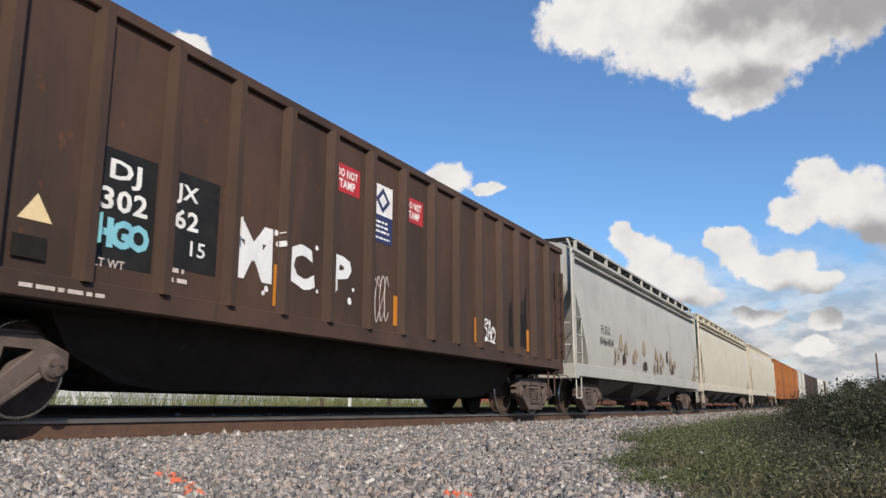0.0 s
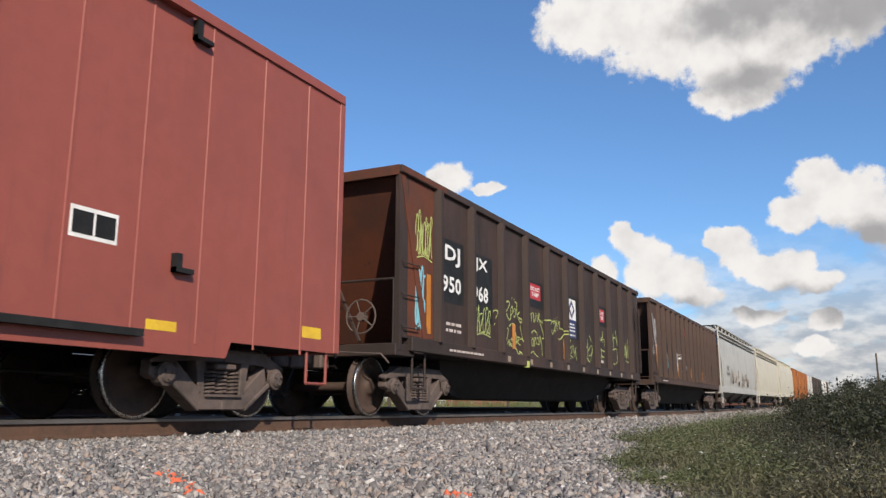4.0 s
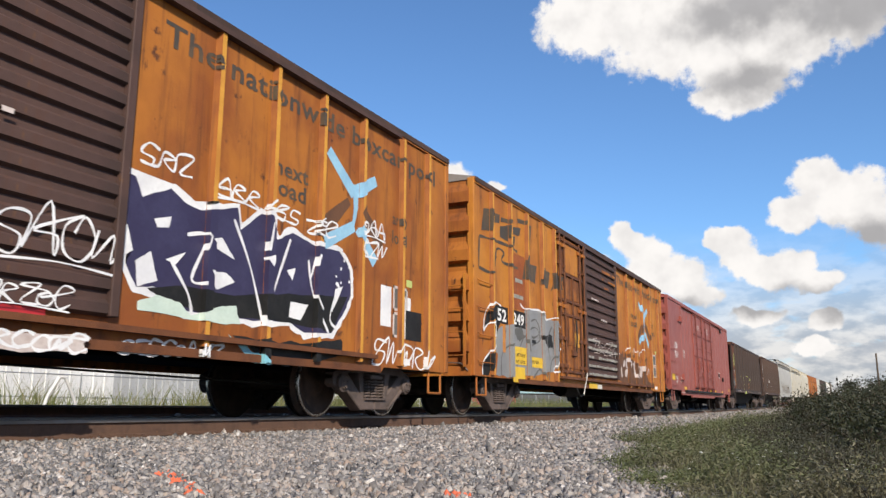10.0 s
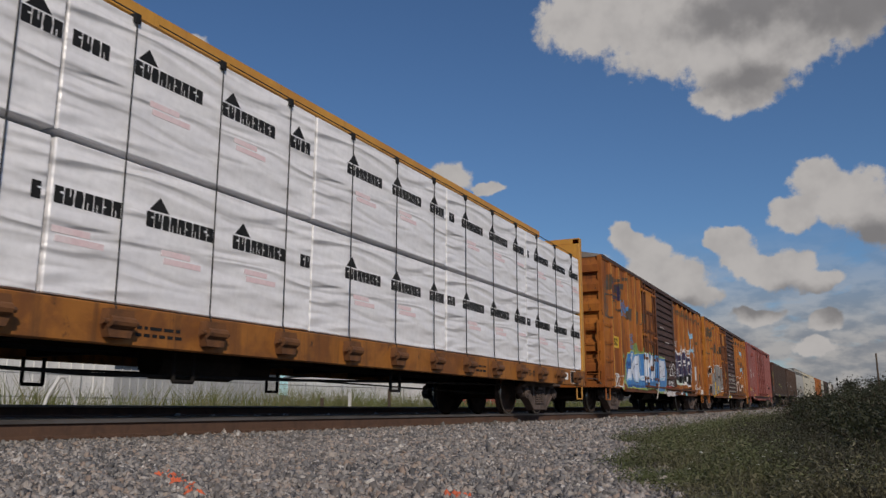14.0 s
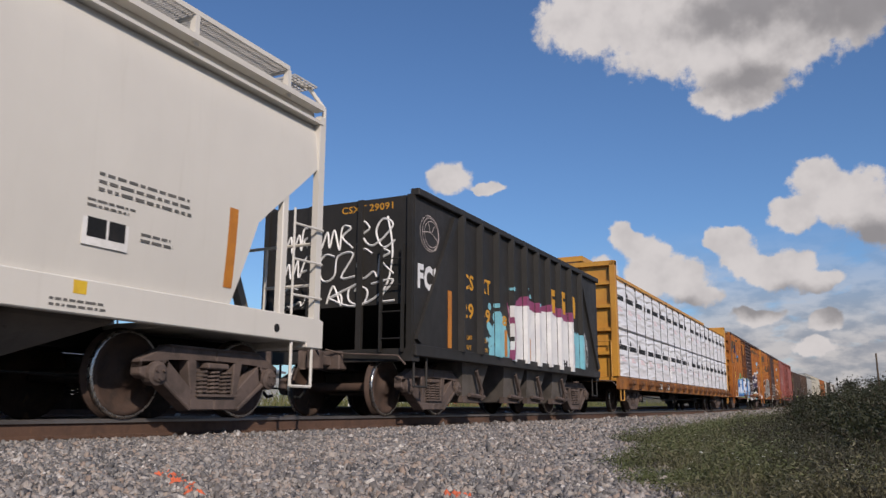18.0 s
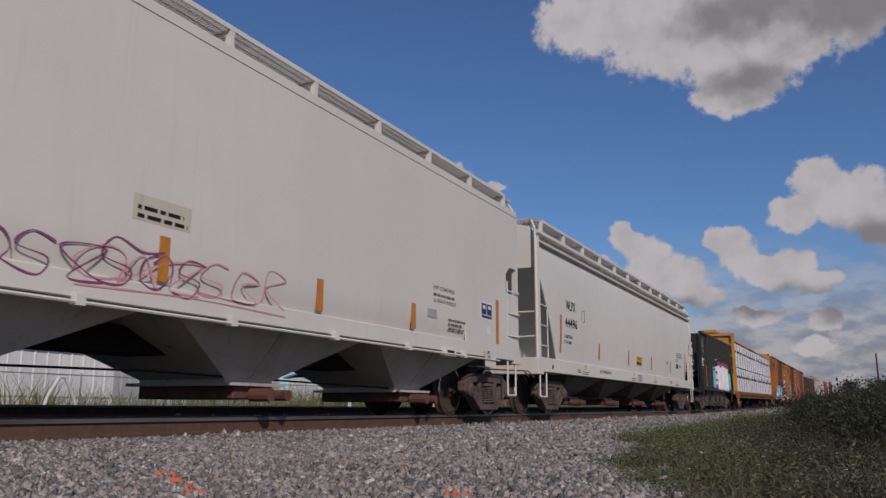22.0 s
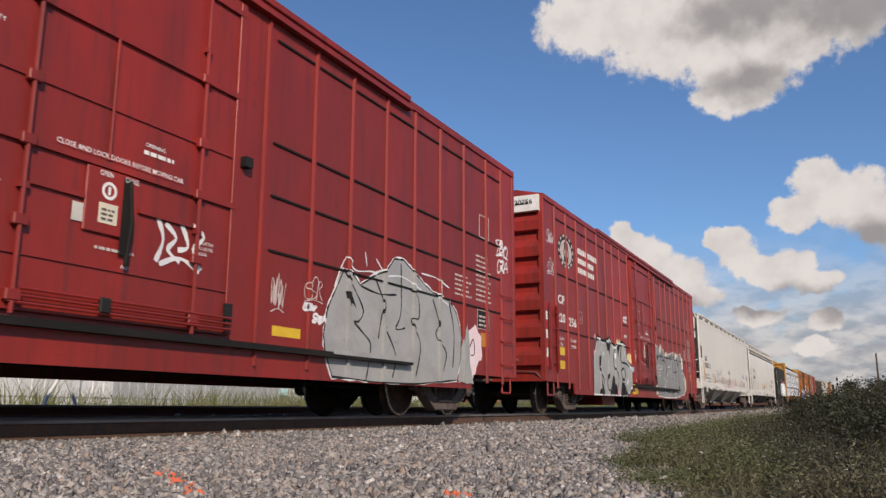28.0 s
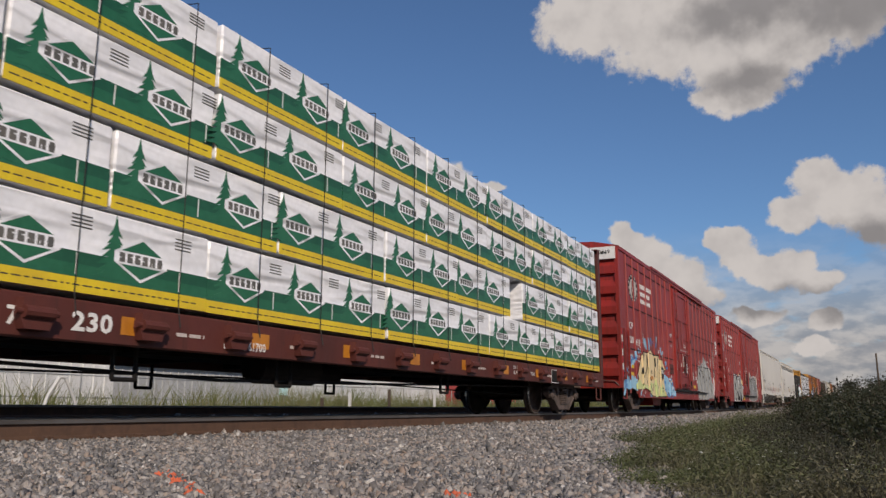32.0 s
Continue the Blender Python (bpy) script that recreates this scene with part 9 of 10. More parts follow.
            block("bulkhead_rib", mat, car, x2, x3, -1.32, 1.32, z - 0.05, z + 0.05)
        bar("end_rail", mat, car, [(e * (h + 0.09), -1.30, 1.0), (e * (h + 0.09), -1.30, 2.1), (e * (h + 0.09), -0.8, 2.1), (e * (h + 0.09), -0.8, 1.0)], r=0.02)
    block("top_chord", mat, car, -h + 0.2, h - 0.2, -0.42, 0.42, top_z, top_z + 0.16)
    for k in range(11):
        x = -h + 1.6 + k * (2 * h - 3.2) / 10
        block("beam_post", mat, car, x - 0.08, x + 0.08, -0.12, 0.12, 1.04, top_z)
    hang_steps(car, (-h + 0.4, h - 0.4), mat, 0.36, 0.72)
    winch = bmesh.new()
    prism(winch, [(-0.12, 0.74), (0.12, 0.74), (0.16, 0.86), (0.14, 1.00), (-0.14, 1.00), (-0.16, 0.86)], -1.60, -1.49)
    rod(winch, (-0.14, -1.60, 0.88), (0.14, -1.60, 0.88), 0.055, 10)
    rod(winch, (-0.20, -1.59, 0.88), (0.20, -1.59, 0.88), 0.025, 8)
    winch = solid("winch", winch, metal)
    for x in spots:
        put("winch", winch, car, pose(x, 0, 0), "strap winch on the side sill")
    for s in (-1, 1):
        for x in (-4.5, -2.0, 2.5):
            bar("hanger", "under", car, [(x, s * 1.2, 0.7), (x, s * 1.2, 0.38), (x + 0.28, s * 1.2, 0.38), (x + 0.28, s * 1.2, 0.7)], r=0.025)
    bar("train_pipe", "under", car, [(-8.0, -1.0, 0.55), (-3.0, -1.15, 0.42), (0.0, -1.15, 0.46), (4.0, -1.1, 0.55), (8.0, -0.9, 0.62)], r=0.02)
    brake_gear(car, -1.0)
    return car, h


def board_flat():
    car, h = centre_beam("yellow centre-beam flat car with black frame numbers", -94.25, -70.65, "yellow_beam", 4.62)
    for x0, x1, text in ((-6.50, -5.83, "TTZX"), (-5.44, -4.60, "866703")):
        panel(car, "number_panel", "black", x0 - 0.04, x1 + 0.05, 0.75, 0.99, -1.503)
        lettering(car, text, x0, x1, 0.79, 0.95, y=-1.507, fat=0.03)
    lettering(car, "75-0", 7.6, 8.1, 0.8, 0.92, "black")
    lettering(car, "NSH750", 9.4, 9.85, 0.80, 0.90, "black")
    script_bars(car, -2.9, -2.1, 0.78, 0.92, 2, "black", seed=181), script_bars(car, 4.5, 5.6, 0.78, 0.94, 2, "black", seed=182)
    panel(car, "emblem", "black", 10.62, 10.95, 0.74, 1.0, -1.503), outline(car, "stencil_frame", "white", 10.6, 10.97, 0.72, 1.02)
    panel(car, "emblem", "white", 9.9, 10.4, 0.80, 0.96)
    # the load: wrapped stacks of wallboard, two high
    edges = [-11.64, -7.75, -3.85, 0.0, 3.9, 7.78, 11.65]
    for k, (a, b) in enumerate(zip(edges, edges[1:])):
        for row, (z0, z1) in enumerate(((1.07, 2.46), (2.53, 3.94))):
            pack_of_board(-82.45, a + 0.015, b - 0.015, z0, z1, k * 2 + row)
    # straps
    bm = bmesh.new()
    pipe(bm, [(0, -1.55, 0.9), (0, -1.495, 1.1), (0, -1.485, 2.5), (0, -1.485, 3.97), (0, -0.42, 4.66)], 0.008, 5)
    strap = solid("strap", bm, "black")
    bm = bmesh.new()
    box(bm, -0.035, 0.035, -1.495, -1.36, 3.88, 3.975)
    guard = solid("corner_guard", bm, "black")
    for x in STRAPS:
        s = put("strap", strap, car, pose(x, 0, 0), "black load strap")
        put("corner_guard", guard, s)
    return car


def loose(ob, uc, m):
    """A thing that rides on a car: it goes with the train on its own."""
    TRAIN.append((ob, uc, m))
    return ob


def pack_of_board(uc, x0, x1, z0, z1, seed):
    rng, bm = random.Random(seed), bmesh.new()
    L, H, y = x1 - x0, z1 - z0, rng.uniform(-0.012, 0.012) - 0.63
    box(bm, 0, L, y, 0.63, 0, H)
    pack = tagged(part("wallboard_pack", bm, "wrap", None, bevel=0.012), "wallboard stack in wrinkled white plastic, strapped on a flat car", "wallboard stack", "stacks of wallboard")
    loose(pack, uc, pose(x0, -0.83, z0))
    far = tagged(put("wallboard_pack", pack.data), "wallboard stack in wrinkled white plastic, strapped on a flat car", "wallboard stack", "stacks of wallboard")
    loose(far, uc, pose(x1, 0.83, z0, 0, 0, 180))
    low = z0 < 2.0
    first = (-2.76 if low else -3.04) if x0 < 0 else (0.79 if low else 0.76)
    tz = 1.87 - z0 if low else 3.36 - z0
    for k in range(-8, 10):  # the print repeats along the wrap and is cut off where the wrap ends
        x = first + 1.255 * k - x0
        if x < -0.9 or x > L - 0.05 or (first < 0) != (x + x0 < -0.2):
            continue
        bm = bmesh.new()
        block_row(bm, x, 0.95, tz, tz + 0.155, 9, y - 0.004, 7, 0.01, 0.12, (0.0, L))
        if x > 0 and x < L - 0.4:
            prism(bm, [(x + 0.03, tz + 0.175), (x + 0.29, tz + 0.175), (x + 0.16, tz + 0.32)], y - 0.004, y + 0.01)
        if not bm.verts:
            bm.free()
            continue
        part("print", bm, "black", pack, "row of dark printed blocks under a small triangle")
        for r, (a, b, c, d) in enumerate(((0.22, 0.62, -0.26, -0.20), (0.26, 0.78, -0.34, -0.28))):
            if 0 < x + a and x + b < L:
                bm = bmesh.new()
                box(bm, x + a, x + b, y - 0.003, y + 0.01, tz + c, tz + d)
                part("faint_print", bm, "wrap_pink", pack, "faint pink print")


def lumber_flat():
    car, h = centre_beam("maroon centre-beam flat car with white numbers", -217.85, -194.25, "maroon", 4.50, "maroon", [-10.6 + 1.24 * k for k in range(18)])
    lettering(car, "230", -5.24, -4.80, 0.77, 0.95, fat=0.03), lettering(car, "7", -5.86, -5.74, 0.77, 0.93, fat=0.03)
    lettering(car, "LD LMT", -3.3, -2.9, 0.86, 0.96), lettering(car, "LT WT 61700", -3.3, -2.6, 0.74, 0.84)
    for k in range(9):
        panel(car, "reflector", "orange", -4.7 + k * 1.86, -4.4 + k * 1.86, 0.78, 0.95)
        script_bars(car, -4.0 + k * 1.86, -3.6 + k * 1.86, 0.82, 0.9, 1, "white_old", seed=190 + k)
    # packs of lumber, four high, wrapped and printed; one is short and leaves a gap
    rows = ([(-11.15 + 3.8 * k, 3.78) for k in range(6)], [(-11.3, 1.34)] + [(-9.92 + 2.52 * k, 2.5) for k in range(6)] + [(5.87, 3.14), (9.04, 2.5)],
            [(-11.13 + 2.52 * k, 2.5) for k in range(9)], [(-11.13 + 2.52 * k, 2.5) for k in range(9)])
    proto = {(length, k): lumber_pack_meshes(k, length) for length in (3.78, 2.5, 3.14, 1.34) for k in range(2)}
    words = ("lumber pack in printed white, green and yellow wrap", "lumber pack", "packs of lumber")
    for row, line in enumerate(rows):
        z0 = 1.10 + row * 0.845
        for k, (x, length) in enumerate(line):
            rng = random.Random(row * 20 + k)
            wrap, bands = proto[length, (k + row) % 2]
            pack = tagged(put("lumber_pack", wrap), *words)
            loose(pack, -206.05, pose(x, rng.uniform(-0.025, 0.025), z0))
            for name, mesh, text in bands:
                put(name, mesh, pack, None, text)
            loose(tagged(put("lumber_pack", wrap), *words), -206.05, pose(x + length, -rng.uniform(-0.02, 0.02), z0, 0, 0, 180))
    bm = bmesh.new()
    pipe(bm, [(0, -1.55, 0.9), (0, -1.50, 1.12), (0, -1.495, 2.5), (0, -1.495, 4.47), (0, -0.42, 4.62)], 0.006, 5)
    strap = solid("strap", bm, "black")
    for k in range(18):
        put("strap", strap, car, pose(-10.2 + k * 1.24, 0, 0), "thin dark load strap")
    lettering(car, "IN 11-5", 5.16, 5.58, 0.90, 0.97), lettering(car, "IL 73-0", 5.16, 5.60, 0.80, 0.87), lettering(car, "75-0", 6.14, 6.38, 0.80, 0.88)
    panel(car, "data_plate", "black", 7.5, 7.94, 0.71, 0.97, -1.504), outline(car, "stencil_frame", "white", 7.48, 7.96, 0.69, 0.99)
    return car


def lumber_pack_meshes(seed, L):
    H, y = 0.80, -1.46
    bm = bmesh.new()
    box(bm, 0, L - 0.02, y, -0.2, 0.02, H)
    wrap, bands = solid("lumber_pack", bm, "wrap", bevel=0.02), []

    def add(name, bm, material, text=""):
        bands.append((name, solid(name, bm, material), text))

    rng = random.Random(seed)
    for name, m, z0, z1, text in (("yellow_band", "wrap_yellow", 0.015, 0.15, "yellow printed band"), ("green_band", "green", 0.15, 0.27, "green printed band"), ("dark_green_band", "green_dark", 0.265, 0.38, "dark green printed band")):
        bm = bmesh.new()
        box(bm, 0.004, L - 0.024, y - 0.003, y + 0.01, z0, z1)
        add(name, bm, m, text)
    bm, x = bmesh.new(), 0.05
    while x < L - 0.15:
        w = rng.uniform(0.03, 0.11)
        box(bm, x, x + w, y - 0.0045, y + 0.01, 0.075, 0.088)
        x += w + 0.03
    add("print_line", bm, "fade")
    cx = 0.37 if seed else 0.62
    while cx < L - 0.35:
        bm = bmesh.new()  # fir tree with drooping boughs
        for k in range(8):
            t, w = 0.745 - k * 0.068, 0.035 + k * 0.028 + 0.02 * (k % 2)
            prism(bm, [(cx - 0.33 - w, t - 0.10), (cx - 0.33 - w * 0.35, t - 0.075), (cx - 0.33, t - 0.10), (cx - 0.33 + w * 0.4, t - 0.075), (cx - 0.33 + w, t - 0.095), (cx - 0.33 + w * 0.2, t + 0.005), (cx - 0.33 - w * 0.2, t + 0.005)], y - 0.0045 - 0.0001 * k, y + 0.01)
        prism(bm, [(cx - 0.345, 0.72), (cx - 0.315, 0.72), (cx - 0.33, 0.79)], y - 0.0045, y + 0.01)
        add("tree_print", bm, "green", "green printed fir tree")
        bm = bmesh.new()
        prism(bm, [(cx - 0.33, 0.46), (cx - 0.33, 0.36), (cx, 0.19), (cx + 0.33, 0.36), (cx + 0.33, 0.46), (cx, 0.63)], y - 0.006, y + 0.01)
        add("diamond_print", bm, "wrap", "white printed diamond")
        for loop in ([(cx - 0.25, 0.475), (cx + 0.25, 0.475), (cx, 0.60)], [(cx - 0.25, 0.345), (cx, 0.22), (cx + 0.25, 0.345)]):
            bm = bmesh.new()
            prism(bm, loop, y - 0.0075, y + 0.01)
            add("diamond_print", bm, "green", "green printed triangle")
        bm = bmesh.new()
        block_row(bm, cx - 0.27, 0.56, 0.365, 0.455, 6, y - 0.008, 5, 0.01, 0.3)
        add("print_line", bm, "grey_box", "row of small dark blocks")
        bm = bmesh.new()
        for k in range(4):
            box(bm, cx + 0.42, cx + 0.64, y - 0.0045, y + 0.01, 0.60 + k * 0.035, 0.612 + k * 0.035)
        add("print_line", bm, "grey_box")
        bm = bmesh.new()
        box(bm, cx + 0.50, cx + 0.515, y - 0.0045, y + 0.01, 0.17, 0.37)
        add("print_line", bm, "white")
        cx += 1.24
    return wrap, bands

# ---------------------------------------------------------------- the ground


def ground_z(x, y):
    """Height of the ballast and the land beside it."""
    rise = track_z(x)
    if y < -6:
        base = -0.45
    elif y < 6.2:
        base = -0.215 - 0.165 * ((6.2 - y) / 6.2) ** 0.9 if y > 0 else -0.38 - 0.07 * min(1.0, -y / 6)
    elif y < 9.2:
        base = -0.21
    elif y < 10.2:
        base = -0.21 + 0.09 * (y - 9.2)
    elif y < 13.6:
        base = -0.12
    else:
        base = -0.12 - 0.45 * min(1.0, (y - 13.6) / 3.0)
    return base + rise


def grid_sheet(name, xs, ys, height, material):
    verts = [(x, y, height(x, y)) for x in xs for y in ys]
    n = len(ys)
    faces = [(i * n + j, (i + 1) * n + j, (i + 1) * n + j + 1, i * n + j + 1) for i in range(len(xs) - 1) for j in range(n - 1)]
    mesh = bpy.data.meshes.new(name)
    mesh.from_pydata(verts, [], faces)
    mesh.materials.append(M[material])
    mesh.polygons.foreach_set("use_smooth", [True] * len(faces))
    return new(name, mesh)


XS = [-3000, -1000, -400, -250] + [-230 + 5 * k for k in range(44)] + [-10 + 0.5 * k for k in range(80)] + [30 + 5 * k for k in range(60)] + [340, 420, 600, 1000, 2000, 4500]
YS = [-3000, -1000, -300, -100, -40, -20, -10, -6] + [-5 + 0.4 * k for k in range(28)] + [6.2, 6.6, 7.0, 7.54, 8.1, 8.6, 9.2, 9.6, 10.2, 11, 12, 13, 13.6, 14.6, 15.6, 16.6, 18, 22, 26, 30, 40, 60, 120, 300, 1000, 3000]
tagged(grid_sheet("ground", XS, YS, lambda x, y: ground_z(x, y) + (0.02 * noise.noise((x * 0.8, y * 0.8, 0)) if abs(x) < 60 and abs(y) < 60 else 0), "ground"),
       "grey crushed-stone ballast passing into weedy earth", "ground", kind="structure")


def verge(x):
    """The near edge of the ballast, where the weeds begin."""
    return min(-0.09 + 0.235 * x, 2.80) + 0.18 * math.sin(x * 1.3) + 0.1 * math.sin(x * 3.1)


def stones():
    """Loose ballast: many small broken stones, each its own lump, in one mesh."""
    rng = np.random.default_rng(3)
    cube = np.array([(x, y, z) for x in (-1, 1) for y in (-1, 1) for z in (-1, 1)]) * 0.72
    quad = np.array([(0, 1, 3, 2), (4, 6, 7, 5), (0, 4, 5, 1), (2, 3, 7, 6), (0, 2, 6, 4), (1, 5, 7, 3)])
    places = []
    for x0, x1, y0, y1, dens, size in ((1.6, 7, 0.6, 6.65, 1650, 0.0158), (0.0, 1.6, 0.6, 6.65, 700, 0.02), (7, 13, 1.0, 6.65, 900, 0.020), (13, 22, 2.4, 6.65, 420, 0.026), (22, 40, 2.6, 6.65, 170, 0.033), (40, 90, 2.6, 6.65, 45, 0.05),
                                       (-6, 0.6, 3.0, 6.65, 250, 0.026), (0, 30, 6.9, 8.2, 60, 0.035), (0, 40, 8.35, 11.0, 60, 0.04)):
        n = int((x1 - x0) * (y1 - y0) * dens)
        x, y = rng.uniform(x0, x1, n), rng.uniform(y0, y1, n)
        keep = y > np.minimum(0.02 + 0.235 * x, 2.85) - 0.25
        x, y = x[keep], y[keep]
        places.append(np.stack([x, y, size * rng.lognormal(0, 0.28, len(x))], 1))
    p = np.concatenate(places)
    n = len(p)
    z = np.array([ground_z(a, b) for a, b in p[:, :2]]) + p[:, 2] * rng.uniform(-0.25, 0.55, n)
    q = rng.normal(size=(n, 4))
    q /= np.linalg.norm(q, axis=1)[:, None]
    w, a, b, c = q.T
    rot = np.stack([1 - 2 * (b * b + c * c), 2 * (a * b - c * w), 2 * (a * c + b * w), 2 * (a * b + c * w), 1 - 2 * (a * a + c * c), 2 * (b * c - a * w), 2 * (a * c - b * w), 2 * (b * c + a * w), 1 - 2 * (a * a + b * b)], 1).reshape(n, 3, 3)
    shape = cube[None] * rng.uniform(0.6, 1.35, (n, 8, 1)) * np.stack([rng.uniform(0.9, 1.55, n), rng.uniform(0.7, 1.15, n), rng.uniform(0.32, 0.75, n)], 1)[:, None, :]
    v = np.einsum("nij,nkj->nki", rot, shape) * p[:, 2][:, None, None] + np.stack([p[:, 0], p[:, 1], z], 1)[:, None, :]
    f = (quad[None] + 8 * np.arange(n)[:, None, None]).reshape(-1, 4)
    mesh = bpy.data.meshes.new("ballast_stones")
    mesh.vertices.add(n * 8), mesh.loops.add(len(f) * 4), mesh.polygons.add(len(f))
    mesh.vertices.foreach_set("co", v.ravel())
    mesh.loops.foreach_set("vertex_index", f.ravel().astype(np.int32))
    mesh.polygons.foreach_set("loop_start", np.arange(0, len(f) * 4, 4, dtype=np.int32))
    mesh.update()
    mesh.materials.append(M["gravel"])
    tagged(new("ballast_stones", mesh), "loose grey and pinkish crushed stones beside the rails", "gravel", kind="stuff")


stones()


def rails():
    """Two tracks: rolled rails with head, web and foot, laid along the line."""
    web = [(-0.070, -0.186), (-0.070, -0.175), (-0.012, -0.150), (-0.010, -0.050), (-0.030, -0.038), (0.030, -0.038), (0.010, -0.050), (0.012, -0.150), (0.070, -0.175), (0.070, -0.186)]
    head = [(-0.037, -0.040), (-0.037, -0.010), (-0.030, 0.0), (0.030, 0.0), (0.037, -0.010), (0.037, -0.040)]
    xs = [-260, -100, -40, -10] + [5 * k for k in range(0, 31)] + [200, 300, 420]
    for y, lift, name in ((TRACK_Y - 0.755, 0.0, "rail"), (TRACK_Y + 0.755, 0.0, "rail"), (11.05, 0.15, "rail"), (12.56, 0.15, "rail")):
        owner = None
        for kind, loop, m in (("rail", web, "rail"), ("rail_head", head, "railhead")):
            bm = bmesh.new()
            rings = [[bm.verts.new((x, y + a, track_z(x) + lift + b)) for a, b in loop] for x in xs]
            for r0, r1 in zip(rings, rings[1:]):
                for i in range(len(loop)):
                    bm.faces.new((r0[i], r1[i], r1[(i + 1) % len(loop)], r0[(i + 1) % len(loop)]))
            bm.faces.new(rings[0]), bm.faces.new(rings[-1][::-1])
            ob = part(kind, bm, m, owner, "" if owner is None else "worn rail head")
            if owner is None:
                owner = tagged(ob, "rust-brown steel rail on timber ties", "rail", "rails", "structure")
    bm = bmesh.new()
    box(bm, -0.115, 0.115, -1.3, 1.3, -0.18, 0)
    tie = solid("tie", bm, "tie", bevel=0.012)
    for k in range(130):
        x = -6 + k * 0.55
        rng = random.Random(k)
        for y, z in ((TRACK_Y, -0.196), (11.8, -0.046)):
            if y > 10 and k > 90:
                continue
            ob = put("tie", tie, None, pose(x + rng.uniform(-0.02, 0.02), y + rng.uniform(-0.03, 0.03), z + track_z(x), 0, 0, rng.uniform(-1, 1)))
            tagged(ob, "weathered dark timber railway tie", "railway tie", "railway ties")
    bm = bmesh.new()
    box(bm, -0.09, 0.09, -0.19, 0.12, -0.012, 0.0)
    for a in (-0.05, 0.05):
        box(bm, a - 0.012, a + 0.012, -0.115, -0.075, 0.0, 0.028)
    plate = solid("tie_plate", bm, "rail")
    owner = None
    for k in range(60):
        x = -2 + k * 0.55
        ob = put("tie_plate", plate, None, pose(x, TRACK_Y - 0.755, -0.186 + track_z(x)))
        tagged(ob, "rusty spiked tie plate under the rail", "tie plate", "tie plates")


rails()

# orange survey paint on a few stones


def paint_mark(x0, y0, x1, y1, n, seed):
    rng, bm = random.Random(seed), bmesh.new()
    for k in range(n):
        t, r = (k + rng.random()) / n, rng.uniform(0.014, 0.028)
        cx, cy = x0 + (x1 - x0) * t + rng.uniform(-0.05, 0.05), y0 + (y1 - y0) * t + rng.uniform(-0.05, 0.05)
        z = ground_z(cx, cy) + 0.022
        top = bm.verts.new((cx, cy, z + r * 0.6))
        ring = [bm.verts.new((cx + r * math.cos(a) * rng.uniform(0.7, 1.2), cy + r * math.sin(a), z - 0.01)) for a in (6.2832 * i / 7 for i in range(7))]
        for i in range(7):
            bm.faces.new((top, ring[i], ring[(i + 1) % 7]))
    ob = part("painted_stones", bm, "orange_paint", None)
    tagged(ob, "ballast stones sprayed with orange survey paint", "painted stones", kind="stuff")


M["orange_paint"] = surface("orange_survey_paint", (0.62, 0.13, 0.06), (0.45, 0.12, 0.07), (0.3, 0.2, 0.16), 20.0, rough=0.8, spot_scale=30.0)
paint_mark(3.68, 3.72, 3.0, 2.8, 34, 1)
paint_mark(3.92, 1.93, 3.74, 1.74, 9, 2)

# ---------------------------------------------------------------- plants


def blades(name, spots, material, label, category, seed):
    """Grass and weeds: bunches of bent blades in one mesh. A spot is (x, y, height, blades, spread)."""
    rng = random.Random(seed)
    verts, faces = [], []
    for x, y, h, n, spread in spots:
        for _ in range(n):
            a, d = rng.uniform(0, 6.2832), spread * rng.random() ** 0.7
            bx, by = x + d * math.cos(a), y + d * math.sin(a)
            bz = ground_z(bx, by) - 0.02
            hh, w, lean, la = h * rng.uniform(0.5, 1.15), rng.uniform(0.0018, 0.0040) * (1 + 2.2 * h), rng.uniform(0.1, 0.75), rng.uniform(0, 6.2832)
            ta = rng.uniform(0, 3.1416)
            cx, cy, dx, dy = math.cos(ta) * w, math.sin(ta) * w, math.cos(la) * lean * hh, math.sin(la) * lean * hh
            o = len(verts)
            verts += [(bx - cx, by - cy, bz), (bx + cx, by + cy, bz), (bx + dx * 0.35 + cx * 0.8, by + dy * 0.35 + cy * 0.8, bz + hh * 0.6),
                      (bx + dx * 0.35 - cx * 0.8, by + dy * 0.35 - cy * 0.8, bz + hh * 0.6), (bx + dx, by + dy, bz + hh)]
            faces += [(o, o + 1, o + 2, o + 3), (o + 3, o + 2, o + 4)]
    mesh = bpy.data.meshes.new(name)
    mesh.from_pydata(verts, [], faces)
    mesh.materials.append(M[material])
    return tagged(new(name, mesh), label, category, kind="stuff")


def leaf_cover(name, spots, material, label, category, seed):
    """Low broad-leaved weeds: small leaves in loose domes, in one mesh. A spot is (x, y, height, leaves, spread)."""
    rng = random.Random(seed)
    verts, faces = [], []
    for x, y, h, n, spread in spots:
        for _ in range(n):
            a, d = rng.uniform(0, 6.2832), spread * rng.random() ** 0.6
            px, py = x + d * math.cos(a), y + d * math.sin(a)
            c = Vector((px, py, ground_z(px, py) + h * (1 - (d / spread) ** 2 * 0.7) * rng.random() ** 0.5))
            size = rng.uniform(0.006, 0.013) * (1 + 0.06 * x)
            u = Vector((rng.uniform(-1, 1), rng.uniform(-1, 1), rng.uniform(-0.3, 0.9))).normalized() * size
            v = u.cross(Vector((rng.uniform(-1, 1), rng.uniform(-1, 1), 1.0))).normalized() * size * 0.34
            o = len(verts)
            verts += [tuple(c - u), tuple(c + v), tuple(c + u), tuple(c - v)]
            faces.append((o, o + 1, o + 2, o + 3))
    mesh = bpy.data.meshes.new(name)
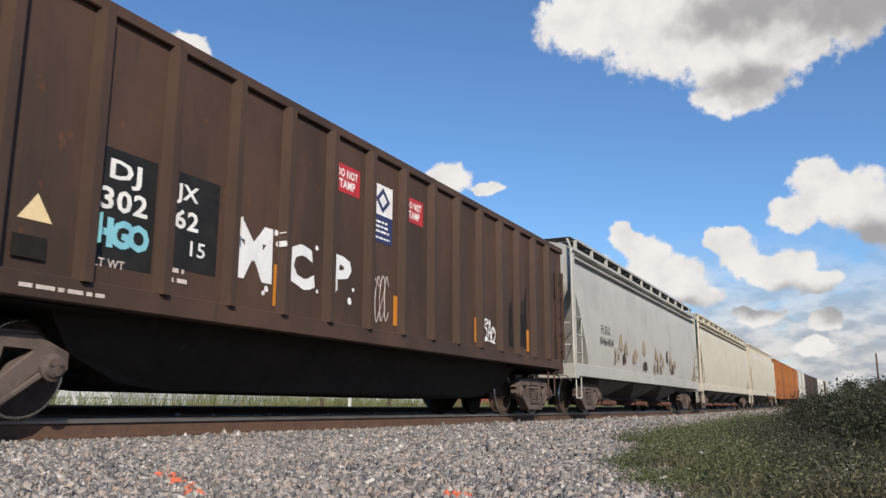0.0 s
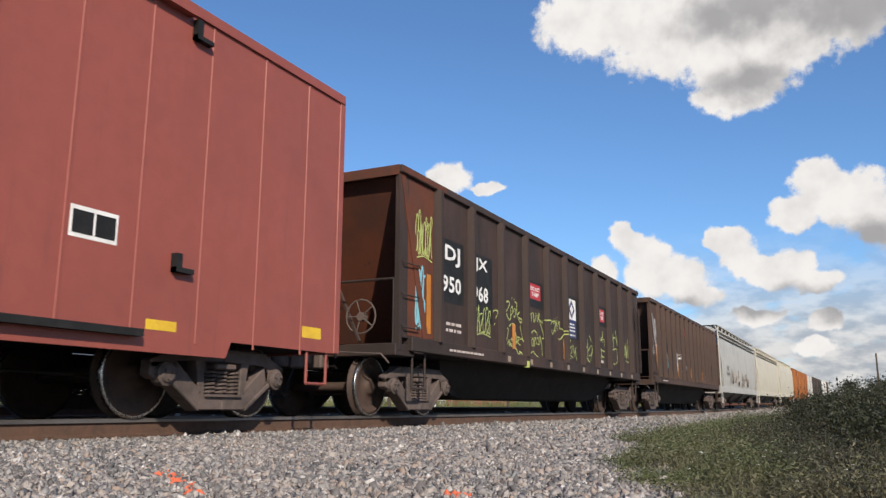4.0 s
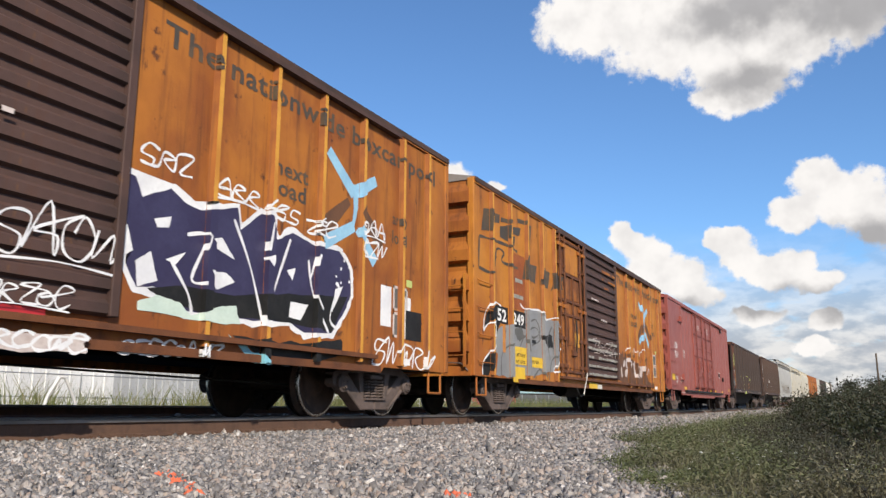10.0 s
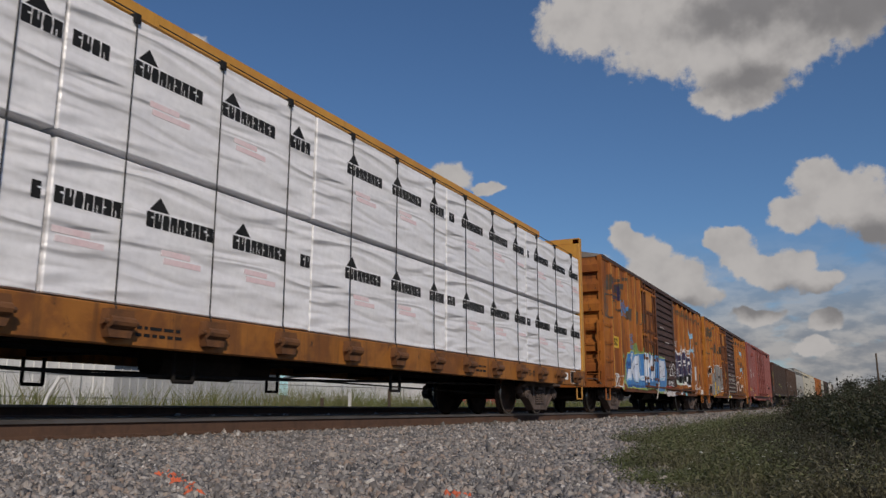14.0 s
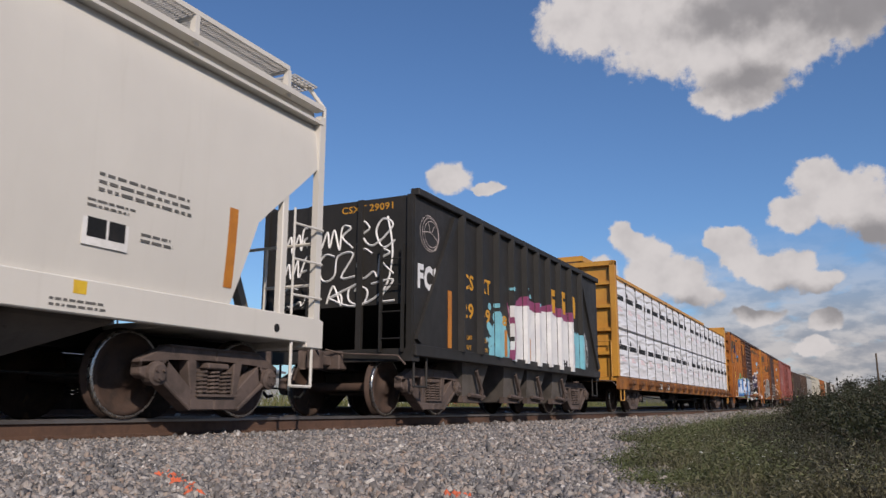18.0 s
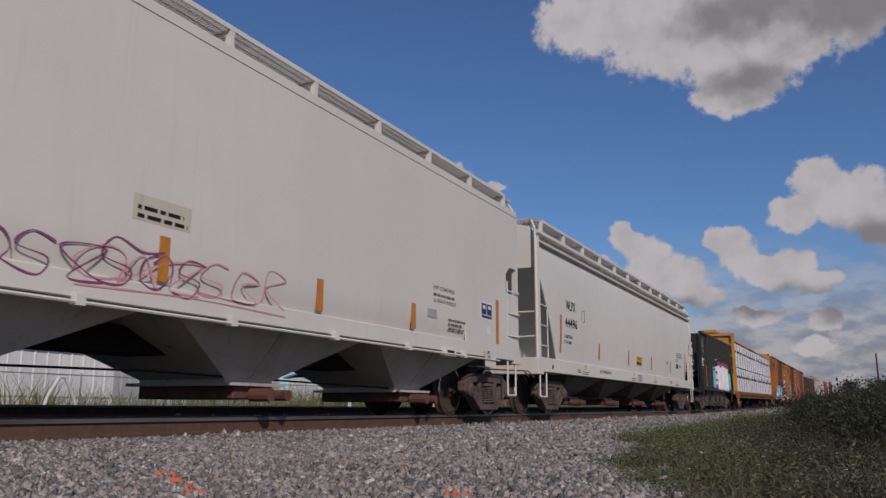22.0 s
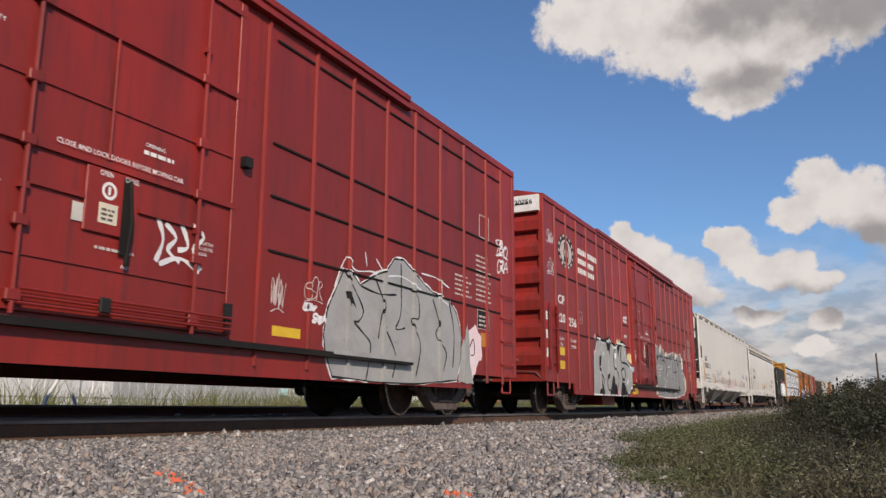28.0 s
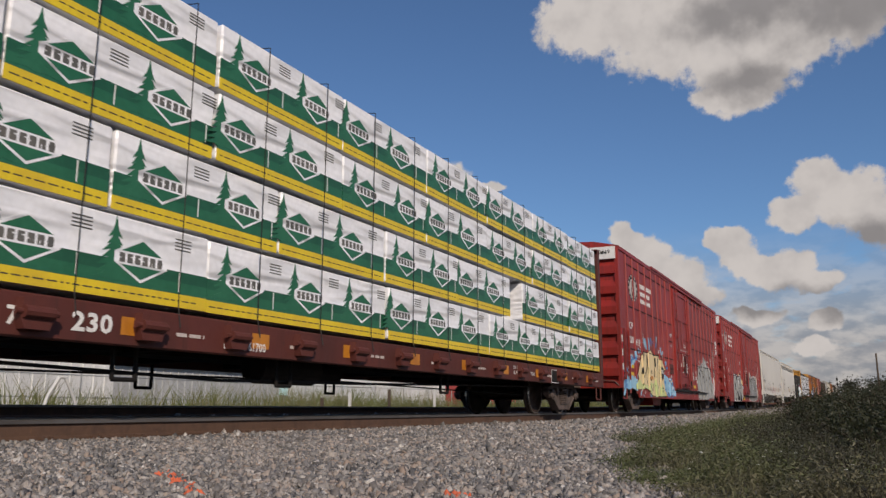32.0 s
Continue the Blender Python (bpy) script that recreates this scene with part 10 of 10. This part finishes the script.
    mesh.from_pydata(verts, [], faces)
    mesh.materials.append(M[material])
    return tagged(new(name, mesh), label, category, kind="stuff")


def weeds():
    rng = random.Random(8)
    cover, dark = [], []
    for _ in range(4200):
        x = 3.0 + 27 * rng.random() ** 1.7
        edge = verge(x) + 0.05
        y = edge - (edge + 1.6) * rng.random() ** 1.2
        back = min(1.0, max(0.0, edge - y) / 1.0)
        clump = noise.noise((x * 0.8, y * 1.7, 3.0)) + 0.5 * noise.noise((x * 2.3, y * 3.9, 7.0))
        if clump < -0.2 - 0.4 * back:
            continue
        spot = (x, y, (0.05 + 0.11 * back + 0.05 * rng.random() + 0.004 * x) * max(0.25, 1.0 + 2.2 * clump), 60, 0.15 + 0.006 * x)
        (dark if edge - y > 0.75 + 0.5 * clump + 0.6 * rng.random() else cover).append(spot)
    for _ in range(1500):  # thinner growth round the spot where the camera stands
        x, y = rng.uniform(-6.0, 7.0), rng.uniform(-6.0, 0.2)
        if math.hypot(x, y) > 0.9 and not (x > 2.6 and y > -1.7) and rng.random() < 0.35 + 0.5 * math.sin(x * 1.1 + 2) * math.sin(y * 1.4):
            (cover if rng.random() < 0.6 else dark).append((x, y, 0.04 + 0.07 * rng.random(), 110, 0.14 + 0.16 * rng.random()))
    leaf_cover("broadleaf_weeds", cover, "grass", "low green broad-leaved weeds at the edge of the ballast", "weeds", 13)
    leaf_cover("dark_weeds", dark, "brush", "dark olive and brown weeds beside the track", "weeds", 14)
    low, deep = [], []
    for _ in range(2600):
        x = 3.0 + 27 * rng.random() ** 1.7
        edge = verge(x)
        y = edge - (edge + 2.0) * rng.random() ** 1.2
        back = min(1.0, max(0.0, edge - y) / 1.2)
        clump = noise.noise((x * 0.8, y * 1.7, 3.0)) + 0.5 * noise.noise((x * 2.3, y * 3.9, 7.0))
        if clump < -0.10 - 0.5 * back:
            continue
        (low if back < 0.45 + 0.4 * rng.random() else deep).append((x, y, (0.05 + 0.09 * back + 0.05 * rng.random() + 0.004 * x) * max(0.3, 0.8 + 1.1 * clump), 14, 0.12))
    blades("verge_grass", low, "grass", "green weedy grass along the foot of the ballast", "grass", 9)
    blades("dull_grass", deep, "brush", "dull olive grass among the weeds", "grass", 19)
    tall = []
    for _ in range(260):
        x = 15 + 45 * rng.random() ** 1.5
        y = verge(x) - 0.1 - 1.7 * rng.random()
        tall.append((x, y, 0.16 + 0.14 * rng.random() + 0.002 * x, 18, 0.25))
    brush = []
    for _ in range(420):
        x = 3.6 + 14 * rng.random() ** 1.4
        y = 0.07 * x - 0.25 - 1.5 * rng.random() ** 0.8
        brush.append((x, y, 0.13 + 0.14 * rng.random() + 0.008 * x, 16, 0.16))
    blades("dry_brush", brush, "brush", "dark brown and olive brush beside the grass", "brush", 12)
    blades("tall_weeds", tall, "grass", "tall green weeds beside the track", "weeds", 10)
    back = []
    for _ in range(2200):
        x = 4 + 75 * rng.random()
        y = 15.5 + 4.5 * rng.random()
        back.append((x, y, 0.75 + 0.6 * rng.random() + (0.2 if 20 < x < 34 else 0), 12, 0.35))
    clumps = [(4 + 75 * rng.random(), 15.5 + 4.5 * rng.random(), 0.35 + 0.75 * rng.random(), 60, 0.45) for _ in range(900)]
    leaf_cover("far_side_brush", clumps, "grass_tan", "leafy yellow-green brush behind the tracks", "brush", 15)
    blades("far_side_weeds", back, "grass_tan", "tall dry yellow-green weeds behind the tracks", "weeds", 11)
    bm = bmesh.new()
    for _ in range(200):
        x = 3.2 + 12 * rng.random() ** 1.4
        y = verge(x) - 0.2 - 1.9 * rng.random()
        z = ground_z(x, y) + 0.14 + 0.16 * rng.random()
        r = 0.006 + 0.004 * rng.random()
        a = [bm.verts.new((x + r * math.cos(t), y + r * math.sin(t), z + r * 0.4 * (i % 2))) for i, t in enumerate(6.2832 * i / 6 for i in range(6))]
        bm.faces.new(a)
    mesh = bpy.data.meshes.new("wild_flowers")
    bm.to_mesh(mesh), bm.free()
    mesh.materials.append(M["flower"])
    tagged(new("wild_flowers", mesh), "tiny white wild flowers among the grass", "flowers", kind="stuff")


weeds()


def shrub(name, label, x, y, h, r, seed, stems=9, leaves=2600, size=0.03, group="shrubs beside the track"):
    """A shrub: forking stems and a loose crown of small leaves."""
    rng = random.Random(seed)
    ob = tagged(new(name), label, "shrub", group)
    ob.matrix_basis = pose(x, y, ground_z(x, y) - 0.03)
    bm, tips = bmesh.new(), []
    for _ in range(stems):
        a, d = rng.uniform(0, 6.2832), r * rng.uniform(0.15, 0.8)
        mid = Vector((d * 0.45 * math.cos(a), d * 0.45 * math.sin(a), h * rng.uniform(0.35, 0.5)))
        rod(bm, (0.04 * math.cos(a), 0.04 * math.sin(a), 0), mid, 0.016 + 0.006 * h, 5, 0.010)
        for _ in range(4):
            tip = mid + Vector((rng.uniform(-0.4, 0.4) * r + 0.4 * d * math.cos(a), rng.uniform(-0.4, 0.4) * r + 0.4 * d * math.sin(a), h * rng.uniform(0.15, 0.55)))
            rod(bm, mid, tip, 0.009, 4, 0.004)
            tips += [tip, (mid + tip) / 2, mid + (tip - mid) * 0.75]
    part("woody_stem", bm, "bark", ob)
    verts, faces = [], []
    for _ in range(leaves):
        c = rng.choice(tips) + Vector((rng.gauss(0, 0.16), rng.gauss(0, 0.16), rng.gauss(0, 0.12))) * (0.5 + 0.5 * r)
        if c.z < 0.03:
            c.z = 0.03 + 0.1 * rng.random()
        u = Vector((rng.uniform(-1, 1), rng.uniform(-1, 1), rng.uniform(-0.3, 1))).normalized() * size * rng.uniform(0.6, 1.4)
        v = u.cross(Vector((rng.uniform(-1, 1), rng.uniform(-1, 1), rng.uniform(-1, 1)))).normalized() * size * rng.uniform(0.25, 0.45)
        o = len(verts)
        verts += [c - u, c + v, c + u, c - v]
        faces.append((o, o + 1, o + 2, o + 3))
    mesh = bpy.data.meshes.new("crown")
    mesh.from_pydata([tuple(p) for p in verts], [], faces)
    mesh.materials.append(M["leaf"])
    put("crown", mesh, ob)
    return ob


for k, (x, y, h, r) in enumerate(((8.6, -0.15, 0.42, 0.5), (10.4, 0.05, 0.50, 0.55), (11.6, 0.2, 0.55, 0.6), (14.0, 0.55, 0.62, 0.7), (15.5, 0.15, 0.72, 0.9), (12.0, -0.35, 0.74, 0.7), (18.0, 0.75, 0.66, 0.8), (20.5, 0.3, 0.84, 1.0), (17.0, -0.55, 0.95, 0.9),
                                  (24.0, 1.1, 0.72, 0.9), (28.0, 0.4, 0.95, 1.1), (33.0, -0.3, 1.2, 1.3), (10.0, -0.6, 0.72, 0.6), (40.0, -0.4, 1.5, 1.5), (26.0, -0.9, 1.35, 1.3), (13.2, -0.75, 0.95, 0.7))):
    shrub("shrub", "dark green leafy shrub at the edge of the ballast", x, y, h, r, 40 + k, leaves=3600 if x < 19 else 2600, size=0.022 if x < 19 else 0.03)


def tree(x, y, h, seed):
    rng = random.Random(seed)
    ob = tagged(new("tree"), "dark green broadleaf tree in the distance", "tree", "trees down the line")
    ob.matrix_basis = pose(x, y, ground_z(x, y) - 0.1)
    bm, tips = bmesh.new(), []
    rod(bm, (0, 0, 0), (0, 0, h * 0.45), 0.035 * h, 8, 0.02 * h)
    for k in range(9):
        a = k * 2.4 + rng.random()
        p, q = Vector((0, 0, h * rng.uniform(0.2, 0.45))), Vector((math.cos(a) * h * rng.uniform(0.18, 0.4), math.sin(a) * h * rng.uniform(0.18, 0.4), h * rng.uniform(0.45, 0.92)))
        rod(bm, p, q, 0.014 * h, 5, 0.004 * h)
        tips += [q, (p + q) / 2, p + (q - p) * 0.8]
    part("trunk", bm, "bark", ob)
    verts, faces = [], []
    for _ in range(1500):
        c = rng.choice(tips) + Vector((rng.gauss(0, 0.085), rng.gauss(0, 0.085), rng.gauss(0, 0.07))) * h
        u = Vector((rng.uniform(-1, 1), rng.uniform(-1, 1), rng.uniform(-1, 1))).normalized() * h * 0.03
        v = u.orthogonal() * 0.6
        o = len(verts)
        verts += [tuple(c - u), tuple(c + v), tuple(c + u), tuple(c - v)]
        faces.append((o, o + 1, o + 2, o + 3))
    mesh = bpy.data.meshes.new("crown")
    mesh.from_pydata(verts, [], faces)
    mesh.materials.append(M["leaf"])
    put("crown", mesh, ob)


for k, (x, y, h) in enumerate(((120, -6, 4.5), (105, -8, 4.0), (135, -3, 4.0), (160, -9, 5.5), (70, -6.5, 2.8), (85, -5, 2.8), (190, 0, 5), (230, -8, 6))):
    tree(x, y, h, 70 + k)

# ---------------------------------------------------------------- behind the tracks


def shed(x0, x1, y, z1, mat, label, pitch=0.9):
    base = ground_z(x1, y) - 0.2
    ob = tagged(new("metal_shed"), label, "shed", "sheds behind the tracks")
    bm = bmesh.new()
    box(bm, x0, x1, y, y + 9, base, z1)
    part("wall", bm, mat, ob)
    bm = bmesh.new()
    prism(bm, [(y - 0.35, z1 - 0.08), (y + 4.5, z1 + 1.1), (y + 9.35, z1 - 0.08), (y + 9.35, z1 + 0.06), (y + 4.5, z1 + 1.24), (y - 0.35, z1 + 0.06)], x0 - 0.25, x1 + 0.25, "x")
    part("roof", bm, "galv", ob)
    bm = bmesh.new()
    prism(bm, [(-0.05, 0.0), (0.05, 0.0), (0.025, -0.04), (-0.025, -0.04)], base, z1 - 0.05, "z")
    rib = solid("rib", bm, mat)
    for k in range(int((x1 - x0) / pitch) + 1):
        put("rib", rib, ob, pose(x0 + k * pitch, y, 0))


shed(-6.0, 26.3, 30.0, 2.75, "shed", "long white sheet-metal shed with ribbed wall", 0.6)
shed(31.5, 46.0, 36.0, 2.6, "grey_wall", "pale grey sheet-metal shed behind weeds", 0.6)
shed(60.0, 76.0, 37.0, 2.9, "shed", "white sheet-metal shed far behind the track")


def container():
    ob = tagged(new("shipping_container"), "red corrugated shipping container on the ground", "container")
    x0, x1, y, z0, z1 = 69.0, 81.0, 32.0, ground_z(75, 32), ground_z(75, 32) + 2.6
    bm = bmesh.new()
    box(bm, x0, x1, y + 0.04, y + 2.4, z0, z1)
    part("body", bm, "container", ob)
    bm = bmesh.new()
    prism(bm, [(-0.09, 0.041), (-0.05, 0.0), (0.05, 0.0), (0.09, 0.041)], z0 + 0.15, z1 - 0.12, "z")
    rib = solid("rib", bm, "container")
    for k in range(42):
        put("rib", rib, ob, pose(x0 + 0.2 + k * 0.28, y, 0))
    for x in (x0, x1):
        block("corner_post", "container", ob, x - 0.06, x + 0.06, y - 0.01, y + 0.12, z0, z1)
    block("top_rail", "container", ob, x0, x1, y - 0.005, y + 0.06, z1 - 0.12, z1)


container()


def fence():
    ob = tagged(new("chain_link_fence"), "galvanised chain-link fence along the yard", "fence")
    y = 22.0
    for k in range(22):
        x = 6 + k * 3.0
        z = ground_z(x, y)
        bar("post", "galv", ob, [(x, y, z - 0.1), (x, y, z + 1.75)], r=0.03)
    z = ground_z(10, y)
    for h in (1.7, 1.0):
        bar("rail", "galv", ob, [(6, y, z + h), (30, y, z + h), (69, y, ground_z(69, y) + h)], r=0.02)
    bm = bmesh.new()
    for k in range(40):
        rod(bm, (6, y, z + 0.1 + k * 0.04), (40, y, ground_z(40, y) + 0.1 + k * 0.04), 0.0025, 3)
    for k in range(170):
        x = 6 + k * 0.2
        rod(bm, (x, y, ground_z(x, y)), (x, y, ground_z(x, y) + 1.7), 0.0025, 3)
    part("mesh", bm, "galv", ob)


fence()


def pipe_hoop(x, y, h):
    z = ground_z(x, y)
    ob = bar("bent_pipe", "shed", None, [(x - 0.45, y, z), (x - 0.28, y, z + h * 0.6), (x - 0.05, y, z + h), (x + 0.1, y, z + h), (x + 0.35, y, z + h * 0.55), (x + 0.55, y, z)], r=0.035)
    tagged(ob, "bent white pipe standing among the weeds", "pipe")


pipe_hoop(11.3, 14.4, 0.95)


def rubble(x, y, r, seed, mat="stone_white"):
    rng, bm = random.Random(seed), bmesh.new()
    bmesh.ops.create_icosphere(bm, subdivisions=2, radius=r)
    for v in bm.verts:
        v.co *= rng.uniform(0.75, 1.2)
        v.co.z = max(v.co.z * 0.7, -0.1)
    ob = part("concrete_block", bm, mat, None)
    ob.matrix_basis = pose(x, y, ground_z(x, y) + r * 0.3)
    tagged(ob, "pale broken concrete lump in the weeds", "rubble", "rubble behind the track")


for k, (x, y, r) in enumerate(((21.2, 14.6, 0.16), (25.4, 14.9, 0.3), (28.2, 15.0, 0.35), (26.5, 15.0, 0.25), (33.0, 15.3, 0.3), (31.0, 15.2, 0.28), (30.0, 15.0, 0.2), (35.0, 15.2, 0.25))):
    rubble(x, y, r, 90 + k)
for k, (x, h) in enumerate(((21.4, 0.75), (23.0, 0.95), (25.6, 1.1), (29.2, 1.2), (37.0, 0.8), (16.2, 0.45))):
    ob = block("stake", "shed" if k % 2 else "pole", None, x - 0.04, x + 0.04, 15.0, 15.08, ground_z(x, 15) - 0.05, ground_z(x, 15) + h)
    tagged(ob, "thin stake in the ground", "stake", "stakes behind the track")

# ---------------------------------------------------------------- far down the line


def signal_mast(x, y, h):
    z = ground_z(x, y)
    ob = tagged(new("signal_mast"), "slim dark railway signal mast", "signal mast", "signal masts")
    bar("mast", "galv", ob, [(x, y, z), (x, y, z + h)], r=0.11)
    for dz in (0.5, 2.0):
        block("signal_head", "black", ob, x - 0.2, x - 0.05, y - 0.25, y + 0.25, z + h - dz - 0.8, z + h - dz)
    block("cross_arm", "galv", ob, x - 0.1, x + 0.1, y - 0.9, y + 0.9, z + h * 0.62, z + h * 0.62 + 0.12)


signal_mast(262, 3.4, 6.4)
signal_mast(262, 0.8, 6.0)
ob = block("relay_hut", "shed", None, 240, 246, -6.5, 2.2, ground_z(243, -2) - 0.1, ground_z(243, -2) + 3.4, "white equipment hut beside the line", 0.03)
tagged(ob, "white equipment hut beside the line", "hut")
bm = bmesh.new()
rod(bm, (0, 0, -0.2), (0, 0, 7.4), 0.16, 10, 0.12)
ob = part("utility_pole", bm, "pole", None)
ob.matrix_basis = pose(130, -3.6, ground_z(130, -3.6))
tagged(ob, "bare wooden utility pole", "utility pole")

# ---------------------------------------------------------------- the train, front to rear
far_cars()
gondola_one()
gondola_two()
atlantic_box()
pool_box_one()
pool_box_two()
board_flat()
coal_hopper()
wide_hopper()
flat_hopper()
maple_box(1, -170.38, -150.72, ("220", "256"), True)
maple_box(2, -192.15, -172.25, ("220", "419"), False)
lumber_flat()


def motions():
    """The train rolls by: every car and load along the line, every wheelset round its axle."""
    for ob, u, m in TRAIN:
        rows = []
        for k in range(33):
            x = u + travel(k)
            slope = (track_z(x + 0.5) - track_z(x - 0.5))
            rows.append((k, pose(x, TRACK_Y, track_z(x), 0, -math.degrees(math.atan(slope)), 0) @ m))
        walk(ob, rows)
    for ob, x in WHEELSETS:
        walk(ob, [(k / 10, pose(x, 0, WHEEL_R, 0, math.degrees(travel(k / 10) / WHEEL_R), 0)) for k in range(321)])


motions()
